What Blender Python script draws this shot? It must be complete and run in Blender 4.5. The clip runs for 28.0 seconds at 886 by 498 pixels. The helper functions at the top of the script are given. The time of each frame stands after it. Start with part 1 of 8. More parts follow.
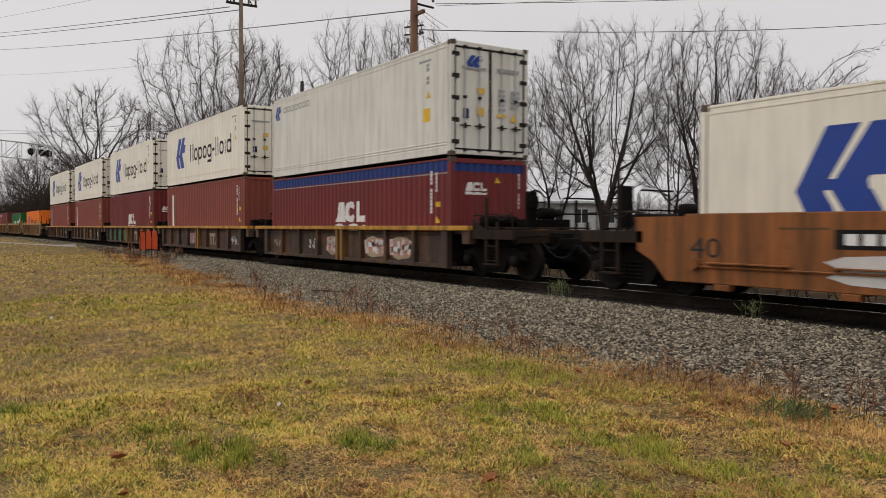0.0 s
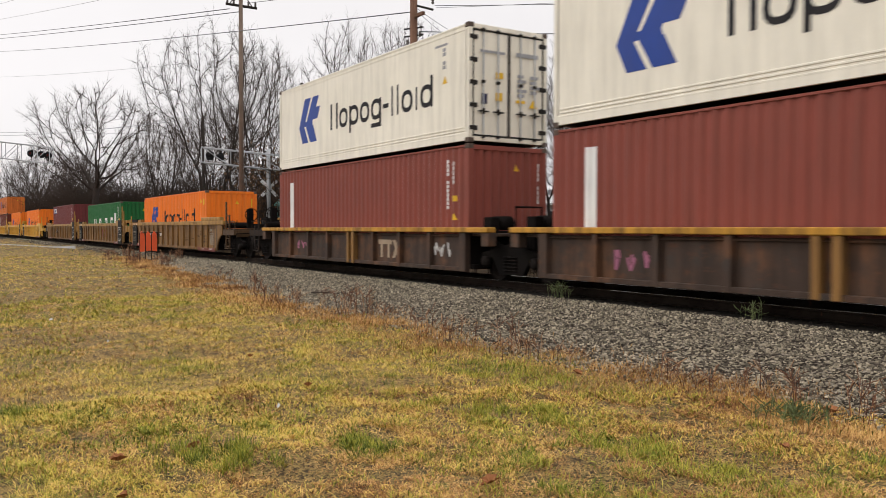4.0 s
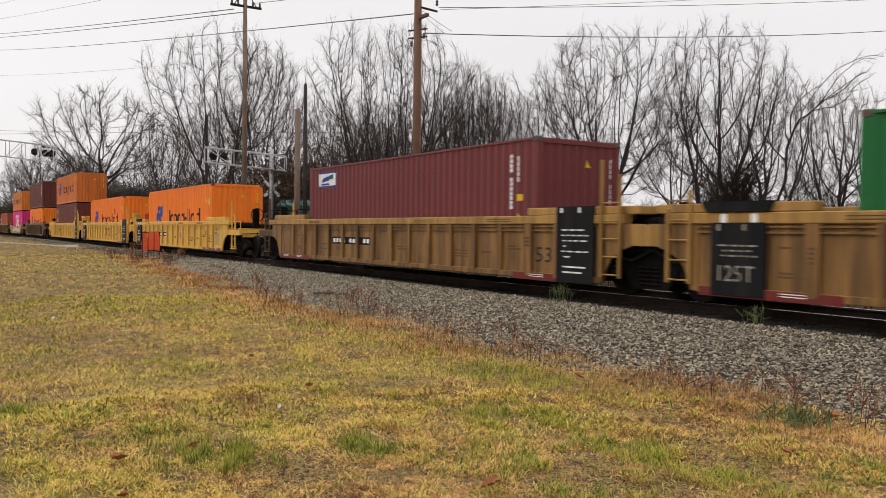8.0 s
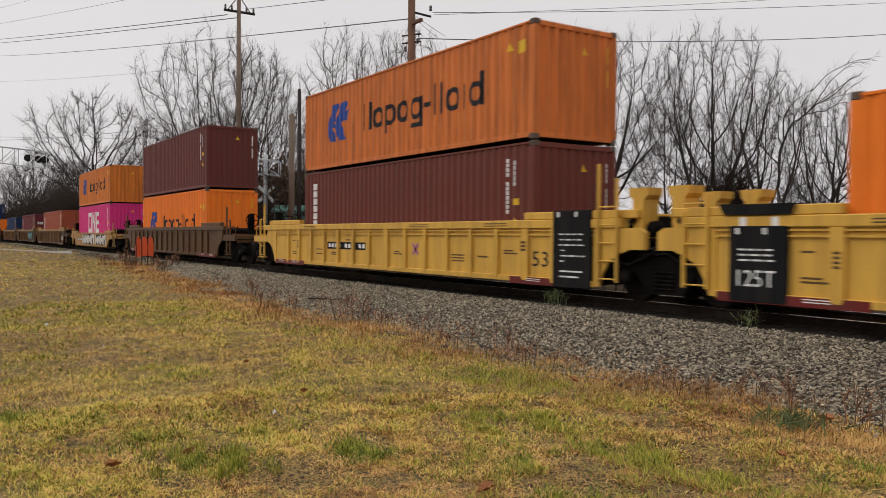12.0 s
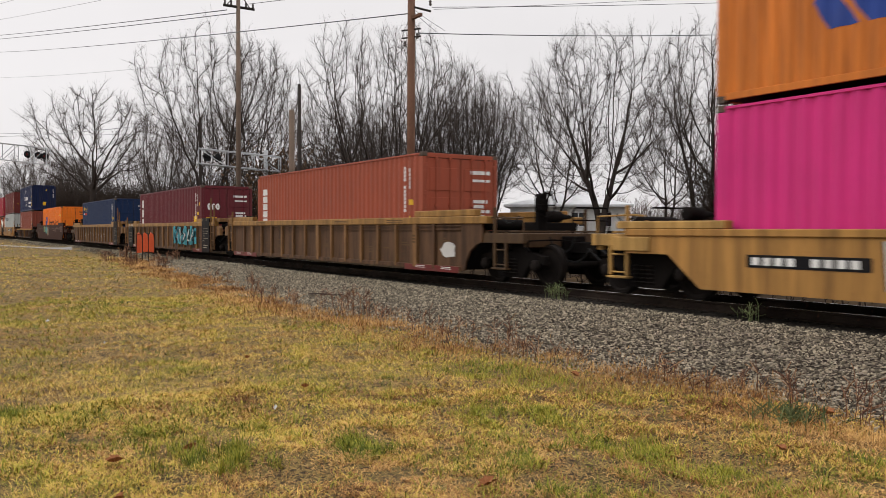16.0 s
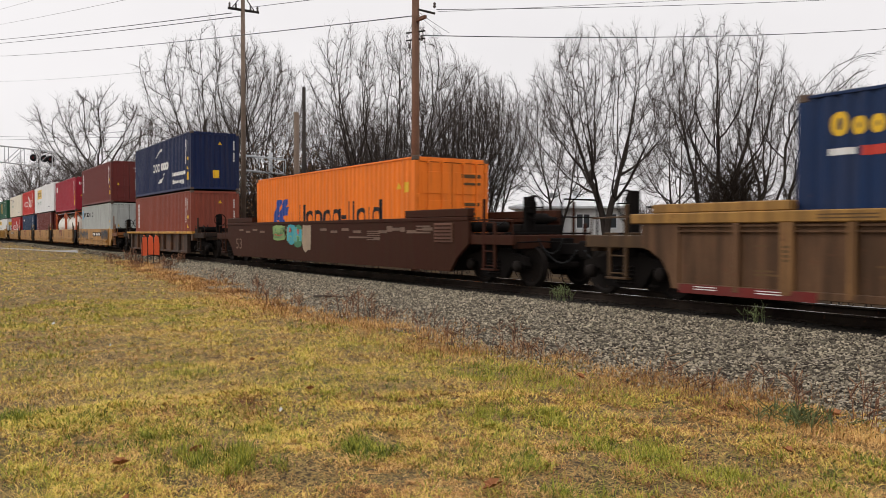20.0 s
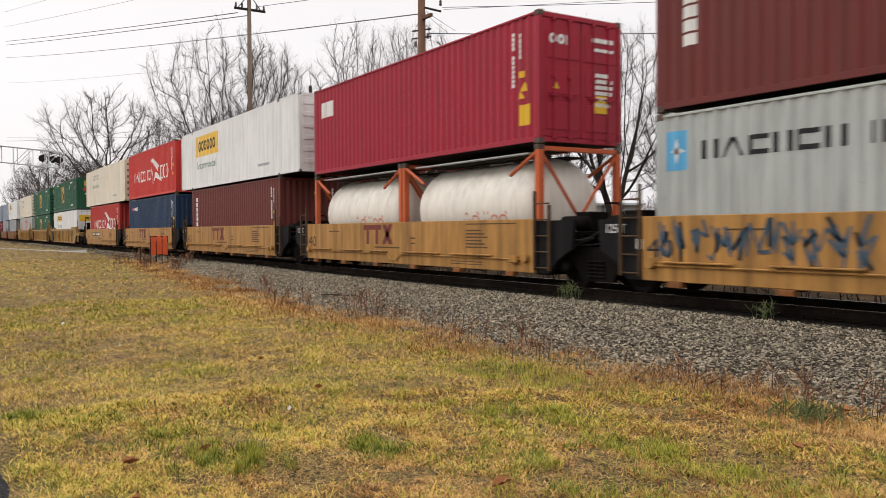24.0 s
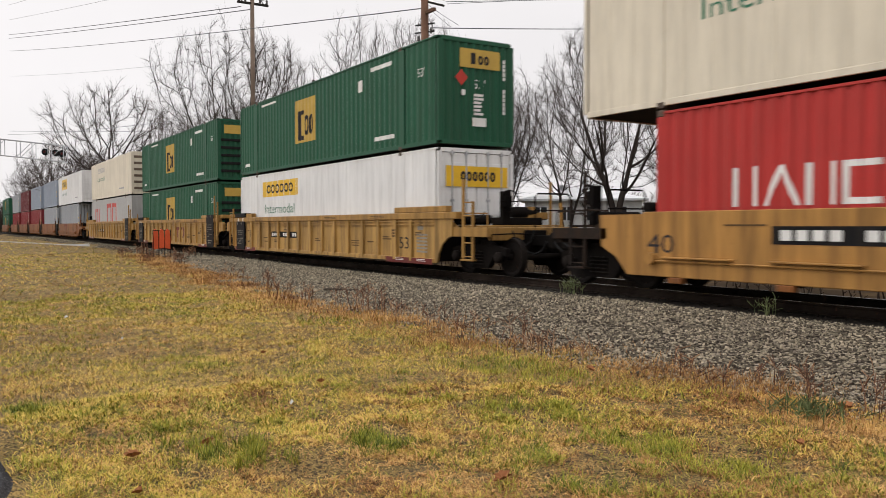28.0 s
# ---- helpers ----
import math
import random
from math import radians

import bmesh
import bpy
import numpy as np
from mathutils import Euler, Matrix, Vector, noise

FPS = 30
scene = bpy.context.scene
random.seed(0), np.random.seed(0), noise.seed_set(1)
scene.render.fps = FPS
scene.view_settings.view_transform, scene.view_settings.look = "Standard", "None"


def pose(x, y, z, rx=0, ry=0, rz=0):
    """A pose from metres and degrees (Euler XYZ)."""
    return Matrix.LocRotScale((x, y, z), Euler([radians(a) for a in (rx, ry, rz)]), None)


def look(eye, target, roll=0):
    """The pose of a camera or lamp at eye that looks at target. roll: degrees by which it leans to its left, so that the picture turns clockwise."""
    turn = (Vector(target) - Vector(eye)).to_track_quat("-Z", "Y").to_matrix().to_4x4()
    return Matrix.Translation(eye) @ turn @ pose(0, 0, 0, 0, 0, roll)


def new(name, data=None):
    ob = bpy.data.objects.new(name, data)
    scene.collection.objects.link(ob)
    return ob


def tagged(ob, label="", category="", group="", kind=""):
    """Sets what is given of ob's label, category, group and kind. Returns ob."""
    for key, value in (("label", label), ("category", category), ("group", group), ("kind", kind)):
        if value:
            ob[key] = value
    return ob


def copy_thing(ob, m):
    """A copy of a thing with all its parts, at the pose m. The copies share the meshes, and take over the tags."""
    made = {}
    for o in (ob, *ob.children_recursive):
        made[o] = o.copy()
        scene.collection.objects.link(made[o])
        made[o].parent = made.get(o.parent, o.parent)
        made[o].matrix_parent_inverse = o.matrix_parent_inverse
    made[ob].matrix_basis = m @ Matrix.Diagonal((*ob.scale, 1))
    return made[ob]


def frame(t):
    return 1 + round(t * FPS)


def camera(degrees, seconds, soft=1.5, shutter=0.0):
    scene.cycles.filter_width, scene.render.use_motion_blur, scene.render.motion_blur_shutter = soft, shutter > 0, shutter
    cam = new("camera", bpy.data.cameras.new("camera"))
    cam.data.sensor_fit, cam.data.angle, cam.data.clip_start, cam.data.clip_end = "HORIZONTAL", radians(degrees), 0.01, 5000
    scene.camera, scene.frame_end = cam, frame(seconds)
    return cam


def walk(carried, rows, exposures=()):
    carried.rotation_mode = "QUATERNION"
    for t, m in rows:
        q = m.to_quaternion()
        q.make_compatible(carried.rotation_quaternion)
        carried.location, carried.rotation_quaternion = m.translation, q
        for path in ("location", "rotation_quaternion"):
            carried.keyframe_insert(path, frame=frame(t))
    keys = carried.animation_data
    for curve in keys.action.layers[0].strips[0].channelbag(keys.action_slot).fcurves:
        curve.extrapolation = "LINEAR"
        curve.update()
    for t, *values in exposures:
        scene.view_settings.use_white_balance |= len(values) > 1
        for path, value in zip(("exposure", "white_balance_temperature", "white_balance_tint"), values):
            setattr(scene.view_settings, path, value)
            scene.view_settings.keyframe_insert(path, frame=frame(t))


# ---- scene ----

# ---- camera ----
EXPOSURES = ((0.0, -0.05), (1.0, 0.3), (2.0, 0.45), (3.0, 0.43), (6.0, 0.33), (8.0, 0.33), (10.0, 0.02), (11.0, 0.0), (12.0, 0.04), (14.5, 0.35), (16.0, 0.26), (17.0, 0.4), (19.0, 0.38), (21.0, 0.27), (24.0, 0.44), (25.0, 0.35), (27.0, 0.46), (28.0, 0.36))
FOV = 57.13
EYE = (0.0, 0.0, 1.22)
# seconds, heading to the left of the track normal, tilt, roll (degrees): a hand-held stand
STAND = (
    (0, 57.200, -1.526, 0.148), (0.5, 57.127, -1.453, 0.119), (1, 57.050, -1.490, 0.100), (1.5, 56.983, -1.643, 0.206),
    (2, 56.988, -1.790, 0.275), (2.5, 57.036, -1.783, 0.208), (3, 57.089, -1.618, 0.109), (3.5, 57.141, -1.445, 0.096),
    (5.5, 57.286, -1.422, 0.281), (6, 57.257, -1.310, 0.219), (6.5, 57.309, -1.173, 0.273), (7, 57.390, -1.171, 0.457),
    (7.5, 57.321, -1.299, 0.585), (8, 57.337, -1.286, 0.605), (8.5, 57.412, -1.173, 0.500), (9, 57.363, -1.103, 0.440),
    (9.5, 57.219, -1.123, 0.411), (10, 56.957, -1.338, 0.485), (10.5, 56.836, -1.357, 0.571), (11, 56.920, -1.224, 0.545),
    (11.5, 56.945, -1.098, 0.482), (12, 56.958, -0.951, 0.381), (12.5, 57.085, -0.930, 0.307), (14.5, 57.400, -1.128, 0.362),
    (15, 57.305, -1.055, 0.227), (15.5, 57.180, -1.099, 0.187), (16, 56.988, -1.301, 0.206), (16.5, 56.929, -1.399, 0.407),
    (17, 57.019, -1.288, 0.516), (17.5, 57.137, -1.217, 0.366), (18, 57.157, -1.153, 0.278), (18.5, 57.138, -1.133, 0.214),
    (19, 57.206, -1.221, 0.161), (19.5, 57.284, -1.259, 0.168), (20, 57.323, -1.158, 0.072), (20.5, 57.470, -1.079, -0.065),
    (21, 57.650, -1.107, -0.201), (21.5, 57.774, -1.280, -0.168), (23.5, 57.846, -1.305, -0.310), (24, 57.847, -1.298, -0.285),
    (24.5, 57.837, -1.465, -0.251), (25, 57.817, -1.591, -0.224), (25.5, 57.912, -1.533, -0.228), (26, 57.911, -1.483, -0.320),
    (26.5, 57.886, -1.440, -0.307), (27, 57.919, -1.449, -0.232), (27.5, 57.973, -1.580, -0.045), (28, 58.018, -1.660, -0.089),
)
SECONDS = 28.0
cam = camera(FOV, SECONDS, soft=0.75, shutter=0.2)
walk(cam, [(t, pose(*EYE, 90 + tilt, 0, heading) @ pose(0, 0, 0, 0, 0, roll)) for t, heading, tilt, roll in STAND],
     exposures=EXPOSURES)

# ---- sky and light: an even overcast, brighter from behind and left of the stand ----
world = bpy.data.worlds.new("overcast")
scene.world = world
world.use_nodes = True
wn, wl = world.node_tree.nodes, world.node_tree.links
wn.clear()
SUN_EL, SUN_AZ = radians(42), radians(215)
sky = wn.new("ShaderNodeTexSky")
sky.sky_type = "NISHITA"
sky.sun_disc = False
sky.sun_elevation, sky.sun_rotation = SUN_EL, SUN_AZ
sky.air_density, sky.dust_density, sky.ozone_density = 1.0, 4.0, 1.0
pale = wn.new("ShaderNodeHueSaturation")
pale.inputs["Saturation"].default_value = 0.12
wl.new(sky.outputs[0], pale.inputs["Color"])
coords = wn.new("ShaderNodeTexCoord")
cloud = wn.new("ShaderNodeTexNoise")
cloud.inputs["Scale"].default_value, cloud.inputs["Detail"].default_value = 2.2, 5.0
wl.new(coords.outputs["Generated"], cloud.inputs["Vector"])
ramp = wn.new("ShaderNodeValToRGB")
ramp.color_ramp.elements[0].position, ramp.color_ramp.elements[0].color = 0.3, (7.1, 6.86, 6.92, 1)
ramp.color_ramp.elements[1].position, ramp.color_ramp.elements[1].color = 0.75, (8.4, 8.1, 8.16, 1)
wl.new(cloud.outputs["Fac"], ramp.inputs["Fac"])
veil = wn.new("ShaderNodeMix")
veil.data_type = "RGBA"
veil.inputs[0].default_value = 0.85
wl.new(pale.outputs[0], veil.inputs[6])
wl.new(ramp.outputs[0], veil.inputs[7])
back = wn.new("ShaderNodeBackground")
back.inputs["Strength"].default_value = 0.1
# an overcast dome is brighter overhead than towards the horizon
split = wn.new("ShaderNodeSeparateXYZ")
wl.new(coords.outputs["Generated"], split.inputs[0])
lift = wn.new("ShaderNodeMapRange")
lift.interpolation_type = "SMOOTHSTEP"
lift.inputs["From Min"].default_value, lift.inputs["From Max"].default_value = 0.2, 1.0
lift.inputs["To Min"].default_value, lift.inputs["To Max"].default_value = 1.0, 2.1
wl.new(split.outputs["Z"], lift.inputs["Value"])
dome = wn.new("ShaderNodeVectorMath")
dome.operation = "SCALE"
wl.new(veil.outputs[2], dome.inputs[0])
wl.new(lift.outputs["Result"], dome.inputs["Scale"])
wl.new(dome.outputs["Vector"], back.inputs["Color"])
wout = wn.new("ShaderNodeOutputWorld")
wl.new(back.outputs[0], wout.inputs["Surface"])
sun = new("sun", bpy.data.lights.new("sun", "SUN"))
sun.data.energy, sun.data.angle, sun.data.color = 0.5, radians(30), (1.0, 0.97, 0.93)
to_sun = Vector((-0.55, -0.62, 0.75))
sun.matrix_world = look(to_sun * 50, (0, 0, 0))

# ---- materials ----
MATS = {}


def shade(name, rgb, rough=0.6, metal=0.0, spread=0.12, grain=30.0, bump=0.15, dirt=0.0, dirt_rgb=(0.07, 0.055, 0.04),
          rust=0.0, streak=False, island=0.0, patch=None, scale=0.7):
    """A painted or natural surface: base colour with two scales of variation, dirt streaks, rust spots, fine relief."""
    if name in MATS:
        return MATS[name]
    m = bpy.data.materials.new(name)
    m.use_nodes = True
    n, l = m.node_tree.nodes, m.node_tree.links
    b = n["Principled BSDF"]
    tc = n.new("ShaderNodeTexCoord")
    src = tc.outputs["Object"]

    def noise_tex(s, detail=4.0, vec=None, rough_=0.55):
        t = n.new("ShaderNodeTexNoise")
        t.inputs["Scale"].default_value, t.inputs["Detail"].default_value, t.inputs["Roughness"].default_value = s, detail, rough_
        l.new(vec or src, t.inputs["Vector"])
        return t.outputs["Fac"]

    def ramped(fac, lo, hi, top=1.0):
        r = n.new("ShaderNodeMapRange")
        r.inputs["From Min"].default_value, r.inputs["From Max"].default_value, r.inputs["To Max"].default_value = lo, hi, top
        l.new(fac, r.inputs["Value"])
        return r.outputs["Result"]

    def mixed(fac, a, c):
        x = n.new("ShaderNodeMix")
        x.data_type = "RGBA"
        for slot, val in ((0, fac), (6, a), (7, c)):
            if isinstance(val, (int, float)):
                x.inputs[slot].default_value = val
            elif isinstance(val, tuple):
                x.inputs[slot].default_value = (*val, 1)
            else:
                l.new(val, x.inputs[slot])
        return x.outputs[2]

    lo = tuple(c * (1 - spread) for c in rgb)
    hi = tuple(min(1, c * (1 + spread)) for c in rgb)
    col = mixed(ramped(noise_tex(scale), 0.3, 0.7), lo, hi)
    fine = noise_tex(grain, 3.0)
    col = mixed(ramped(fine, 0.35, 0.75, 0.35), col, tuple(c * (1 - 1.6 * spread) if spread < 0.5 else c * 0.3 for c in rgb))
    if patch:
        for rgb2, s, lo_, hi_ in patch:
            col = mixed(ramped(noise_tex(s, 5.0), lo_, hi_), col, rgb2)
    if island:
        g = n.new("ShaderNodeNewGeometry")
        col = mixed(ramped(g.outputs["Random Per Island"], 0.0, 0.8, island), col, tuple(c * 0.2 for c in rgb))
    if dirt:
        vec = src
        if streak:
            mp = n.new("ShaderNodeMapping")
            mp.inputs["Scale"].default_value = (2.6, 2.6, 0.22)
            l.new(src, mp.inputs["Vector"])
            vec = mp.outputs["Vector"]
        d = noise_tex(1.6, 6.0, vec, 0.65)
        col = mixed(ramped(d, 0.42, 0.75, dirt) if dirt < 0.45 else ramped(d, 0.38, 0.64, dirt * 0.9), col, dirt_rgb)
    if rust:
        r = noise_tex(7.0, 6.0, None, 0.7)
        col = mixed(ramped(r, 0.66 - 0.18 * rust, 0.74, min(1, rust * 2)), col, (0.11, 0.045, 0.022))
    l.new(col, b.inputs["Base Color"])
    rr = n.new("ShaderNodeMapRange")
    rr.inputs["To Min"].default_value, rr.inputs["To Max"].default_value = max(0.05, rough - 0.1), min(1, rough + 0.12)
    l.new(fine, rr.inputs["Value"])
    l.new(rr.outputs["Result"], b.inputs["Roughness"])
    b.inputs["Metallic"].default_value = metal
    b.inputs["Specular IOR Level"].default_value = 0.5 if rough < 0.3 else (0.16 if max(rgb) > 0.05 else 0.03)
    if bump:
        bp = n.new("ShaderNodeBump")
        bp.inputs["Strength"].default_value, bp.inputs["Distance"].default_value = bump, 0.01
        l.new(fine, bp.inputs["Height"])
        l.new(bp.outputs["Normal"], b.inputs["Normal"])
    MATS[name] = m
    return m


def paint(name, rgb, dirt=0.35, rust=0.1, rough=0.5):
    return shade(name, rgb, rough, 0.0, 0.07, 45.0, 0.06, dirt, (0.06, 0.048, 0.036) if dirt < 0.45 else (0.042, 0.024, 0.013), rust, True)


# ---- geometry ----
class Geo:
    """Vertices and faces of one part."""

    def __init__(self):
        self.v, self.f = [], []

    def put(self, verts, faces):
        k = len(self.v)
        self.v.extend(verts)
        self.f.extend([tuple(i + k for i in f) for f in faces])
        return self

    def box(self, x0, x1, y0, y1, z0, z1, c=0.0):
        if c <= 0:
            return self.put([(x0, y0, z0), (x1, y0, z0), (x1, y1, z0), (x0, y1, z0), (x0, y0, z1), (x1, y0, z1), (x1, y1, z1), (x0, y1, z1)],
                            [(3, 2, 1, 0), (4, 5, 6, 7), (0, 1, 5, 4), (1, 2, 6, 5), (2, 3, 7, 6), (3, 0, 4, 7)])
        rings = ((z0, c), (z0 + c, 0), (z1 - c, 0), (z1, c))
        vs = []
        for z, i in rings:
            k = c
            vs += [(x0 + k, y0 + i, z), (x1 - k, y0 + i, z), (x1 - i, y0 + k, z), (x1 - i, y1 - k, z),
                   (x1 - k, y1 - i, z), (x0 + k, y1 - i, z), (x0 + i, y1 - k, z), (x0 + i, y0 + k, z)]
        fs = [tuple(range(7, -1, -1)), tuple(range(24, 32))]
        for r in range(3):
            for i in range(8):
                j = (i + 1) % 8
                fs.append((r * 8 + i, r * 8 + j, r * 8 + 8 + j, r * 8 + 8 + i))
        return self.put(vs, fs)

    def tube(self, p, q, r0, r1=None, n=8, cap=True):
        r1 = r0 if r1 is None else r1
        p, q = Vector(p), Vector(q)
        d = (q - p).normalized()
        a = d.orthogonal().normalized()
        b = d.cross(a)
        vs = []
        for c, r in ((p, r0), (q, r1)):
            for i in range(n):
                t = 2 * math.pi * i / n
                vs.append(tuple(c + a * (r * math.cos(t)) + b * (r * math.sin(t))))
        fs = [(i, (i + 1) % n, n + (i + 1) % n, n + i) for i in range(n)]
        if cap:
            fs += [tuple(range(n - 1, -1, -1)), tuple(range(n, 2 * n))]
        return self.put(vs, fs)

    def path(self, pts, r, n=6):
        """One bent rod through the points."""
        pts = [Vector(p) for p in pts]
        vs, m_ = [], len(pts)
        for i, p in enumerate(pts):
            d = (pts[min(i + 1, m_ - 1)] - pts[max(i - 1, 0)]).normalized()
            a = d.cross(Vector((0.13, 0.21, 0.97))).normalized()
            b = d.cross(a)
            vs += [tuple(p + a * (r * math.cos(2 * math.pi * k / n)) + b * (r * math.sin(2 * math.pi * k / n))) for k in range(n)]
        fs = [(i * n + k, i * n + (k + 1) % n, i * n + n + (k + 1) % n, i * n + n + k) for i in range(m_ - 1) for k in range(n)]
        return self.put(vs, fs + [tuple(range(n - 1, -1, -1)), tuple(range((m_ - 1) * n, m_ * n))])

    def prism(self, poly, axis, lo, hi):
        """A polygon in the two other axes, drawn out along axis."""
        k = len(poly)

        def at(a, b, c):
            return {"x": (c, a, b), "y": (a, c, b), "z": (a, b, c)}[axis]
        vs = [at(a, b, lo) for a, b in poly] + [at(a, b, hi) for a, b in poly]
        fs = [(i, (i + 1) % k, k + (i + 1) % k, k + i) for i in range(k)] + [tuple(range(k - 1, -1, -1)), tuple(range(k, 2 * k))]
        return self.put(vs, fs)

    def turned(self, prof, axis="y", n=20, centre=(0, 0, 0)):
        """A profile of (along, radius) turned about an axis."""
        vs, fs = [], []
        for h, r in prof:
            for i in range(n):
                t = 2 * math.pi * i / n
                a, b = r * math.cos(t), r * math.sin(t)
                p = {"x": (h, a, b), "y": (a, h, b), "z": (a, b, h)}[axis]
                vs.append(tuple(p[j] + centre[j] for j in range(3)))
        for k in range(len(prof) - 1):
            for i in range(n):
                j = (i + 1) % n
                fs.append((k * n + i, k * n + j, k * n + n + j, k * n + n + i))
        fs += [tuple(range(n - 1, -1, -1)), tuple(range((len(prof) - 1) * n, len(prof) * n))]
        return self.put(vs, fs)

    def mesh(self, name, mat, smooth=False):
        me = bpy.data.meshes.new(name)
        me.from_pydata(self.v, [], self.f)
        if mat:
            me.materials.append(mat)
        if smooth:
            me.polygons.foreach_set("use_smooth", [True] * len(me.polygons))
        bm = bmesh.new()
        bm.from_mesh(me)
        bmesh.ops.recalc_face_normals(bm, faces=bm.faces)
        bm.to_mesh(me)
        bm.free()
        me.update()
        return me


# small writing and sprayed paint whose strokes cannot be picked apart
JOINED = {"marking", "lettering", "word_mark", "upright_lettering", "graffiti", "carrier_device", "warning_label", "branch_work", "crown", "leaves", "weed"}


def part(name, g, mat=None, parent=None, label="", smooth=False, at=None):
    ob = new(name, g.mesh(name, mat, smooth) if isinstance(g, Geo) else g)
    if name in JOINED:
        ob["kind"] = "stuff"
    if parent is not None:
        ob.parent = parent
    if at is not None:
        ob.matrix_basis = at
    return tagged(ob, label)


def thing(name, label, category, group="", m=None, kind=""):
    ob = new(name)
    ob.empty_display_size = 0.3
    if m is not None:
        ob.matrix_basis = m
    return tagged(ob, label, category, group, kind)


def lettering(text, height, width=None):
    """Flat letters of Blender's own font, in the x-z plane facing -y, lower left at the origin."""
    cu = bpy.data.curves.new("lettering", "FONT")
    cu.body, cu.size, cu.resolution_u = text, 1.0, 2
    ob = bpy.data.objects.new("lettering", cu)
    scene.collection.objects.link(ob)
    dg = bpy.context.evaluated_depsgraph_get()
    me = bpy.data.meshes.new_from_object(ob.evaluated_get(dg))
    co = np.empty(len(me.vertices) * 3)
    me.vertices.foreach_get("co", co)
    co = co.reshape(-1, 3)
    faces = [tuple(p.vertices) for p in me.polygons]
    bpy.data.objects.remove(ob)
    bpy.data.curves.remove(cu)
    bpy.data.meshes.remove(me)
    lo, hi = co.min(0), co.max(0)
    k = height / (hi[1] - lo[1])
    kx = (width / (hi[0] - lo[0])) if width else k
    g = Geo()
    g.put([((a - lo[0]) * kx, 0.0, (b - lo[1]) * k) for a, b, _ in co], faces)
    return g


def moved(g, dx=0, dy=0, dz=0):
    g.v = [(x + dx, y + dy, z + dz) for x, y, z in g.v]
    return g

# ---- containers ----
TRACK_Y = 12.40
CONT_W = 2.438
DEEP = 0.036
STEEL = shade("galvanised_steel", (0.42, 0.43, 0.44), 0.4, 0.7, 0.15, 60, 0.05, 0.3, streak=True)
DARKSTEEL = shade("dark_steel", (0.03, 0.028, 0.026), 0.6, 0.3, 0.3, 40, 0.1, 0.3)
SEAL = shade("rubber_seal", (0.02, 0.02, 0.02), 0.7, 0, 0.2)
CASTING = shade("worn_casting", (0.10, 0.075, 0.06), 0.65, 0.2, 0.35, 40, 0.1, 0.3, rust=0.5)
WHITE_MARK = shade("white_marking", (0.74, 0.73, 0.70), 0.55, 0, 0.12, 50, 0.02, 0.3, streak=True)
BLACK_MARK = shade("black_marking", (0.028, 0.027, 0.03), 0.5, 0, 0.2, 50, 0.02, 0.15, (0.12, 0.1, 0.08))
BLUE_MARK = shade("blue_marking", (0.025, 0.06, 0.27), 0.5, 0, 0.15, 50, 0.02, 0.2)
YELLOW_MARK = shade("yellow_marking", (0.72, 0.44, 0.03), 0.5, 0, 0.12, 50, 0.02, 0.2)
GREEN_MARK = shade("green_marking", (0.02, 0.16, 0.09), 0.5, 0, 0.12, 50, 0.02, 0.2)
SKY_MARK = shade("pale_blue_marking", (0.11, 0.38, 0.62), 0.5, 0, 0.12, 50, 0.02, 0.2)
RED_MARK = shade("red_marking", (0.5, 0.05, 0.035), 0.5, 0, 0.15, 50, 0.02, 0.2)
NAVY_MARK = shade("navy_marking", (0.02, 0.02, 0.07), 0.5, 0, 0.15, 50, 0.02, 0.2)
GREY_MARK = shade("grey_marking", (0.3, 0.3, 0.31), 0.5, 0, 0.15, 50, 0.02, 0.2)


def wave(a0, a1, period=0.278, deep=DEEP):
    """Breakpoints of a trapezoid corrugation between a0 and a1: (place, depth)."""
    n = max(1, round((a1 - a0) / period))
    p = (a1 - a0) / n
    pts = [(a0, 0.0)]
    for i in range(n):
        s = a0 + i * p
        pts += [(s + p * 0.26, 0.0), (s + p * 0.5, deep), (s + p * 0.76, deep), (s + p, 0.0)]
    return pts


def depth_at(pts, a):
    for (p, d), (q, e) in zip(pts, pts[1:]):
        if p <= a <= q:
            return d + (e - d) * ((a - p) / (q - p) if q > p else 0)
    return 0.0


def sheet(g, pts, z0, z1, const, axis, sign):
    """A corrugated upright sheet; sign points inwards."""
    vs = []
    for a, d in pts:
        c = const + sign * d
        for z in (z0, z1):
            vs.append((a, c, z) if axis == "x" else (c, a, z))
    return g.put(vs, [(2 * i, 2 * i + 2, 2 * i + 3, 2 * i + 1) for i in range(len(pts) - 1)])


def cut(poly, lo, hi):
    """A convex polygon cut to lo <= first coordinate <= hi."""
    for lim, keep in ((lo, 1), (hi, -1)):
        out = []
        for i, p in enumerate(poly):
            q = poly[(i + 1) % len(poly)]
            inp, inq = keep * (p[0] - lim) >= -1e-9, keep * (q[0] - lim) >= -1e-9
            if inp:
                out.append(p)
            if inp != inq:
                t = (lim - p[0]) / (q[0] - p[0])
                out.append((lim, p[1] + t * (q[1] - p[1])))
        poly = out
        if len(poly) < 3:
            return []
    return poly


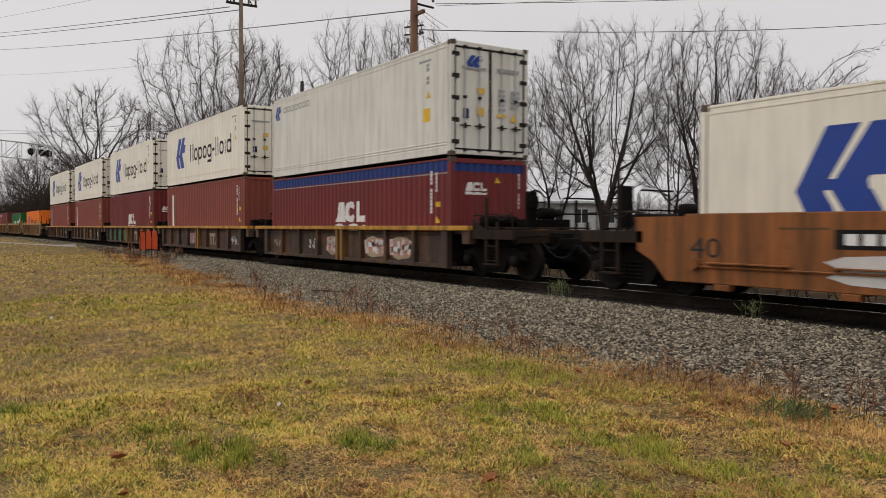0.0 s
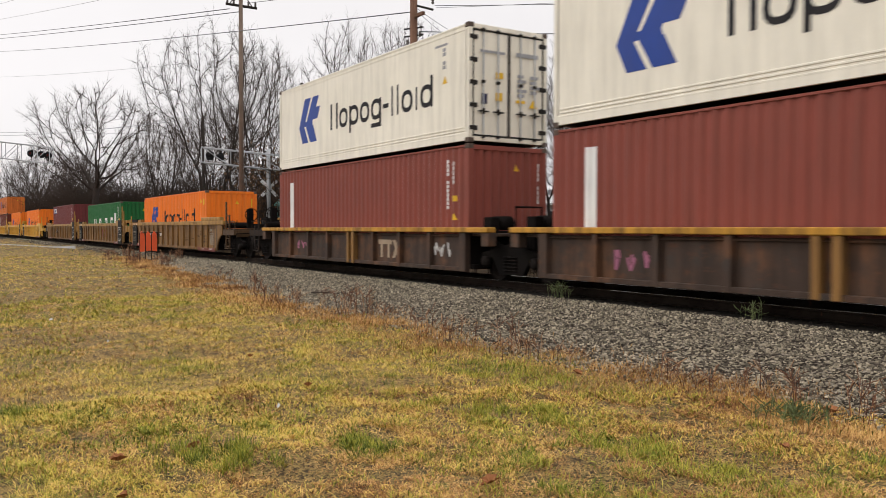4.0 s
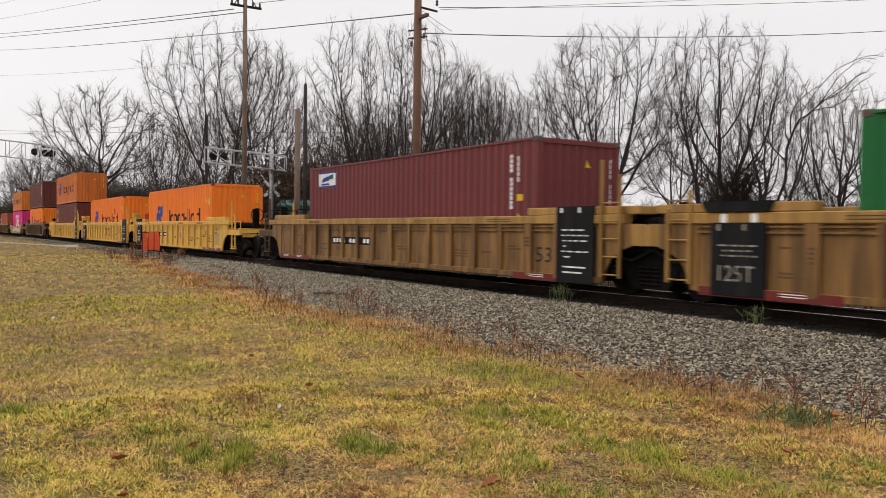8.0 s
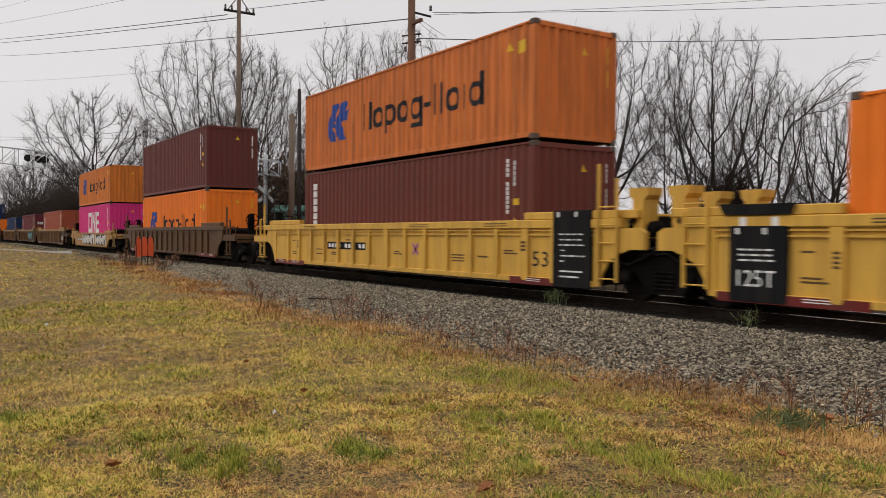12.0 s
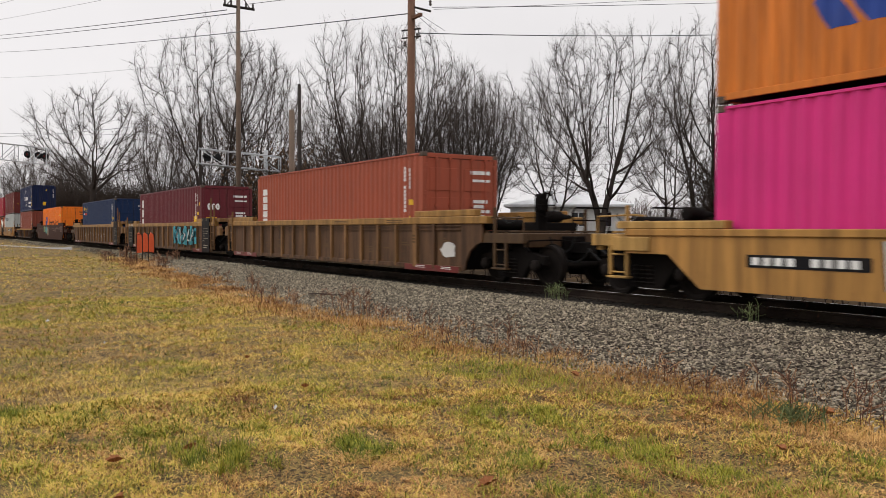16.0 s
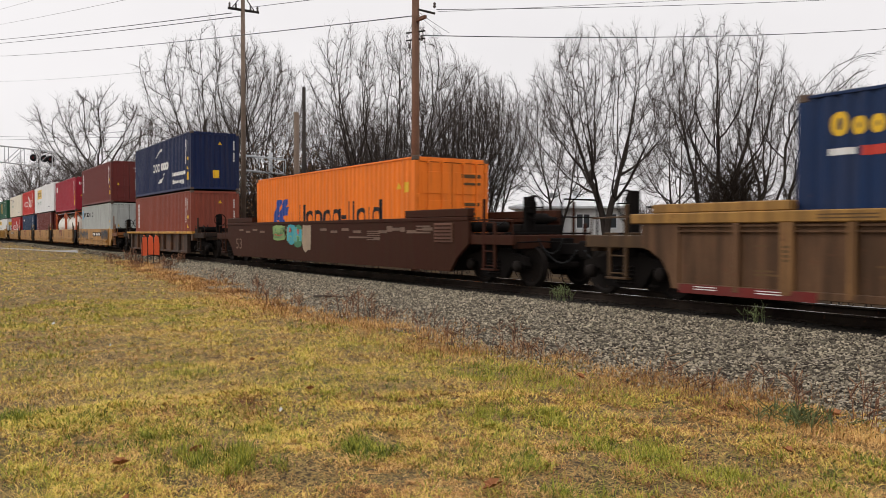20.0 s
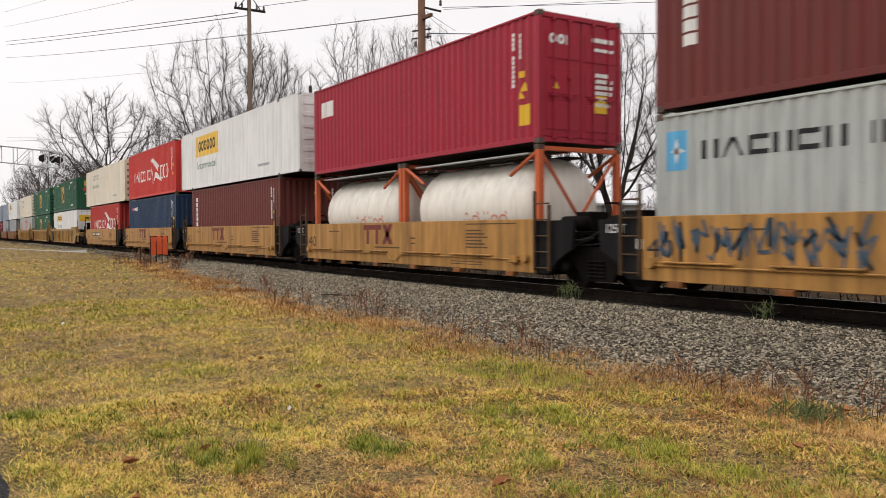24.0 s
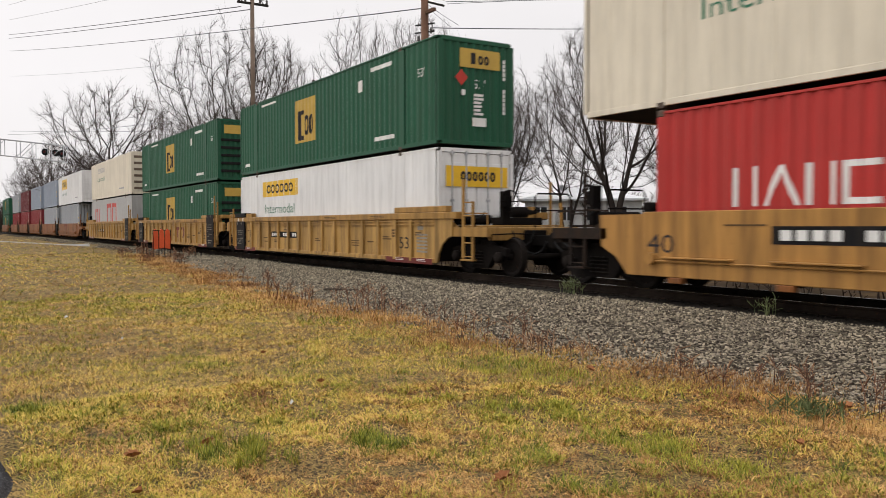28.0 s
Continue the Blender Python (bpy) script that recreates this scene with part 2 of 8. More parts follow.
def marked(polys, pts, const, axis, sign):
    """Paint that follows the corrugation, 4 mm proud."""
    g = Geo()
    for poly in polys:
        if pts is None:
            bands = [(min(p[0] for p in poly), max(p[0] for p in poly))]
        else:
            bands = [(p[0], q[0]) for p, q in zip(pts, pts[1:])]
        for lo, hi in bands:
            c = cut(list(poly), lo, hi)
            if len(c) < 3:
                continue
            vs = []
            for a, z in c:
                o = const + sign * ((depth_at(pts, a) if pts else 0.0) - 0.004)
                vs.append((a, o, z) if axis == "x" else (o, a, z))
            g.put(vs, [tuple(range(len(vs)))])
    return g


def rect(a0, a1, z0, z1):
    return [(a0, z0), (a1, z0), (a1, z1), (a0, z1)]


def ring(a0, a1, z0, z1, s):
    return [rect(a0, a0 + s, z0, z1), rect(a1 - s, a1, z0, z1), rect(a0 + s, a1 - s, z0, z0 + s), rect(a0 + s, a1 - s, z1 - s, z1)]


def hoop(a0, a1, z0, z1, s, n=14):
    """A rounded ring as a chain of quads."""
    ca, cz, ra, rz = (a0 + a1) / 2, (z0 + z1) / 2, (a1 - a0) / 2, (z1 - z0) / 2

    def at(t, k):
        c, d = math.cos(t), math.sin(t)
        c, d = math.copysign(abs(c) ** 0.8, c), math.copysign(abs(d) ** 0.8, d)
        return (ca + (ra - k) * c, cz + (rz - k) * d)
    return [[at(2 * math.pi * i / n, 0), at(2 * math.pi * (i + 1) / n, 0), at(2 * math.pi * (i + 1) / n, s), at(2 * math.pi * i / n, s)] for i in range(n)]


def blocks(code, a0, a1, z0, h, weight=0.17):
    """A word mark as plain shapes: T tall hoop, N pair of stems, V wedge, B slab, o low hoop, d/p/g hoops with a stem, l stem, - dash, space."""
    wide = {"T": 0.8, "N": 0.62, "V": 0.8, "B": 0.72, "o": 0.68, "d": 0.7, "p": 0.7, "g": 0.7, "l": 0.3, "-": 0.42, " ": 0.4, "i": 0.28}
    total = sum(wide[c] for c in code)
    k = (a1 - a0) / total
    out, a = [], a0
    for c in code:
        w = wide[c] * k
        p, q = a + 0.05 * k, a + w - 0.05 * k
        s = min(weight * h, (q - p) * 0.42)
        low = z0 + h * 0.74
        if c == "T":
            out += hoop(p, q, z0, z0 + h, s)
        elif c == "N":
            out += [rect(p, p + s, z0, z0 + h), rect(q - s, q, z0, z0 + h)]
        elif c == "V":
            m = (p + q) / 2
            out += [[(p, z0), (p + s, z0), (m + s / 2, z0 + h), (m - s / 2, z0 + h)], [(q - s, z0), (q, z0), (m + s / 2, z0 + h), (m - s / 2, z0 + h)]]
        elif c == "B":
            out += [rect(p, p + s, z0, z0 + h), rect(p + s, q, z0, z0 + s), rect(p + s, q, z0 + h - s, z0 + h)]
        elif c in "odpg":
            out += hoop(p, q, z0, low, s)
            if c == "d":
                out.append(rect(q - s, q, z0, z0 + h))
            if c == "p":
                out.append(rect(p, p + s, z0 - 0.26 * h, low))
            if c == "g":
                out += [rect(q - s, q, z0 - 0.26 * h, low), rect(p, q - s, z0 - 0.26 * h, z0 - 0.26 * h + s)]
        elif c in "li":
            m = (p + q) / 2
            out.append(rect(m - s / 2, m + s / 2, z0, z0 + h if c == "l" else low))
        elif c == "-":
            out.append(rect(p, q, z0 + 0.32 * h, z0 + 0.32 * h + s))
        a += w
    return out


def bars(a0, a1, z0, z1, n, rnd, gap=0.35):
    """Rows of small writing that cannot be read: plain bars."""
    out = []
    dz = (z1 - z0) / n
    for i in range(n):
        w = (a1 - a0) * rnd.uniform(0.6, 1.0)
        out.append(rect(a0, a0 + w, z0 + i * dz, z0 + (i + 1 - gap) * dz))
    return out


def column(a0, a1, z0, z1, n, skip=()):
    """A column of upright lettering as plain blocks."""
    dz = (z1 - z0) / n
    return [rect(a0, a1, z1 - (i + 0.82) * dz, z1 - i * dz) for i in range(n) if i not in skip]


def stripes_mark(x0, x1, z0, z1):
    """Two leaning double bars with a wing: the carrier's device as plain slanted shapes."""
    w, h = x1 - x0, z1 - z0

    def s(pts):
        return [(x0 + a * w, z0 + b * h) for a, b in pts]
    return [s([(0.0, 0.37), (0.25, 0.37), (0.58, 1.0), (0.28, 1.0)]), s([(0.33, 0.42), (0.62, 0.42), (0.95, 1.0), (0.66, 1.0)]), s([(0.6, 0.5), (0.88, 0.5), (1.0, 0.76), (0.74, 0.76)]),
            s([(0.22, 0.37), (0.66, 0.37), (0.64, 0.48), (0.29, 0.48)]), s([(0.0, 0.37), (0.26, 0.37), (0.45, 0.0), (0.16, 0.0)]), s([(0.33, 0.37), (0.68, 0.37), (0.85, 0.0), (0.53, 0.0)])]


def owner_mark(x0, x1, z0, z1):
    """The car owner's mark as plain bars: a long bar on two stems and a pair of crossed strokes."""
    w, t = x1 - x0, (z1 - z0) * 0.26
    return [rect(x0, x0 + 0.62 * w, z1 - t, z1), rect(x0 + 0.1 * w, x0 + 0.2 * w, z0, z1 - t), rect(x0 + 0.42 * w, x0 + 0.52 * w, z0, z1 - t),
            [(x0 + 0.64 * w, z0), (x0 + 0.77 * w, z0), (x1, z1), (x1 - 0.13 * w, z1)], [(x1 - 0.13 * w, z0), (x1, z0), (x0 + 0.79 * w, z1), (x0 + 0.66 * w, z1)]]


def wave_mark(x0, x1, z0, h):
    """Heavy slanted slabs over a waved band."""
    w = x1 - x0
    out = [[(x0, z0), (x0 + 0.34 * w, z0), (x0 + 0.3 * w, z0 + h), (x0 + 0.14 * w, z0 + h)]] + hoop(x0 + 0.36 * w, x0 + 0.7 * w, z0 - 0.02 * h, z0 + h * 1.02, 0.3 * h)[1:-1]
    out += [rect(x0 + 0.72 * w, x0 + 0.84 * w, z0, z0 + h), rect(x0 + 0.84 * w, x1, z0, z0 + 0.3 * h)]
    n = 16
    low, top = z0 - 0.42 * h, z0 - 0.14 * h

    def sway(k):
        return 0.07 * h * math.sin(k * 2 * math.pi / 8)
    return out + [[(x0 + w * k / n, low), (x0 + w * (k + 1) / n, low), (x0 + w * (k + 1) / n, top + sway(k + 1)), (x0 + w * k / n, top + sway(k))] for k in range(n)]


def triangle(a, z, s):
    return [(a - s, z), (a + s, z), (a, z + 1.7 * s)]


class Box:
    """One container under construction; local x along the train, -y is the side towards the stand."""

    def __init__(self, name, label, body, length, height, group="containers on the train"):
        self.root = thing(name, label, "container", group)
        self.body, self.L, self.H = body, length, height
        self.hx, self.hy = length / 2, CONT_W / 2
        self.pts = None
        self.end_pts = None
        self.face = -self.hy

    def skeleton_frame(self, rail=0.12, post=0.15, mat=None, casting=CASTING, castings_at=None):
        m, hx, hy, H = mat or self.body, self.hx, self.hy, self.H
        for sx in (-1, 1):
            for sy in (-1, 1):
                g = Geo()
                x0, x1 = sorted((sx * hx, sx * (hx - post)))
                y0, y1 = sorted((sy * hy, sy * (hy - 0.11)))
                g.box(x0, x1, y0, y1, 0.12, H - 0.12, 0.008)
                part("corner_post", g, m, self.root)
        for sy in (-1, 1):
            for nm, z0, z1 in (("bottom_rail", 0.035, rail + 0.04), ("top_rail", H - 0.085, H - 0.025)):
                y0, y1 = sorted((sy * (hy - 0.002), sy * (hy - 0.06)))
                part(nm, Geo().box(-hx + post, hx - post, y0, y1, z0 + 0.012, z1, 0.006), m, self.root)
        for sx in (-1, 1):
            for nm, z0, z1 in (("end_sill", 0.045, 0.15), ("end_header", H - 0.14, H - 0.025)):
                x0, x1 = sorted((sx * (hx - 0.003), sx * (hx - 0.09)))
                part(nm, Geo().box(x0, x1, -hy + 0.11, hy - 0.11, z0, z1, 0.006), m, self.root)
        cx = castings_at or hx
        for sx in (-1, 1):
            for sy in (-1, 1):
                for z0 in (0.0, H - 0.118):
                    x1, y1 = sx * (cx + 0.003), sy * (hy + 0.003)
                    xs, ys = sorted((x1, x1 - sx * 0.178)), sorted((y1, y1 - sy * 0.162))
                    part("corner_casting", Geo().box(*xs, *ys, z0, z0 + 0.118, 0.01), casting, self.root)
        part("floor", Geo().box(-hx + 0.1, hx - 0.1, -hy + 0.06, hy - 0.06, 0.06, 0.15), DARKSTEEL, self.root)
        roof = Geo()
        p = wave(-hx + 0.1, hx - 0.1, 0.4, 0.02)
        roof.put([(a, y, H - 0.012 - d) for a, d in p for y in (-hy + 0.05, hy - 0.05)],
                 [(2 * i, 2 * i + 2, 2 * i + 3, 2 * i + 1) for i in range(len(p) - 1)])
        part("roof", roof, m, self.root)

    def sides(self, corrugated=True, inset=0.012, period=0.278, deep=DEEP):
        hx, hy, H = self.hx, self.hy, self.H
        self.pts = wave(-hx + 0.15, hx - 0.15, period, deep) if corrugated else None
        pts = self.pts or [(-hx + 0.15, 0.0), (hx - 0.15, 0.0)]
        for sy in (-1, 1):
            part("side_panel", sheet(Geo(), pts, 0.15, H - 0.06, sy * (hy - inset), "x", -sy), self.body, self.root)
        self.face = -(hy - inset)

    def wall(self, sx, corrugated=True, mat=None):
        pts = wave(-self.hy + 0.11, self.hy - 0.11, 0.25, 0.045) if corrugated else [(-self.hy + 0.11, 0), (self.hy - 0.11, 0)]
        part("end_wall", sheet(Geo(), pts, 0.14, self.H - 0.13, sx * (self.hx - 0.012), "y", -sx), mat or self.body, self.root)
        if sx > 0:
            self.end_pts, self.end_face = pts, self.hx - 0.012

    def doors(self, sx, mat=None, reefer=False, rods=STEEL):
        m, hx, hy, H = mat or self.body, self.hx, self.hy, self.H
        x = sx * (hx - 0.02)
        self.end_pts, self.end_face = None, hx - 0.02
        part("door_seal", Geo().box(*sorted((x - sx * 0.06, x - sx * 0.05)), -hy + 0.11, hy - 0.11, 0.14, H - 0.13), SEAL, self.root)
        for sy in (-1, 1):
            y0, y1 = sorted((sy * 0.012, sy * (hy - 0.125)))
            leaf = Geo()
            xs = sorted((x, x - sx * 0.045))
            leaf.box(*xs, y0, y1, 0.165, H - 0.155, 0.006)
            door = part("door", leaf, m, self.root)
            if not reefer:
                for k in range(3):
                    z0 = 0.32 + k * (H - 0.55) / 3
                    zs = sorted((x + sx * 0.002, x + sx * 0.018))
                    part("door_rib", Geo().box(*zs, y0 + 0.1, y1 - 0.1, z0, z0 + (H - 0.55) / 3 - 0.18, 0.007), m, door)
            else:
                g = Geo()
                zs = sorted((x + sx * 0.001, x + sx * 0.012))
                for a0, a1, b0, b1 in ((y0, y1, 0.165, 0.2), (y0, y1, H - 0.19, H - 0.155), (y0, y0 + 0.03, 0.2, H - 0.19), (y1 - 0.03, y1, 0.2, H - 0.19)):
                    g.box(*zs, a0, a1, b0, b1)
                part("gasket", g, SEAL, door)
            for f in (0.3, 0.72):
                ry = sy * (0.06 + f * (hy - 0.25)) if f < 0.5 else sy * (hy - 0.42)
                rx = x + sx * 0.035
                part("lock_rod", Geo().tube((rx, ry, 0.1), (rx, ry, H - 0.09), 0.019, n=6), rods, door)
                hz = 0.75 if reefer else 1.05
                part("door_handle", Geo().box(*sorted((rx, rx + sx * 0.03)), ry - 0.16, ry + 0.16, hz, hz + 0.035, 0.006).box(
                    *sorted((rx - sx * 0.01, rx + sx * 0.035)), ry - 0.035, ry + 0.035, hz - 0.05, hz + 0.09, 0.006), rods if not reefer else DARKSTEEL, door)
                for z in (0.12, H - 0.2, H * 0.5):
                    part("rod_keeper", Geo().box(*sorted((rx - sx * 0.02, rx + sx * 0.028)), ry - 0.05, ry + 0.05, z, z + 0.075, 0.005), DARKSTEEL if reefer else rods, door)
            for k in range(5 if reefer else 4):
                z = 0.3 + k * (H - 0.7) / (4 if reefer else 3)
                w = 0.24 if reefer else 0.12
                part("hinge", Geo().box(*sorted((x - sx * 0.01, x + sx * 0.024)), *sorted((sy * (hy - 0.02), sy * (hy - 0.02 - w))), z, z + 0.11, 0.006),
                     DARKSTEEL if reefer else m, door)

    def mark(self, polys, mat, name="marking", label=""):
        part(name, marked(polys, self.pts, self.face, "x", 1), mat, self.root, label)

    def end_mark(self, polys, mat, name="marking", label=""):
        x = self.end_face + (0.03 if self.end_pts is None else 0)
        g = marked(polys, self.end_pts, x, "y", -1)
        part(name, g, mat, self.root, label)

    def words(self, text, x, z, h, mat, width=None):
        part("lettering", moved(lettering(text, h, width), x, self.face - 0.006, z), mat, self.root, "the word " + text if text.isalpha() else "")

    def end_words(self, text, y, z, h, mat):
        g = lettering(text, h)
        g.v = [(self.end_face + 0.006, y + a, z + c) for a, _, c in g.v]
        part("lettering", g, mat, self.root)


def small_print(b, rnd, mat=WHITE_MARK, warn=True):
    """The number column and warning triangle by the leading corner post (bars only)."""
    hx, H = b.hx, b.H
    b.mark(column(hx - 0.97, hx - 0.89, H * 0.45, H * 0.88, 12, (4,)), mat)
    b.mark(column(hx - 0.72, hx - 0.64, H * 0.66, H * 0.86, 5), mat)
    if warn:
        b.mark([triangle(hx - 0.66, H * 0.36, 0.11), rect(hx - 0.77, hx - 0.55, H * 0.52, H * 0.57)], YELLOW_MARK, "warning_label")


def dry_box(label, rgb, tag, H=2.896, L=12.192, end="wall", dirt=0.35, rust=0.12, seed=1, print_mat=WHITE_MARK, warn=True, cast=CASTING, prints=True):
    b = Box("shipping_container", label, paint("paint_" + tag, rgb, dirt, rust), L, H)
    b.skeleton_frame(casting=cast)
    b.sides()
    b.wall(-1)
    if end == "doors":
        b.doors(1, rods=b.body)
    else:
        b.wall(1)
    rnd = random.Random(seed)
    if prints:
        small_print(b, rnd, print_mat, warn)
    if end == "doors":
        b.end_mark([rect(0.3, 0.95, H - 0.55, H - 0.45), rect(0.35, 0.95, H - 0.75, H - 0.68), *bars(0.4, 0.95, 0.9, 1.7, 6, rnd)], print_mat)
        b.end_mark([triangle(-0.75, H * 0.42, 0.09)], YELLOW_MARK, "warning_label")
    else:
        b.end_mark([triangle(0.25, H - 0.62, 0.1)], YELLOW_MARK, "warning_label")
        b.end_mark(column(hy_in() - 0.2, hy_in() - 0.12, H * 0.5, H * 0.86, 9, (4,)), print_mat)
    return b


def hy_in():
    return CONT_W / 2 - 0.1


def reefer_box(label, rgb, tag, seed=1, dirt=0.22):
    b = Box("refrigerated_container", label, paint("paint_" + tag, rgb, dirt, 0.03, 0.4), 12.192, 2.896)
    b.skeleton_frame(rail=0.2, post=0.12)
    b.sides(False)
    b.wall(-1, False)
    b.doors(1, reefer=True, rods=STEEL)
    for k in range(3):
        z = 0.2 + 0.075 * k
        part("side_rib", Geo().box(-b.hx + 0.2, b.hx - 0.2, b.face - 0.012, b.face + 0.01, z, z + 0.04, 0.006), b.body, b.root)
    part("top_trim", Geo().box(-b.hx + 0.13, b.hx - 0.13, b.face - 0.008, b.face + 0.01, 2.72, 2.745), b.body, b.root)
    rnd = random.Random(seed)
    b.mark(column(4.92, 5.06, 1.9, 2.45, 5, (2,)) + [rect(4.55, 5.15, 2.5, 2.56)], GREY_MARK)
    b.mark([triangle(5.02, 1.55, 0.12)], YELLOW_MARK, "warning_label")
    b.end_mark([rect(-0.9, -0.15, 2.2, 2.26), rect(0.2, 0.9, 2.2, 2.3), *bars(0.25, 0.55, 1.2, 1.8, 5, rnd), *bars(0.65, 0.95, 1.3, 1.8, 4, rnd)], GREY_MARK)
    b.end_mark([rect(-0.85, -0.68, 0.95, 1.2)], NAVY_MARK, "placard")
    b.end_mark([rect(-0.42, -0.2, 1.6, 1.75), rect(-0.42, -0.22, 1.05, 1.25), rect(0.2, 0.5, 1.05, 1.12), triangle(0.75, 0.95, 0.13)], YELLOW_MARK, "warning_label")
    return b


def liner_white(seed):
    b = reefer_box("cream-white refrigerated shipping container, blue device on the side", (0.78, 0.735, 0.62), "cream", seed)
    b.mark(stripes_mark(-4.3, -2.55, 0.82, 2.32), BLUE_MARK, "carrier_device", "blue slanted device")
    b.mark(blocks("Nopog-lloid", -1.8, 4.5, 1.06, 0.82, 0.15), BLACK_MARK, "word_mark", "dark word mark as plain blocks")
    return b


def liner_orange(tag, end="wall", seed=1, worn=0.3, rgb=(0.80, 0.19, 0.018), H=2.896):
    b = dry_box("orange corrugated shipping container with a dark word mark", rgb, "orange_" + tag, end=end, H=H, dirt=worn, rust=0.06, seed=seed, print_mat=BROWN_INK if end == "doors" else YELLOW_MARK, prints=False)
    b.mark(stripes_mark(-4.4, -2.8, 0.85, 2.02), BLUE_MARK, "carrier_device", "blue slanted device")
    b.mark(blocks("Nopog-lloid", -1.95, 4.25, 0.98, 0.8, 0.16), BLACK_MARK, "word_mark", "dark word mark as plain blocks")
    b.mark([rect(5.5, 5.76, 1.92, 2.2), triangle(5.2, 2.02, 0.11)], YELLOW_MARK, "warning_label")
    return b


def brown_box(seed, strip=False, rgb=(0.23, 0.06, 0.043), tag="brown", upright=True, **k):
    b = dry_box("red-brown corrugated shipping container", rgb, tag, seed=seed, **k)
    if strip:
        b.mark([rect(-5.15, -4.8, 0.85, 2.45)], WHITE_MARK, "side_strip", "white upright strip")
    elif upright:
        b.mark(column(-5.5, -5.2, 1.05, 2.5, 6), WHITE_MARK, "upright_lettering")
    return b


def maroon_line(seed, H=2.591, band=False):
    b = dry_box("maroon corrugated shipping container " + ("with a blue band and white word mark" if band else "with a white word mark"), (0.16, 0.026, 0.026),
                "maroon_band" if band else "maroon", H=H, seed=seed)
    b.mark(wave_mark(-0.62, 1.38, 0.98, 0.62), WHITE_MARK, "word_mark")
    b.end_mark(wave_mark(-0.75, -0.1, 1.75, 0.22), WHITE_MARK, "word_mark")
    if band:
        blue = paint("paint_band_blue", (0.018, 0.04, 0.17), 0.25, 0.05)
        b.mark([rect(-6.0, 6.0, 2.24, 2.56)], blue, "blue_band", "dark blue band")
        b.mark([rect(-6.0, 6.0, 2.18, 2.21)], GREY_MARK, "pinstripe")
        b.end_mark([rect(-1.1, 1.1, 2.24, 2.5)], blue, "blue_band", "dark blue band")
    return b


def long_box(label, rgb, tag, smooth=True, end="wall", seed=1, dirt=0.25):
    """A 53-foot domestic container, its castings at the 40-foot posts."""
    b = Box("domestic_container", label, paint("paint_" + tag, rgb, dirt, 0.05), 16.154, 2.896)
    b.skeleton_frame(post=0.1, castings_at=6.096)
    b.sides(not smooth, 0.012, 0.32, 0.03)
    b.wall(-1, not smooth)
    if end == "doors":
        b.doors(1)
    else:
        b.wall(1, not smooth)
        b.end_pts = None
        b.end_face += -0.02
    for sx in (-1, 1):
        for sy in (-1, 1):
            y0, y1 = sorted((sy * (b.hy + 0.004), sy * (b.hy - 0.05)))
            part("lifting_post", Geo().box(sx * 6.096 - 0.16, sx * 6.096 + 0.16, y0, y1, 0.1, 2.79, 0.01), b.body, b.root)
    if smooth:
        for k in range(-12, 13):
            if abs(k * 0.61 - 6.1) > 0.25 and abs(k * 0.61 + 6.1) > 0.25:
                part("panel_seam", Geo().box(k * 0.61 - 0.018, k * 0.61 + 0.018, b.face - 0.006, b.face + 0.004, 0.18, 2.82, 0.003), b.body, b.root)
    return b


def haul_white(cream, seed, sign_dark=False, end="ribs"):
    rgb = (0.66, 0.60, 0.48) if cream else (0.70, 0.70, 0.69)
    b = long_box(("cream" if cream else "white") + " 53-foot domestic container with a yellow sign", rgb, "haul_cream" if cream else "haul_white", end="doors" if end == "doors" else "wall", seed=seed)
    if not cream or end == "doors":
        b.mark([rect(-5.35, -1.65, 1.95 if end == "doors" else 1.55, 2.55)], YELLOW_MARK, "sign", "yellow sign")
        b.face -= 0.003
        b.mark(blocks("l T TTTT" if False else "TTTTTT", -4.9, -2.1, 2.08 if end == "doors" else 1.8, 0.34 if end == "doors" else 0.5, 0.22), BLACK_MARK, "word_mark")
        b.face += 0.003
    else:
        b.mark(blocks("TTTTTT", -4.8, -2.0, 2.02, 0.42, 0.2), GREY_MARK, "word_mark")
    zz = 1.3 if end == "doors" else (1.4 if cream else 0.95)
    b.words("Intermodal", -5.1, zz, 0.36, GREEN_MARK, 3.1)
    b.mark(bars(3.6, 5.5, 0.5, 0.66, 1, random.Random(seed)), GREY_MARK)
    if end == "doors":
        b.end_mark([rect(-1.0, 1.0, 1.85, 2.4)], YELLOW_MARK, "sign", "yellow sign on the doors")
        b.end_face += 0.004
        b.end_mark(blocks("TTTTTT", -0.55, 0.6, 2.0, 0.26, 0.24), BLACK_MARK, "word_mark")
    else:
        dark = paint("end_grime", (0.16, 0.12, 0.09), 0.5, 0.3)
        for k in range(6):
            z = 0.35 + k * 0.42
            part("end_rib", Geo().box(b.hx - 0.04, b.hx + 0.012, -1.05, 1.05, z, z + 0.16, 0.008), dark if cream else b.body, b.root)
    return b


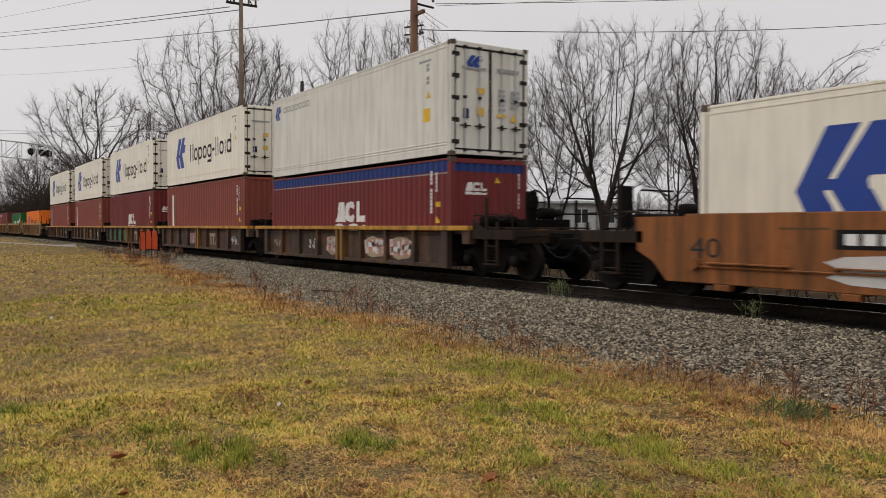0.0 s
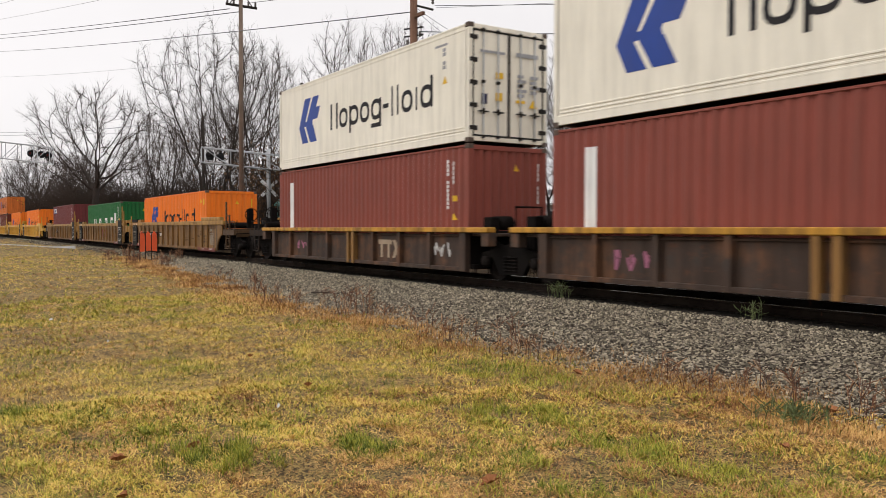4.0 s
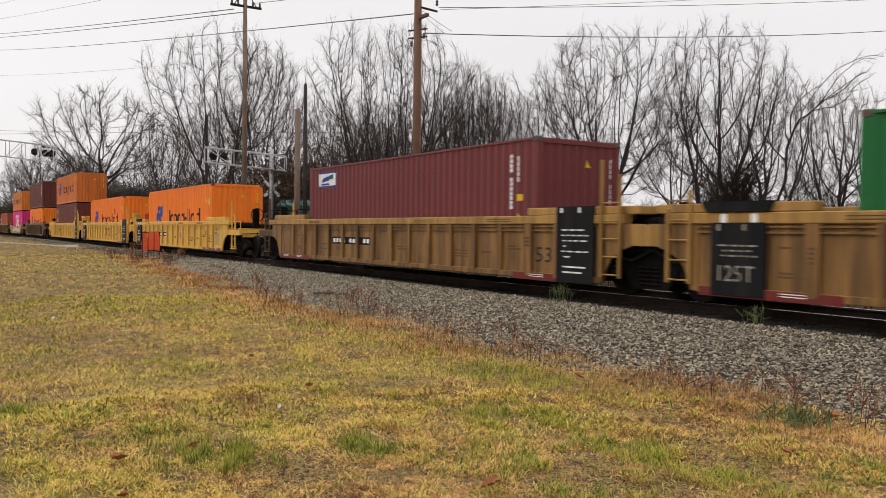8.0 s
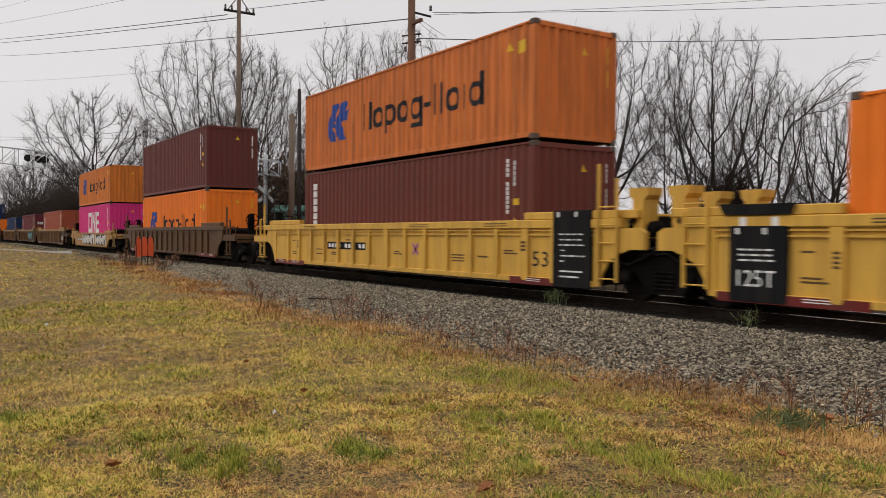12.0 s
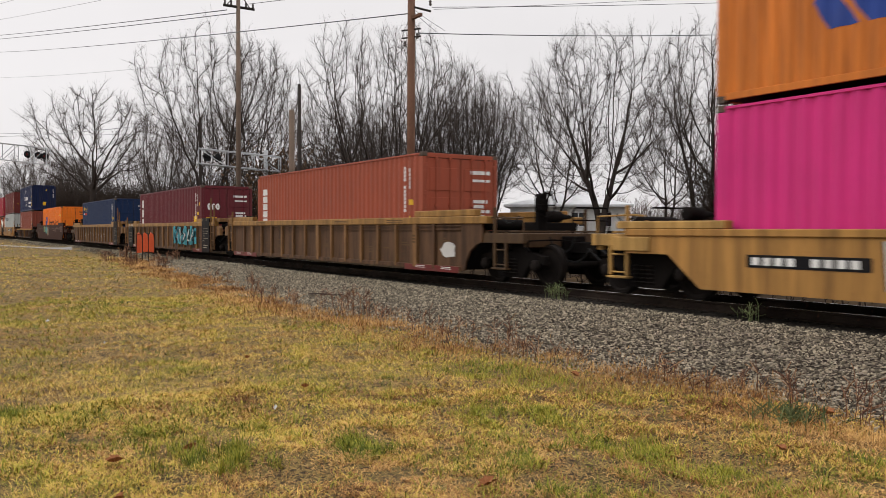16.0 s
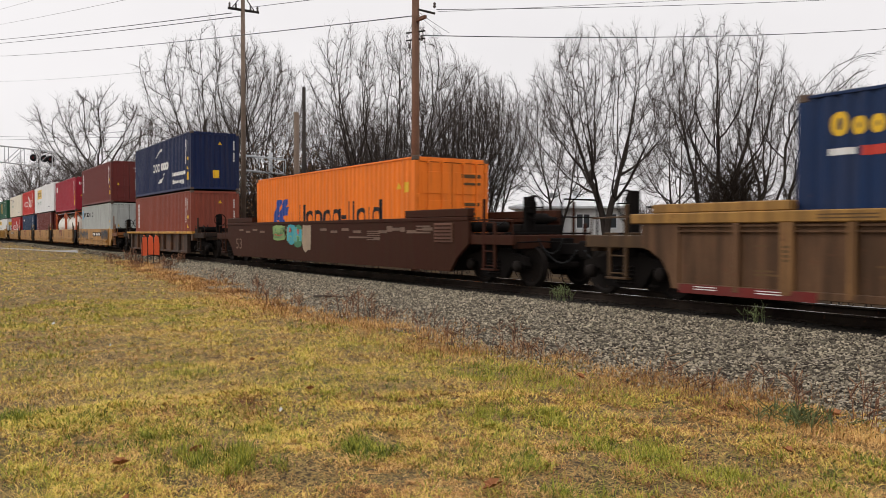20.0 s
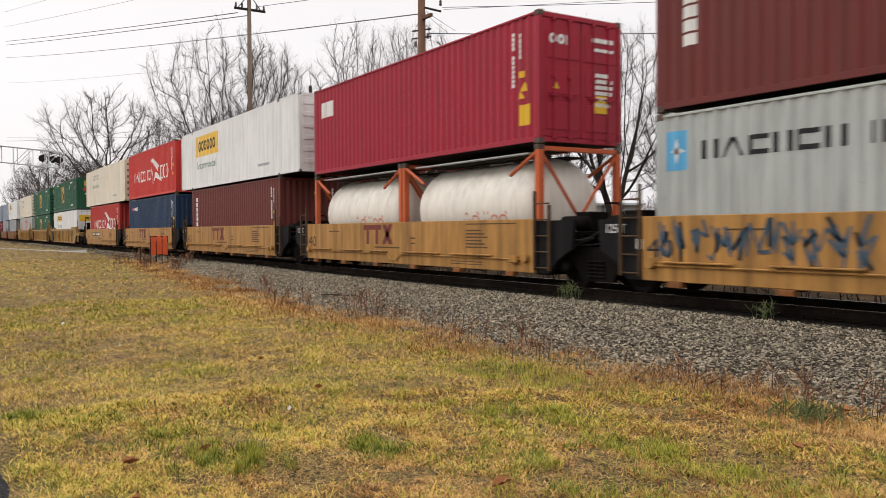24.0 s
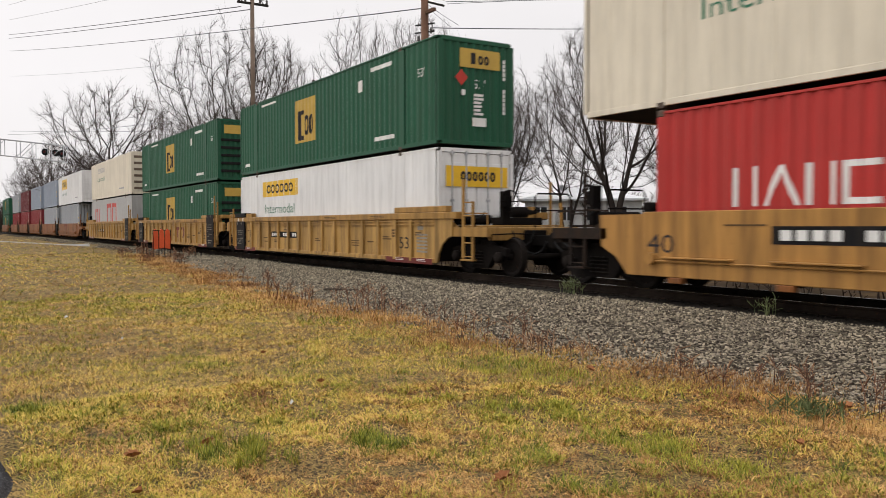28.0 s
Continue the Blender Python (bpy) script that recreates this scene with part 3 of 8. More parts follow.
def green_long(seed, end="wall"):
    b = long_box("dark green corrugated 53-foot container with a gold patch", (0.016, 0.085, 0.045), "deep_green", smooth=False, seed=seed, end="wall")
    gold = shade("gold_marking", (0.5, 0.33, 0.07), 0.5, 0, 0.12, 50, 0.02, 0.2)
    b.mark([rect(-1.86, -0.08, 0.86, 2.4)], gold, "sign", "gold patch")
    b.face -= 0.003
    b.mark([rect(-1.6, -1.35, 0.95, 2.0), rect(-1.35, -1.1, 0.95, 1.1), rect(-1.35, -1.1, 1.85, 2.0)] + blocks("TT", -1.05, -0.2, 1.1, 0.7, 0.2), BLACK_MARK, "word_mark")
    b.face += 0.003
    b.mark([rect(-5.4, -3.9, 2.62, 2.7), rect(4.2, 5.5, 2.5, 2.62), rect(3.3, 3.6, 2.0, 2.35), rect(4.4, 5.6, 0.4, 0.52), rect(-7.5, -6.9, 0.36, 0.48)], WHITE_MARK)
    b.words("53'", 7.0, 1.9, 0.24, WHITE_MARK)
    if end == "wall":
        b.end_mark([rect(-0.55, 0.75, 2.1, 2.6)], gold, "sign", "gold patch")
        b.end_face += 0.004
        b.end_mark([rect(-0.2, -0.05, 2.2, 2.5), *blocks("TT", 0.02, 0.4, 2.2, 0.24, 0.25)], BLACK_MARK, "word_mark")
        b.end_face -= 0.004
        b.end_words("53'", -0.1, 1.55, 0.26, WHITE_MARK)
        b.end_mark(bars(-0.1, 0.25, 0.85, 1.45, 6, random.Random(seed)) + [rect(-0.15, 0.3, 0.55, 0.78), rect(-0.5, -0.38, 1.35, 1.5), *column(0.85, 0.93, 0.9, 2.4, 13, (5, 6))], WHITE_MARK)
        b.end_mark([[(-0.5, 1.6), (-0.3, 1.82), (-0.5, 2.04), (-0.7, 1.82)]], RED_MARK, "placard", "dark red diamond placard")
    else:
        dark = paint("end_grime", (0.16, 0.12, 0.09), 0.5, 0.3)
        b.end_mark([rect(-0.9, 0.9, 2.2, 2.6)], gold, "sign", "gold patch")
        for k in range(5):
            part("end_rib", Geo().box(b.hx - 0.03, b.hx + 0.02, -1.05, 1.05, 0.4 + k * 0.36, 0.52 + k * 0.36, 0.008), SEAL, b.root)
    return b


def tank_frame(m):
    """A 20-foot tank container: white vessel in an orange-red frame."""
    root = thing("tank_container", "white tank container in an orange-red frame", "tank container", "containers on the train", m)
    red = paint("frame_red", (0.5, 0.11, 0.04), 0.3, 0.25)
    white = paint("tank_white", (0.72, 0.68, 0.6), 0.3, 0.03, 0.35)
    hx, hy, H = 3.03, 1.219, 2.591
    for sx in (-1, 1):
        for sy in (-1, 1):
            part("corner_post", Geo().box(*sorted((sx * hx, sx * (hx - 0.15))), *sorted((sy * hy, sy * (hy - 0.15))), 0.1, H - 0.1, 0.01), red, root)
            for z0 in (0.0, H - 0.118):
                part("corner_casting", Geo().box(*sorted((sx * (hx + 0.003), sx * (hx - 0.17))), *sorted((sy * (hy + 0.003), sy * (hy - 0.16))), z0, z0 + 0.118, 0.01), CASTING, root)
            part("diagonal_brace", Geo().tube((sx * (hx - 0.08), sy * (hy - 0.06), H - 0.12), (sx * (hx - 1.1), sy * (hy - 0.06), H - 0.62), 0.045, n=6), red, root)
            part("end_brace", Geo().tube((sx * (hx - 0.07), sy * (hy - 0.1), H - 0.15), (sx * (hx - 0.07), sy * 0.1, 1.1), 0.04, n=6), red, root)
        for z in (0.06, H - 0.08):
            part("end_beam", Geo().box(*sorted((sx * hx, sx * (hx - 0.12))), -hy + 0.15, hy - 0.15, z - 0.05, z + 0.05, 0.008), red, root)
    for sy in (-1, 1):
        part("bottom_rail", Geo().box(-hx + 0.15, hx - 0.15, *sorted((sy * hy, sy * (hy - 0.1))), 0.02, 0.14, 0.008), red, root)
    prof = [(-2.78, 0.05), (-2.74, 0.5), (-2.6, 0.85), (-2.4, 1.02), (-2.2, 1.1), (2.2, 1.1), (2.4, 1.02), (2.6, 0.85), (2.74, 0.5), (2.78, 0.05)]
    vessel = part("vessel", Geo().turned(prof, "x", 32, (0, 0, 1.28)), white, root, "white insulated vessel", True)
    for x in (-1.9, -0.65, 0.65, 1.9):
        part("band", Geo().turned([(x - 0.04, 1.1), (x - 0.03, 1.112), (x + 0.03, 1.112), (x + 0.04, 1.1)], "x", 32, (0, 0, 1.28)), white, vessel)
    part("walkway", Geo().box(-2.3, 2.3, -0.75, -0.2, 2.4, 2.44, 0.006).box(-2.3, 2.3, 0.2, 0.75, 2.4, 2.44, 0.006), DARKSTEEL, root)
    part("manhole", Geo().turned([(2.36, 0.3), (2.5, 0.3), (2.53, 0.22)], "z", 16), STEEL, root)
    g = Geo()
    for poly in blocks("Vdillod", -0.2, 1.7, 0.88, 0.3, 0.16):
        vs = []
        for a, z in poly:
            dz = z - 1.28
            vs.append((a, -math.sqrt(max(0.01, 1.1 ** 2 - dz * dz)) - 0.006, z))
        g.put(vs, [(0, 1, 2, 3)])
    part("word_mark", g, shade("faded_red_ink", (0.62, 0.20, 0.13), 0.6, 0, 0.2, 30, 0.03, 0.4, (0.6, 0.5, 0.42)), vessel, "faded red word mark as plain blocks")
    part("side_walkway", Geo().box(-2.5, 2.5, -1.1, -0.95, 2.42, 2.46, 0.006), STEEL, root)
    return root

# ---- well cars ----
YELLOW_NEW = paint("car_yellow", (0.60, 0.345, 0.06), 0.38, 0.12)
YELLOW_OLD = paint("car_yellow_dirty", (0.24, 0.125, 0.04), 0.9, 0.3)
YELLOW_MID = paint("car_yellow_faded", (0.45, 0.265, 0.08), 0.7, 0.25)
RUSTY = shade("car_rusty", (0.115, 0.06, 0.03), 0.65, 0, 0.25, 40, 0.08, 0.9, (0.032, 0.017, 0.009), 0.5, True)
RUST_RIB = shade("rib_rusty", (0.22, 0.115, 0.045), 0.65, 0, 0.25, 40, 0.08, 0.8, (0.05, 0.026, 0.013), 0.5, True)
BROWN_CAR = shade("car_brown", (0.07, 0.045, 0.033), 0.65, 0, 0.25, 40, 0.08, 0.8, (0.028, 0.019, 0.014), 0.5, True, patch=(((0.15, 0.07, 0.035), 0.9, 0.52, 0.66), ((0.05, 0.042, 0.036), 2.2, 0.52, 0.7)))
ORANGE_CAR = paint("car_orange", (0.41, 0.21, 0.058), 0.6, 0.2)
ORANGE_OLD = paint("car_orange_rust", (0.26, 0.095, 0.028), 0.75, 0.45)
MAROON_CAR = paint("car_maroon", (0.042, 0.015, 0.010), 0.5, 0.25)
DARK_CAR = paint("car_dark", (0.022, 0.018, 0.016), 0.6, 0.3)
SILL = paint("sill_yellow", (0.50, 0.25, 0.035), 0.75, 0.3)
BLACK_CAR = paint("car_black", (0.012, 0.012, 0.013), 0.25, 0.1)
GRIME = shade("running_gear_grime", (0.008, 0.007, 0.0065), 0.85, 0.0, 0.35, 25, 0.25, 0.35, (0.02, 0.015, 0.012), 0.08)
WHEEL = shade("wheel_steel", (0.013, 0.011, 0.010), 0.7, 0.2, 0.3, 25, 0.15, 0.4, (0.03, 0.022, 0.017), 0.15)
TREAD = shade("bright_tread", (0.5, 0.5, 0.5), 0.3, 1.0, 0.1)
REFLECT = shade("red_reflector", (0.13, 0.018, 0.016), 0.4, 0, 0.15, 50, 0.02, 0.3)
FADED_RED = shade("faded_maroon_mark", (0.17, 0.035, 0.028), 0.6, 0, 0.2, 30, 0.05, 0.5)
# lighter than YELLOW_OLD and RUSTY: skylight on the chord is in the colour
SILL_OLD_LIT = paint("sill_worn_skylit", (0.36, 0.2, 0.055), 0.55, 0.25)
SILL_RUST_LIT = paint("sill_rusty_skylit", (0.31, 0.165, 0.045), 0.6, 0.45)
END_OLD = paint("car_end_grimy", (0.075, 0.043, 0.02), 0.8, 0.4)
BROWN_INK = shade("faded_brown_ink", (0.10, 0.055, 0.022), 0.7, 0, 0.2, 30, 0.05, 0.4)
WHEELSETS = {0: [], 1: []}
WHEEL_R, AXLE = 0.46, 0.91
MOVERS = []


def truck(car, x):
    """A two-axle truck under a car, centred at x."""
    bol = part("truck", Geo().box(-0.2, 0.2, -1.0, 1.0, 0.42, 0.72, 0.02), GRIME, car, at=Matrix.Translation((x, 0, 0)))
    for sy in (-1, 1):
        y0, y1 = sorted((sy * 0.98, sy * 1.12))
        fr = Geo()
        fr.prism([(-1.14, 0.48), (-0.95, 0.56), (-0.7, 0.56), (-0.42, 0.18), (0.42, 0.18), (0.7, 0.56), (0.95, 0.56), (1.14, 0.48), (1.14, 0.66), (0.62, 0.76),
                  (0.4, 0.86), (-0.4, 0.86), (-0.62, 0.76), (-1.14, 0.66)], "y", y0, y1)
        part("side_frame", fr, GRIME, bol)
        for k in range(3):
            sp = Geo()
            for j in range(5):
                z = 0.26 + j * 0.075
                sp.turned([(z, 0.055), (z + 0.018, 0.07), (z + 0.036, 0.055)], "z", 10, ((k - 1) * 0.17, sy * 1.13, 0))
            part("coil_spring", sp, WHEEL, bol)
        for sx in (-1, 1):
            part("bearing", Geo().turned([(0.0, 0.13), (0.12, 0.13), (0.16, 0.09)] if sy > 0 else [(0.0, 0.13), (-0.12, 0.13), (-0.16, 0.09)], "y", 12, (sx * AXLE, sy * 1.08, WHEEL_R)), WHEEL, bol, smooth=True)
    for i, sx in enumerate((-1, 1)):
        w = Geo()
        w.turned([(-0.9, 0.08), (0.9, 0.08)], "y", 10)
        for sy in (-1, 1):
            w.turned([(sy * 0.79, 0.1), (sy * 0.79, 0.2), (sy * 0.77, 0.36), (sy * 0.785, 0.4), (sy * 0.785, WHEEL_R - 0.01), (sy * 0.69, WHEEL_R), (sy * 0.685, WHEEL_R + 0.025),
                      (sy * 0.655, WHEEL_R + 0.02), (sy * 0.655, 0.4), (sy * 0.69, 0.35), (sy * 0.66, 0.1)], "y", 28)
            for k in range(3):
                t = k * 2.094
                w.tube((0.14 * math.cos(t), sy * 0.78, 0.14 * math.sin(t)), (0.14 * math.cos(t), sy * 0.81, 0.14 * math.sin(t)), 0.02, n=6)
        ws = part("wheelset", w, WHEEL, bol, at=Matrix.Translation((sx * AXLE, 0, WHEEL_R)))
        WHEELSETS[i].append(ws)
    return bol


def hose(car, x, sx, y, z, drop, reach, r=0.024):
    """A slack rubber hose hanging off a car end."""
    pts = [(x + sx * reach * f, y + 0.04 * math.sin(f * 5 + y * 3), z - drop * 4 * f * (1 - f)) for f in (0, 0.15, 0.35, 0.55, 0.75, 0.9, 1.0)]
    part("air_hose", Geo().path(pts, r), SEAL, car)


def rail_frame(car, x, y0, y1, z0, z1, mat, r=0.022, mid=True):
    """A bent handrail across a car end."""
    part("handrail", Geo().path([(x, y0, z0), (x, y0, z1 - 0.08), (x, y0 + 0.08, z1), (x, y1 - 0.08, z1), (x, y1, z1 - 0.08), (x, y1, z0)], r), mat, car)
    if mid:
        part("handrail_bar", Geo().tube((x, y0, (z0 + z1) / 2), (x, y1, (z0 + z1) / 2), r * 0.8, n=6), mat, car)


def end_gear(car, x, sx, paintwork, tall=2.7, wheel=True, e=0.85):
    """The open end of a car over its truck, e longer than the shortest: side beams, ladder, grab posts, brake wheel, walkway, brake rigging and coupler."""
    def bx(a, b_):
        return sorted((x + sx * a, x + sx * b_))
    la = 0.72 * e
    for sy in (-1, 1):
        part("end_side_beam", Geo().box(*bx(0.0, 0.8 + e), *sorted((sy * 1.26, sy * 1.4)), 0.94, 1.17, 0.012), paintwork, car)
        part("gusset", Geo().prism([(x + sx * 0.02, 1.17), (x + sx * 0.45, 1.17), (x + sx * 0.02, 1.42)], "y", *sorted((sy * 1.28, sy * 1.34))), paintwork, car)
        for dx in (0.0, 0.42):
            part("grab_post", Geo().box(*bx(la + dx, la + dx + 0.07), *sorted((sy * 1.345, sy * 1.405)), 0.4, tall if dx == 0 else tall - 0.55, 0.008), paintwork, car)
        for k in range(int((tall - 1.0) / 0.33) + 1 if sy < 0 else 0):
            z = 0.46 + k * 0.33
            part("ladder_rung", Geo().tube((x + sx * (la + 0.03), sy * 1.38, z), (x + sx * (la + 0.46), sy * 1.38, z), 0.016, n=6), paintwork, car)
        if sy > 0:
            continue
        part("step", Geo().box(*bx(la - 0.02, la + 0.5), *sorted((sy * 1.3, sy * 1.44)), 0.35, 0.39, 0.006), paintwork, car)
        part("side_handrail", Geo().path([(x + sx * 0.05, sy * 1.33, 1.5), (x + sx * la, sy * 1.33, 1.52), (x + sx * (0.7 + e), sy * 1.33, 1.5), (x + sx * (0.72 + e), sy * 1.33, 1.18)], 0.018), paintwork, car)
    for k in range(int((0.8 + e) / 0.19)):
        part("walkway_plank", Geo().box(*bx(-0.18 + k * 0.19, -0.02 + k * 0.19), -1.25, 1.25, 1.18, 1.225, 0.008), paintwork if k % 3 else GRIME, car)
    part("end_sill", Geo().box(*bx(0.62 + e, 0.8 + e), -1.26, 1.26, 0.86, 1.17, 0.015), paintwork, car)
    part("draft_sill", Geo().box(*bx(-0.6, 0.9 + e), -0.32, 0.32, 0.6, 1.1, 0.02), GRIME, car)
    part("body_bolster", Geo().box(*bx(0.75, 1.15), -1.2, 1.2, 0.78, 1.1, 0.02), GRIME, car)
    if wheel:
        w = 0.5 + e * 0.8
        part("brake_post", Geo().box(*bx(w, w + 0.14), -0.68, -0.42, 1.225, 2.05, 0.012), GRIME, car)
        bw = Geo()
        ring_ = [(x + sx * (w + 0.24), -0.55 + 0.27 * math.cos(k * math.pi / 8), 1.8 + 0.27 * math.sin(k * math.pi / 8)) for k in range(17)]
        bw.path(ring_, 0.02)
        for k in range(4):
            bw.tube((x + sx * (w + 0.22), -0.55, 1.8), ring_[k * 4], 0.014, n=5)
        part("brake_wheel", bw, GRIME, car)
        part("brake_gearbox", Geo().box(*bx(w + 0.12, w + 0.22), -0.66, -0.44, 1.66, 1.94, 0.02), GRIME, car)
        part("brake_chain", Geo().path([(x + sx * (w + 0.16), -0.5, 1.66), (x + sx * (w + 0.14), -0.48, 1.2), (x + sx * (w + 0.05), -0.4, 0.7)], 0.018), GRIME, car)
    part("end_box", Geo().box(*bx(0.05 + e * 0.3, 0.5 + e * 0.3), 0.1, 1.1, 1.225, 1.42, 0.02), GRIME, car)
    part("valve_box", Geo().box(*bx(e * 0.5, 0.4 + e * 0.5), -0.35, -0.05, 1.225, 1.42, 0.02), GRIME, car)
    part("air_tank", Geo().turned([(-0.55, 0.06), (-0.5, 0.13), (0.5, 0.13), (0.55, 0.06)], "y", 14, (x + sx * 0.3, -0.75, 1.36)), GRIME, car, smooth=True)
    part("brake_cylinder", Geo().turned([(-0.3, 0.08), (-0.28, 0.14), (0.15, 0.14), (0.2, 0.08), (0.5, 0.04)], "y", 14, (x + sx * (0.3 + e * 0.3), 0.55, 1.56)), GRIME, car, smooth=True)
    rail_frame(car, x + sx * (0.7 + e), 0.1, 1.22, 1.17, min(2.0, tall), GRIME)
    part("uncoupling_lever", Geo().path([(x + sx * (0.84 + e), -1.36, 0.7), (x + sx * (0.84 + e), -1.3, 1.0), (x + sx * (0.9 + e), -0.7, 1.02), (x + sx * (1.3 + e), -0.18, 1.0)], 0.018), GRIME, car)
    part("coupler", Geo().box(*bx(0.85 + e, 1.75 + e), -0.14, 0.14, 0.72, 0.98, 0.02).box(*bx(1.6 + e, 1.95 + e), -0.2, 0.2, 0.66, 1.04, 0.03), GRIME, car)
    hose(car, x + sx * (0.8 + e), sx, -0.45, 0.84, 0.3, 1.05)
    hose(car, x + sx * (0.78 + e), sx, -0.62, 1.1, 0.35, 0.8, 0.018)
    hose(car, x + sx * (0.2 + e * 0.5), sx, -1.1, 1.55, 0.16, 0.55, 0.02)


def joint_gear(car, x, sx, paintwork, tall=2.05):
    """The low end platform over a shared truck, with pipes, brackets and hoses."""
    def bx(a, b_):
        return sorted((x + sx * a, x + sx * b_))
    for k in range(4):
        part("walkway_plank", Geo().box(*bx(0.02 + k * 0.25, 0.22 + k * 0.25), -1.25, 1.25, 1.14, 1.19, 0.008), GRIME if k % 2 else paintwork, car)
    part("draft_beam", Geo().box(*bx(-0.1, 1.35), -0.35, 0.35, 0.76, 1.12, 0.02), GRIME, car)
    part("side_bolster", Geo().prism([(x - sx * 0.1, 0.75), (x + sx * 0.75, 0.9), (x + sx * 0.75, 1.13), (x - sx * 0.1, 1.13)], "y", -1.2, -1.08), GRIME, car)
    for a in (-0.28, 0.2):
        part("grab_post", Geo().box(*bx(a, a + 0.06), -1.5, -1.44, 0.36, tall if a < 0 else tall - 0.3, 0.008), paintwork, car)
    for k in range(5):
        part("ladder_rung", Geo().tube((x - sx * 0.26, -1.47, 0.42 + k * 0.34), (x + sx * 0.24, -1.47, 0.42 + k * 0.34), 0.016, n=6), paintwork, car)
    for y0, y1, z1 in ((-0.85, -0.3, 1.6), (0.35, 0.85, 1.55)):
        part("guide_box", Geo().box(*bx(0.35, 0.8), y0, y1, 1.19, z1, 0.02), GRIME, car)
    part("air_tank", Geo().turned([(0.15, 0.06), (0.2, 0.15), (0.85, 0.15), (0.9, 0.06)] if sx > 0 else [(-0.9, 0.06), (-0.85, 0.15), (-0.2, 0.15), (-0.15, 0.06)], "x", 12, (x, -1.0, 1.36)), GRIME, car, smooth=True)
    if tall > 2.1 or paintwork is not END_OLD:
        for y0, y1 in ((-1.42, -1.3), (1.3, 1.42)):
            part("end_bracket", Geo().prism([(x + sx * 0.3, 0.98), (x + sx * 0.86, 0.98), (x + sx * 0.86, 1.3), (x + sx * 0.7, 1.38), (x + sx * 0.3, 1.38)], "y", y0, y1), paintwork, car)
        part("guide_block", Geo().box(*bx(0.1, 0.62), -1.36, -0.92, 1.56, 1.72, 0.015), paintwork, car)
        part("guide_block", Geo().box(*bx(0.1, 0.62), 0.92, 1.36, 1.56, 1.72, 0.015), paintwork, car)
        part("lock_bar", Geo().tube((x + sx * 0.45, -1.34, 1.5), (x + sx * 0.45, -0.6, 1.56), 0.05, n=8), GRIME, car)
    rail_frame(car, x + sx * 0.5, -0.2, 0.3, 1.19, 1.8, GRIME, 0.025, False)
    part("air_pipe", Geo().path([(x - sx * 0.2, -1.2, 0.8), (x + sx * 0.3, -1.22, 0.7), (x + sx * 0.9, -1.2, 0.95), (x + sx * 1.2, -1.1, 1.05)], 0.026), SEAL, car)
    if sx > 0:
        hose(car, x + 0.15, 1, -1.24, 1.3, 0.3, 1.5)
        hose(car, x + 0.05, 1, -1.15, 1.02, 0.12, 1.7, 0.018)


def well_floor(car, hx, mat, hw=1.3):
    for k in range(int(hx * 2 / 2.4) + 1):
        x = -hx + 0.3 + k * 2.4
        part("cross_bearer", Geo().box(x, x + 0.35, -hw, hw, 0.26, 0.38, 0.01), mat, car)
    for sx in (-1, 1):
        part("bulkhead", Geo().box(*sorted((sx * hx, sx * (hx + 0.08))), -hw, hw, 0.28, 1.18), mat, car)


def plates(car, y, rows_, mat, name="marking"):
    g = Geo()
    for x0, x1, z0, z1 in rows_:
        g.put([(x0, y, z0), (x1, y, z0), (x1, y, z1), (x0, y, z1)], [(0, 1, 2, 3)])
    return part(name, g, mat, car)


def painted(car, y, polys, mat, name="word_mark"):
    g = Geo()
    for p in polys:
        g.put([(a, y, z) for a, z in p], [tuple(range(len(p)))])
    return part(name, g, mat, car)


DULL_MARK = shade("worn_white_mark", (0.30, 0.27, 0.22), 0.7, 0, 0.25, 30, 0.05, 0.6)


def data_panel(car, x0, x1, z0, z1, y, rnd, heavy="", ink=None):
    """A black plate with rows of small white writing, too small to read."""
    pan = part("data_panel", Geo().box(x0, x1, y, y + 0.07, z0, z1, 0.008), BLACK_CAR, car)
    w, h = x1 - x0, z1 - z0
    rows_ = []
    for k in range(6):
        z = z0 + h * (0.7 - 0.07 * k)
        if heavy and k > 2:
            break
        a = x0 + w * rnd.uniform(0.14, 0.24)
        while a < x0 + w * 0.8:
            l_ = w * rnd.uniform(0.06, 0.2)
            rows_.append((a, min(a + l_, x0 + w * 0.86), z - 0.028, z))
            a += l_ + w * 0.05
            if k in (3, 5):
                break
    if not heavy:
        rows_ += [(x0 + w * 0.2, x0 + w * 0.8, z0 + h * 0.2, z0 + h * 0.22), (x0 + w * 0.2, x0 + w * 0.7, z0 + h * 0.13, z0 + h * 0.15)]
    rows_ += [(x0 + w * 0.12, x0 + w * 0.18, z1 - 0.13, z1 - 0.03), (x0 + w * 0.6, x0 + w * 0.66, z1 - 0.13, z1 - 0.03)]
    plates(pan, y - 0.003, rows_, ink or WHITE_MARK)
    if heavy:
        part("lettering", moved(lettering(heavy, 0.26, w * 0.66), x0 + w * 0.16, y - 0.004, z0 + h * 0.2), ink or WHITE_MARK, pan)
    return pan


def blob(rnd, cx, cz, w, h, n=14, wob=0.25):
    """An uneven sprayed patch as a fan of triangles about its middle."""
    pts = []
    for i in range(n):
        t = 2 * math.pi * i / n
        sq = max(abs(math.cos(t)), abs(math.sin(t)))
        k = rnd.uniform(1 - wob, 1 + wob) / sq
        pts.append((cx + 0.5 * w * k * math.cos(t) * 0.9, cz + 0.5 * h * min(1.12, k) * math.sin(t) * 0.9))
    return [[(cx, cz), pts[i], pts[(i + 1) % n]] for i in range(n)]


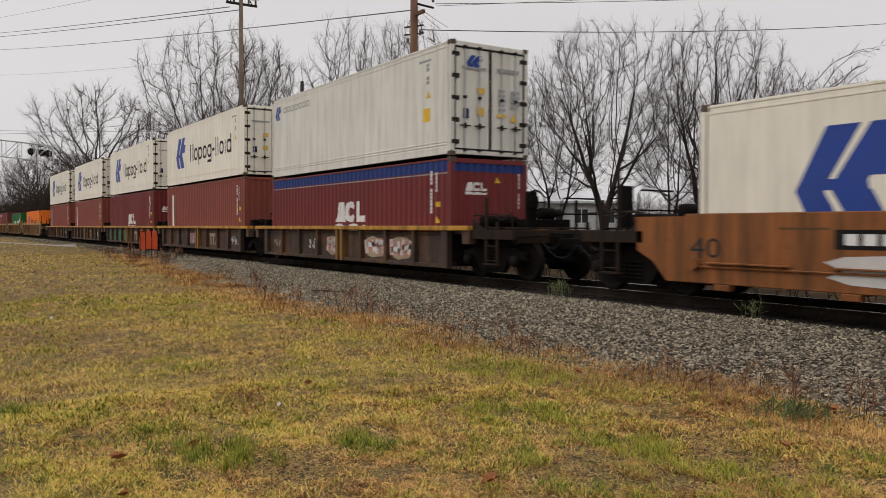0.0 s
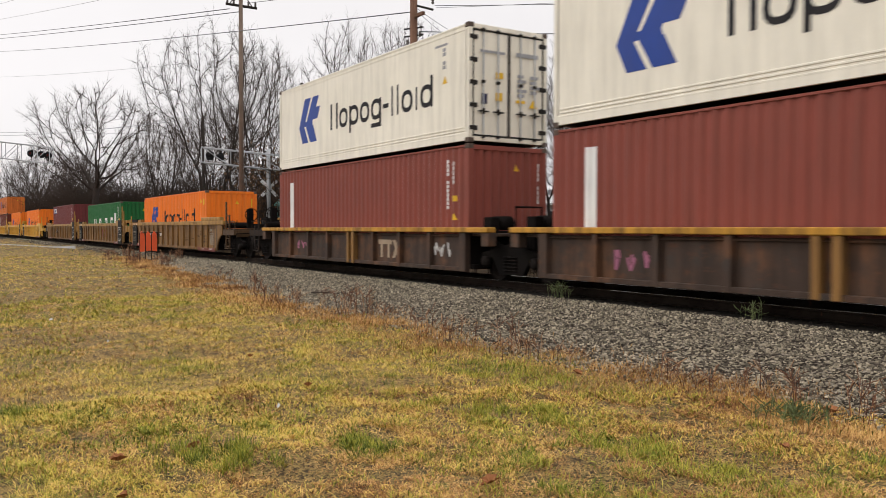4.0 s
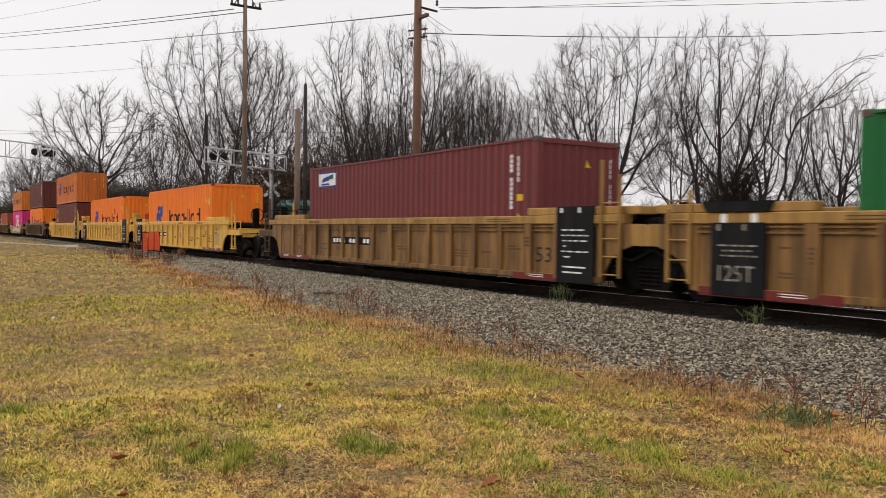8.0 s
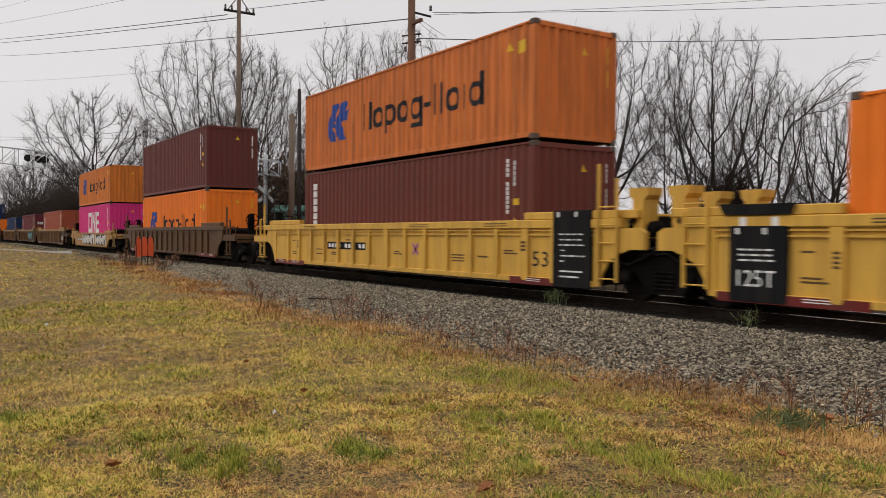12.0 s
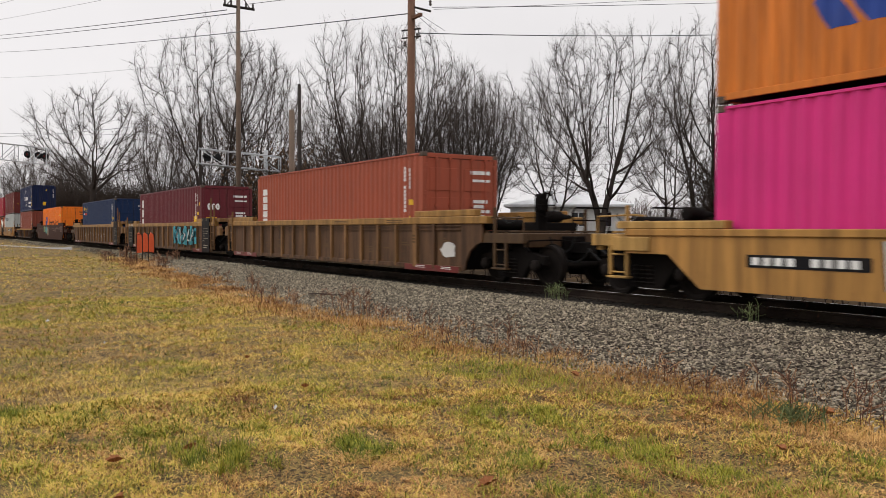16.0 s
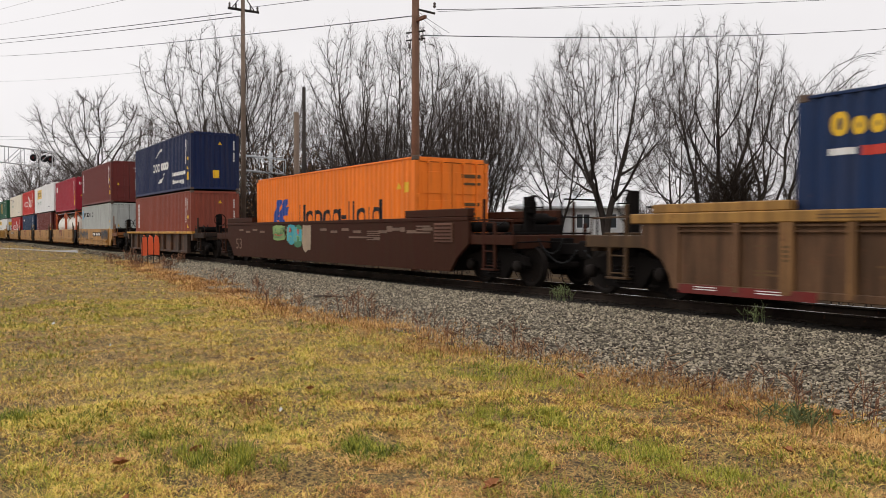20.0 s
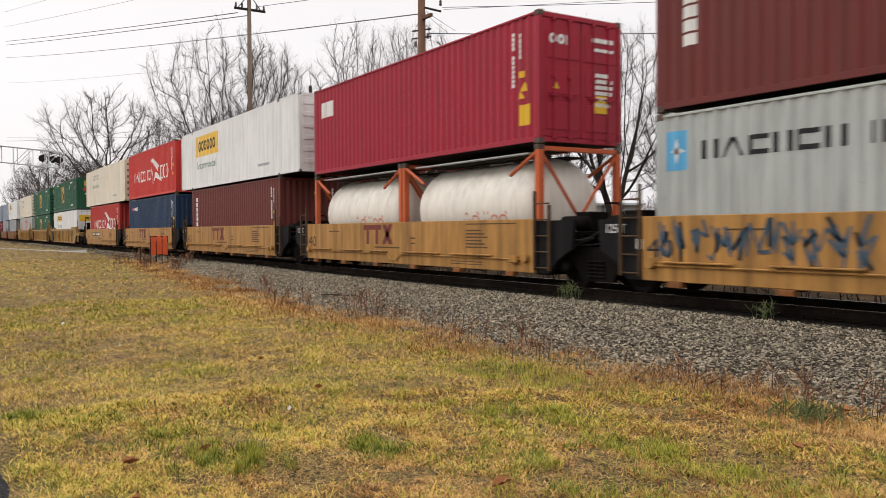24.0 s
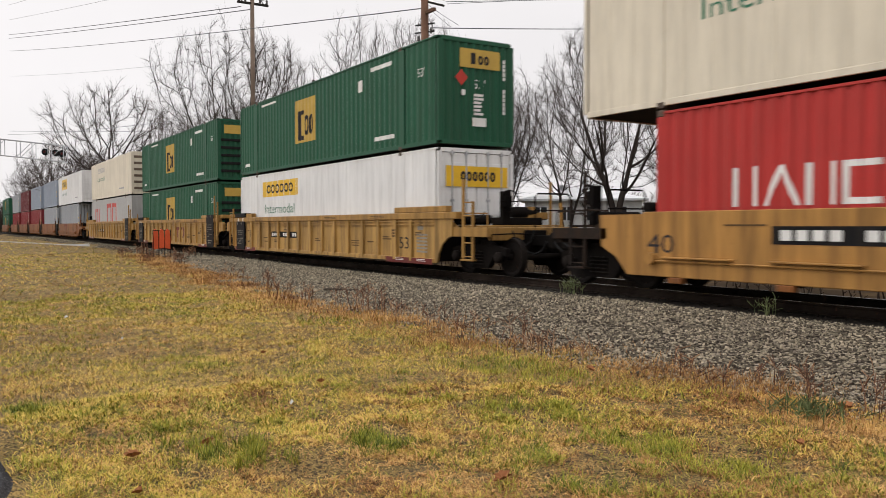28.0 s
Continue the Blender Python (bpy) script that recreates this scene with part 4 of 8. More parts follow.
def stroke(pts, r):
    """A sprayed line as short slanted quads."""
    out = []
    for (a, b), (c, d) in zip(pts, pts[1:]):
        l_ = math.hypot(c - a, d - b) or 1
        nx, nz = -(d - b) / l_ * r, (c - a) / l_ * r
        out.append([(a + nx, b + nz), (a - nx, b - nz), (c - nx, d - nz), (c + nx, d + nz)])
    return out


def sprayed(car, y, polys, mat, label="sprayed graffiti"):
    g = Geo()
    for p in polys:
        g.put([(a, y, z) for a, z in p], [tuple(range(len(p)))])
    return part("graffiti", g, mat, car, label)


SPRAY = {k: shade("spray_" + k, c, 0.55, 0, 0.2, 40, 0.02, 0.25) for k, c in dict(
    white=(0.55, 0.53, 0.5), pink=(0.36, 0.13, 0.2), red=(0.5, 0.09, 0.06), teal=(0.045, 0.30, 0.36), green=(0.045, 0.17, 0.085),
    lime=(0.22, 0.34, 0.12), black=(0.02, 0.02, 0.02), blue=(0.05, 0.085, 0.12), cyan=(0.025, 0.14, 0.15), tan=(0.33, 0.25, 0.17), moss=(0.10, 0.20, 0.11)).items()}


def tag_scrawl(car, y, x0, x1, z0, z1, col, seed, r=0.025, n=3):
    rnd = random.Random(seed)
    polys = []
    w = (x1 - x0) / n
    for k in range(n):
        a = x0 + k * w
        pts = [(a + w * rnd.uniform(0.05, 0.9), z0 + (z1 - z0) * f) for f in (rnd.uniform(0.7, 1), rnd.uniform(0.3, 0.6), rnd.uniform(0.6, 1), rnd.uniform(0, 0.3), rnd.uniform(0.2, 0.8))]
        polys += stroke(pts, r)
    return sprayed(car, y, polys, SPRAY[col])


def piece(car, y, x0, x1, z0, z1, fill, edge, seed, n=4, fat=1.0):
    """A block-letter piece: fat slanted strokes that no one can read, with an outline."""
    rnd = random.Random(seed)
    w = (x1 - x0) / n
    h = z1 - z0
    lines = []
    for k in range(n):
        a, b_ = x0 + (k + 0.18) * w, x0 + (k + 0.84) * w
        top, low = z1 - h * rnd.uniform(0.1, 0.18), z0 + h * rnd.uniform(0.1, 0.18)
        sl = w * rnd.uniform(-0.12, 0.12)
        lines.append(([(a + sl, top), (a - sl * 0.5, low)], 0.15 * w * fat))
        lines.append(([(b_ + sl, top - h * rnd.uniform(0, 0.15)), (b_ - sl, low + h * rnd.uniform(0, 0.1))], 0.13 * w * fat))
        m0, m1 = z0 + h * rnd.uniform(0.35, 0.75), z0 + h * rnd.uniform(0.3, 0.8)
        lines.append(([(a - 0.05 * w, m0), ((a + b_) / 2, (m0 + m1) / 2 + h * rnd.uniform(-0.15, 0.15)), (b_ + 0.12 * w, m1)], 0.12 * w * fat))
    sprayed(car, y, [q for pts, r in lines for q in stroke([(p[0], p[1]) for p in pts], r + 0.035)], SPRAY[edge])
    sprayed(car, y - 0.003, [q for pts, r in lines for q in stroke(pts, r)], SPRAY[fill])
    sprayed(car, y - 0.006, [q for pts, r in lines[::3] for q in stroke([(p[0] + 0.03, p[1] - 0.08 * h) for p in pts], 0.012)], SPRAY[edge])


def ribbed_car(u, col, label, seed, front="joint", rear="joint", mark="wide", pitch=19.3, lumps=False, sill=None, panel=True, number=True):
    """A 53-foot ribbed well."""
    car = thing("well_car", label, "railcar", "well cars of the train")
    rnd = random.Random(seed)
    sill = sill or col
    for sy in (-1, 1):
        def ys(a, b):
            return sorted((sy * a, sy * b))
        part("top_chord", Geo().box(-9.3 if rear == "open" else -8.9, 9.3 if front == "open" else 8.9, *ys(1.28, 1.47), 1.38, 1.56, 0.015), sill, car)
        for sx in (-1, 1):
            part("raised_chord", Geo().box(*sorted((sx * 6.05, sx * 8.8)), *ys(1.26, 1.44), 1.564, 1.72, 0.015), sill, car)
            arch = [(sx * 8.2, 0.26), (sx * 8.34, 0.26), (sx * 8.42, 0.5), (sx * 8.58, 0.74), (sx * 8.85, 0.9), (sx * 9.06, 0.96), (sx * 9.06, 1.38), (sx * 8.2, 1.38)]
            part("end_plate", Geo().prism(arch, "y", *ys(1.38, 1.43)), col, car)
        part("side_sheet", Geo().box(-8.2, 8.2, *ys(1.37, 1.4), 0.3, 1.38), col, car)
        part("bottom_sill", Geo().box(-8.2, 8.2, *ys(1.35, 1.46), 0.24, 0.36, 0.01), col, car)
        for zz in (1.23, 1.32):
            part("stiffener", Geo().box(-8.2, 8.2, *ys(1.4, 1.445), zz, zz + 0.03), col, car)
        for k in range(13):
            x = -6.1 + k * 1.017
            w = 0.11 if k in (0, 6, 12) else 0.06
            part("rib", Geo().prism([(x - w, 1.38), (x + w, 1.38), (x + w, 0.36), (x + w * 0.6, 0.28), (x - w * 0.6, 0.28), (x - w, 0.36)], "y", *ys(1.4, 1.475)), RUST_RIB if col is RUSTY else col, car)
        for sx in (-1, 1):
            part("rib", Geo().box(*sorted((sx * 6.95, sx * 7.07)), *ys(1.4, 1.475), 0.26, 1.38, 0.01), col, car)
    y = -1.404
    if panel:
        if front != "open":
            data_panel(car, 7.05, 8.15, 0.2, 1.735, -1.488, rnd, "", WHITE_MARK if col in (YELLOW_NEW, YELLOW_OLD) else DULL_MARK)
        else:
            plates(car, y, [(7.25, 7.8, 0.5 + 0.09 * k, 0.55 + 0.09 * k) for k in range(6)] + [(7.3, 7.6, 1.1, 1.2)], DULL_MARK)
        if rear != "open":
            part("panel_cover", Geo().prism([(-8.1, 1.74), (-6.75, 1.74), (-6.82, 1.575), (-8.0, 1.575)], "y", -1.5, -1.22), BLACK_CAR, car, "black cover")
            plates(car, -1.474, [(-7.72, -7.6, 1.4, 1.54), (-7.15, -7.03, 1.4, 1.54)], WHITE_MARK)
            data_panel(car, -7.9, -6.88, 0.22, 1.4, -1.488, rnd, "125T", WHITE_MARK if col is YELLOW_NEW else DULL_MARK)
    if number:
        part("lettering", moved(lettering("53", 0.32, 0.52), 6.3, y, 0.58), BLACK_MARK, car)
    for sx in (-1, 1):
        part("reflector_strip", Geo().box(*sorted((sx * 5.6, sx * 8.15)), -1.468, -1.455, 0.2, 0.35), REFLECT, car)
        plates(car, -1.471, [(sx * 6.4 - 0.22, sx * 6.4 + 0.22, 0.27 + k * 0.04, 0.285 + k * 0.04) for k in range(2)] + [(sx * 7.6 - 0.22, sx * 7.6 + 0.22, 0.27 + k * 0.04, 0.285 + k * 0.04) for k in range(2)], WHITE_MARK)
    if col is YELLOW_NEW and mark == "number":
        sprayed(car, y - 0.001, stroke([(1.36, 0.72), (1.64, 1.0)], 0.05) + stroke([(1.36, 1.0), (1.64, 0.72)], 0.05), SPRAY["pink"], "pink painted cross mark")
    if mark == "wide":
        painted(car, y, owner_mark(1.1, 2.95, 0.6, 1.15), FADED_RED)
    elif mark == "number":
        plates(car, y, [(-3.9, -1.3, 0.78, 1.0)], BLACK_CAR, "number_plate")
        plates(car, y - 0.003, [(-3.8 + 0.23 * k, -3.65 + 0.23 * k, 0.83, 0.95) for k in range(11) if k not in (4, 8)], WHITE_MARK)
    small = [(3.2, 3.75, 0.6 + 0.07 * k, 0.63 + 0.07 * k) for k in range(3)] + [(4.3, 4.7, 0.72, 0.76)]
    for x0, w, z0, rows_n in ((-6.7, 0.5, 0.55, 2), (-6.7, 0.22, 1.0, 1), (-4.75, 0.55, 0.74, 1), (-4.7, 0.4, 0.6, 1), (-3.75, 0.75, 0.86, 1), (-3.6, 0.6, 0.6, 2), (-2.6, 0.3, 1.05, 1), (0.35, 0.45, 0.7, 2), (5.3, 0.5, 0.82, 2), (7.15, 0.5, 0.95, 2)):
        small += [(x0, x0 + w * (1.0 if k % 2 == 0 else 0.7), z0 + 0.06 * k, z0 + 0.06 * k + 0.032) for k in range(rows_n)]
    plates(car, y, small, BROWN_INK)
    plates(car, -1.478, [(-6.16, -6.04, 0.78 + 0.07 * k, 0.82 + 0.07 * k) for k in range(4)] + [(5.98, 6.16, 0.9 + 0.08 * k, 0.95 + 0.08 * k) for k in range(3)], BROWN_INK)
    plates(car, -1.473, [(a, a + 0.9, 1.43 + 0.05 * k, 1.45 + 0.05 * k) for a in (-5.6, 1.3, 4.6) for k in range(2)], BROWN_INK)
    well_floor(car, 8.15, GRIME)
    for sx, kind in ((1, front), (-1, rear)):
        if kind == "open":
            end_gear(car, sx * 8.7, sx, END_OLD if col in (RUSTY, YELLOW_OLD) else sill, 1.75 if col is RUSTY else 2.35, e=1.05)
        else:
            joint_gear(car, sx * 8.6, sx, RUST_RIB if col is RUSTY else sill, 2.6 if sx > 0 else 1.95)
            if lumps:
                for dx, dy in ((0.55, -1.05), (0.55, 0.95)):
                    x = sx * (8.6 + dx)
                    part("cone_stand", Geo().prism([(x - 0.1, 1.2), (x + 0.1, 1.2), (x + 0.14, 1.9), (x + 0.22, 1.98), (x + 0.24, 2.12), (x - 0.24, 2.12), (x - 0.22, 1.98), (x - 0.14, 1.9)], "y", dy - 0.2, dy + 0.2), col, car)
    if front == "open":
        truck(car, 9.75)
    truck(car, -9.75 if rear == "open" else -pitch / 2)
    MOVERS.append((car, u, 0.0))
    return car


def panel_car(u, label, seed, front="joint", rear="joint", pitch=15.3, col=None):
    """A 40-foot well of dark panels under a yellow top sill."""
    col = col or BROWN_CAR
    car = thing("well_car", label, "railcar", "well cars of the train")
    for sy in (-1, 1):
        def ys(a, b):
            return sorted((sy * a, sy * b))
        part("top_sill", Geo().box(-7.25, 7.25, *ys(1.25, 1.5), 1.14, 1.26, 0.015), SILL, car, "yellow top sill")
        for k in range(8):
            x0 = -6.15 + k * 1.54
            part("side_panel", Geo().box(x0 + 0.07, x0 + 1.47, *ys(1.3, 1.33), 0.28, 1.1, 0.006), col, car)
        for k in range(9):
            x = -6.15 + k * 1.54
            w = 0.13 if k in (0, 8) else 0.07
            part("post", Geo().box(x - w, x + w, *ys(1.3, 1.46 if k not in (4,) else 1.48), 0.2, 1.14, 0.012), col if k != 4 else YELLOW_OLD, car)
        part("post", Geo().box(0.27, 0.42, *ys(1.3, 1.48), 0.2, 1.14, 0.012), YELLOW_OLD, car)
        part("bottom_sill", Geo().box(-6.25, 6.25, *ys(1.28, 1.44), 0.2, 0.3, 0.01), col, car)
        part("stiffener", Geo().tube((-6.15, sy * 1.37, 1.06), (6.15, sy * 1.37, 1.06), 0.02, n=6), col, car)
        for sx in (-1, 1):
            part("sill_end", Geo().box(*sorted((sx * 6.95, sx * 7.25)), *ys(1.22, 1.46), 0.82, 1.14, 0.015), BROWN_CAR, car)
    well_floor(car, 6.2, GRIME)
    for sx, kind in ((1, front), (-1, rear)):
        part("draft_beam", Geo().box(*sorted((sx * 6.2, sx * 7.6)), -0.4, 0.4, 0.72, 1.1, 0.02), GRIME, car)
        part("platform", Geo().box(*sorted((sx * 6.2, sx * 7.3)), -1.25, 1.25, 1.05, 1.12, 0.01), BROWN_CAR, car)
        if kind == "open":
            end_gear(car, sx * 7.2, sx, DARK_CAR, tall=1.9)
        else:
            part("air_tank", Geo().turned([(6.45, 0.1), (6.5, 0.17), (7.1, 0.17), (7.15, 0.1)], "x", 14, (0 if sx > 0 else -13.6, -0.75, 1.36)), GRIME, car, smooth=True)
            part("end_bracket", Geo().box(*sorted((sx * 6.7, sx * 7.0)), -1.2, -0.95, 1.12, 1.5, 0.015), GRIME, car)
            part("grab_rail", Geo().path([(sx * 6.9, -0.4, 1.12), (sx * 6.9, -0.4, 1.75), (sx * 6.9, 0.4, 1.75), (sx * 6.9, 0.4, 1.12)], 0.03), GRIME, car)
    if front == "open":
        truck(car, 7.7)
    truck(car, -7.7 if rear == "open" else -pitch / 2)
    MOVERS.append((car, u, 0.0))
    return car


def smooth_car(u, label, seed, front="joint", rear="joint", col=None, pitch=15.5, mark="wide", half=6.2, number="40"):
    """A flat-sided 40-foot well with a step bar and black ends."""
    col = col or ORANGE_CAR
    car = thing("well_car", label, "railcar", "well cars of the train")
    rnd = random.Random(seed)
    for sy in (-1, 1):
        def ys(a, b):
            return sorted((sy * a, sy * b))
        part("side_plate", Geo().box(-half, half, *ys(1.36, 1.46), 0.3, 1.46, 0.012), col, car)
        for x0, x1 in ((-half + 0.5, -half + 2.0), (-half + 2.7, -half + 4.2), (-1.5, -0.4), (0.5, 2.4), (half - 3.3, half - 1.5)):
            if sy < 0:
                part("step_bar", Geo().box(x0, x1, *ys(1.46, 1.55), 0.63, 0.66, 0.006), col, car)
        part("side_pipe", Geo().path([(-half + 0.3, sy * 1.49, 0.58), (-0.4, sy * 1.49, 0.58), (-0.15, sy * 1.49, 0.42), (0.15, sy * 1.49, 0.42), (0.4, sy * 1.49, 0.58), (half - 0.2, sy * 1.49, 0.58)], 0.018), col, car)
        part("end_box", Geo().box(half - 0.75, half - 0.5, *ys(1.46, 1.58), 0.5, 0.66, 0.015), col, car)
        for k in range(6):
            x = -half + 0.8 + k * (2 * half - 1.6) / 5
            part("foot_bracket", Geo().box(x - 0.14, x + 0.14, *ys(1.36, 1.52), 0.2, 0.3, 0.01), ORANGE_OLD, car)
        part("pipe_cap", Geo().turned([(0, 0.12), (sy * 0.1, 0.1)], "y", 10, (half - 0.25, sy * 1.46, 0.62)), col, car)
        part("pipe_cap", Geo().turned([(0, 0.12), (sy * 0.1, 0.1)], "y", 10, (-half + 0.25, sy * 1.46, 0.62)), col, car)
        for sx in (-1, 1):
            poly = [(sx * half, 0.3), (sx * (half + 0.45), 0.3), (sx * (half + 0.75), 0.62), (sx * (half + 1.15), 0.82), (sx * (half + 1.2), 1.42), (sx * half, 1.42)]
            part("end_plate", Geo().prism(poly, "y", *ys(1.3, 1.4)), col if (front if sx > 0 else rear) == "open" else BLACK_CAR, car)
    y = -1.464
    part("lettering", moved(lettering(number, 0.34, 0.62), -half + 0.12, y, 0.72), BLACK_MARK, car)
    if mark == "wide":
        painted(car, y, owner_mark(-1.9, -0.1, 0.84, 1.4), FADED_RED)
    elif mark in ("number", "number_rear"):
        p0 = 0.2 if mark == "number" else -3.5
        plates(car, y, [(p0, p0 + 3.3, 0.92, 1.2)], BLACK_CAR, "number_plate")
        plates(car, y - 0.003, [(p0 + 0.15 + 0.27 * k, p0 + 0.34 + 0.27 * k, 0.98, 1.14) for k in range(11) if k != 4], WHITE_MARK)
    plates(car, y, [(3.6, 4.5 - 0.12 * (k % 3), 0.8 + 0.08 * k, 0.835 + 0.08 * k) for k in range(6)] + [(3.6, 5.6, 1.36, 1.385), (0.9, 1.15, 0.86, 0.9), (0.9, 1.15, 1.0, 1.04), (-4.4, -3.6, 1.2, 1.23), (-1.2, 0.3, 0.73, 0.77), (2.9, 4.3, 0.4, 0.42), (2.9, 4.3, 0.46, 0.48)], BROWN_INK)
    if rear != "open":
        plates(car, -1.403, [(-half - 1.0, -half - 0.45, 1.1, 1.3)], BLACK_CAR, "data_panel")
        part("lettering", moved(lettering("125 T", 0.17, 0.52), -half - 0.98, -1.407, 1.16), WHITE_MARK, car)
        plates(car, -1.404, [(-half - 0.2, -half - 0.02, 0.86, 1.05)], WHITE_MARK)
    well_floor(car, half, GRIME)
    for sx, kind in ((1, front), (-1, rear)):
        if kind == "open":
            end_gear(car, sx * 7.2, sx, DARK_CAR if sx < 0 else ORANGE_OLD, tall=2.3)
        else:
            joint_gear(car, sx * 6.5, sx, END_OLD)
    if front == "open":
        truck(car, 7.7)
    truck(car, -7.7 if rear == "open" else -pitch / 2)
    MOVERS.append((car, u, 0.0))
    return car


def low_car(u, label):
    """A single 40-foot well with sloping ends."""
    car = thing("well_car", label, "railcar", "well cars of the train")
    for sy in (-1, 1):
        def ys(a, b):
            return sorted((sy * a, sy * b))
        poly = [(-7.9, 0.82), (-6.9, 0.82), (-6.2, 0.26), (6.2, 0.26), (6.9, 0.82), (7.9, 0.82), (7.9, 1.24), (-7.9, 1.24)]
        part("side_plate", Geo().prism(poly, "y", *ys(1.38, 1.46)), ORANGE_CAR, car)
        part("top_chord", Geo().box(-7.9, 7.9, *ys(1.3, 1.5), 1.14, 1.26, 0.012), ORANGE_CAR, car)
        for sx in (-1, 1):
            part("raised_chord", Geo().box(*sorted((sx * 5.7, sx * 8.1)), *ys(1.26, 1.5), 1.264, 1.4, 0.015), YELLOW_MID, car)
            part("end_step", Geo().box(*sorted((sx * 7.3, sx * 8.2)), *ys(1.2, 1.5), 0.86, 1.12, 0.015), YELLOW_MID, car)
    y = -1.466
    for x0, x1, sd in ((-3.1, 1.7, 3), (2.1, 5.9, 5)):
        sprayed(car, y + 0.001, blob(random.Random(sd + 40), (x0 + x1) / 2, 0.76, (x1 - x0) * 1.02, 0.84, 26, 0.1), SPRAY["black"])
        piece(car, y - 0.001, x0, x1, 0.3, 1.22, "white", "black", sd, 4, 1.2)
    plates(car, y, [(-5.3, -3.3, 0.66, 0.86)], BLACK_CAR, "number_plate")
    plates(car, y - 0.003, [(-5.2 + 0.2 * k, -5.07 + 0.2 * k, 0.7, 0.82) for k in range(9) if k != 4], WHITE_MARK)
    well_floor(car, 6.2, GRIME)
    end_gear(car, 7.5, 1, YELLOW_MID, tall=1.9, e=0.55)
    end_gear(car, -7.5, -1, YELLOW_MID, tall=1.7, wheel=False, e=0.55)
    truck(car, 7.75), truck(car, -7.75)
    MOVERS.append((car, u, 0.0))
    return car


def deep_car(u, label):
    """A single flat-sided 53-foot well, dark maroon."""
    FADED_TAN = shade("faded_tan_mark", (0.17, 0.105, 0.075), 0.6, 0, 0.2, 30, 0.05, 0.5)
    car = thing("well_car", label, "railcar", "well cars of the train")
    for sy in (-1, 1):
        def ys(a, b):
            return sorted((sy * a, sy * b))
        part("side_plate", Geo().prism([(-9.0, 0.95), (-8.5, 0.6), (-8.2, 0.26), (8.2, 0.26), (8.5, 0.6), (9.0, 0.95), (9.0, 1.56), (-9.0, 1.56)], "y", *ys(1.38, 1.46)), MAROON_CAR, car)
        part("top_chord", Geo().box(-9.0, 9.0, *ys(1.28, 1.48), 1.5, 1.6, 0.012), MAROON_CAR, car)
        for sx in (-1, 1):
            part("raised_chord", Geo().box(*sorted((sx * 6.0, sx * 9.0)), *ys(1.28, 1.47), 1.604, 1.8, 0.015), MAROON_CAR, car)
    y = -1.466
    part("lettering", moved(lettering("53", 0.42, 0.72), -7.9, y, 0.55), FADED_TAN, car)
    plates(car, y, [(-8.3 + 0.8 * k, -7.8 + 0.8 * k, 1.2 + 0.07 * (k % 2), 1.28 + 0.07 * (k % 2)) for k in range(20) if k % 5] + [(3.8, 4.6, 1.0 + 0.06 * k, 1.03 + 0.06 * k) for k in range(5)], FADED_TAN)
    part("louvre_panel", Geo().box(7.5, 8.35, -1.485, -1.462, 0.98, 1.46, 0.006), paint("car_maroon_pale", (0.16, 0.075, 0.05), 0.5, 0.3), car)
    for k in range(5):
        part("louvre", Geo().box(7.56, 8.29, -1.505, -1.486, 1.03 + k * 0.085, 1.06 + k * 0.085), MAROON_CAR, car)
    plates(car, y - 0.001, [(5.0, 5.3, 1.24, 1.4), (5.75, 6.0, 1.24, 1.36), (6.6, 7.3, 1.2, 1.24), (6.6, 7.3, 1.28, 1.32), (6.6, 7.3, 1.36, 1.4), (4.2, 4.6, 1.02, 1.08), (2.6, 3.8, 1.05, 1.1)], FADED_TAN)
    rnd = random.Random(4)
    sprayed(car, y - 0.002, blob(rnd, -3.1, 1.2, 1.3, 0.66, 16, 0.12), SPRAY["lime"])
    sprayed(car, y - 0.004, blob(rnd, -1.95, 1.16, 0.75, 0.8, 14, 0.14), SPRAY["teal"])
    sprayed(car, y - 0.003, blob(rnd, -1.35, 1.08, 0.75, 0.85, 14, 0.14), SPRAY["green"])
    sprayed(car, y - 0.002, blob(rnd, -0.6, 1.05, 0.85, 1.05, 14, 0.16), SPRAY["tan"])
    piece(car, y - 0.006, -2.35, -1.0, 0.8, 1.5, "teal", "lime", 12, 2)
    piece(car, y - 0.016, -3.6, -2.55, 0.95, 1.45, "lime", "moss", 13, 2)
    sprayed(car, y - 0.027, blob(rnd, -2.0, 1.3, 0.16, 0.2, 10, 0.2) + blob(rnd, -1.3, 1.25, 0.14, 0.22, 10, 0.2) + stroke([(-3.5, 1.15), (-3.1, 1.1), (-2.7, 1.14)], 0.015), SPRAY["red"])
    well_floor(car, 8.15, GRIME)
    end_gear(car, 8.6, 1, MAROON_CAR, tall=2.0, e=1.25)
    end_gear(car, -8.6, -1, MAROON_CAR, tall=1.8, wheel=False, e=1.25)
    truck(car, 9.6), truck(car, -9.6)
    MOVERS.append((car, u, 0.0))
    return car

# ---- the train, from its head: places along it are counted from the stand at the start ----
BASE = 0.40
SPEED = 15.5


def load(u, *boxes):
    z = BASE
    for b in boxes:
        MOVERS.append((b.root, u, z))
        z += b.H + 0.03


# an orange 40-foot unit, its white box
c = smooth_car(-3.2, "rusty orange flat-sided well car", 1, "open", "open", ORANGE_OLD, mark="number_rear")
sprayed(c, -1.47, blob(random.Random(2), -1.9, 0.62, 3.6, 0.5), SPRAY["white"], "faded pale graffiti")
load(-3.2, liner_white(2))

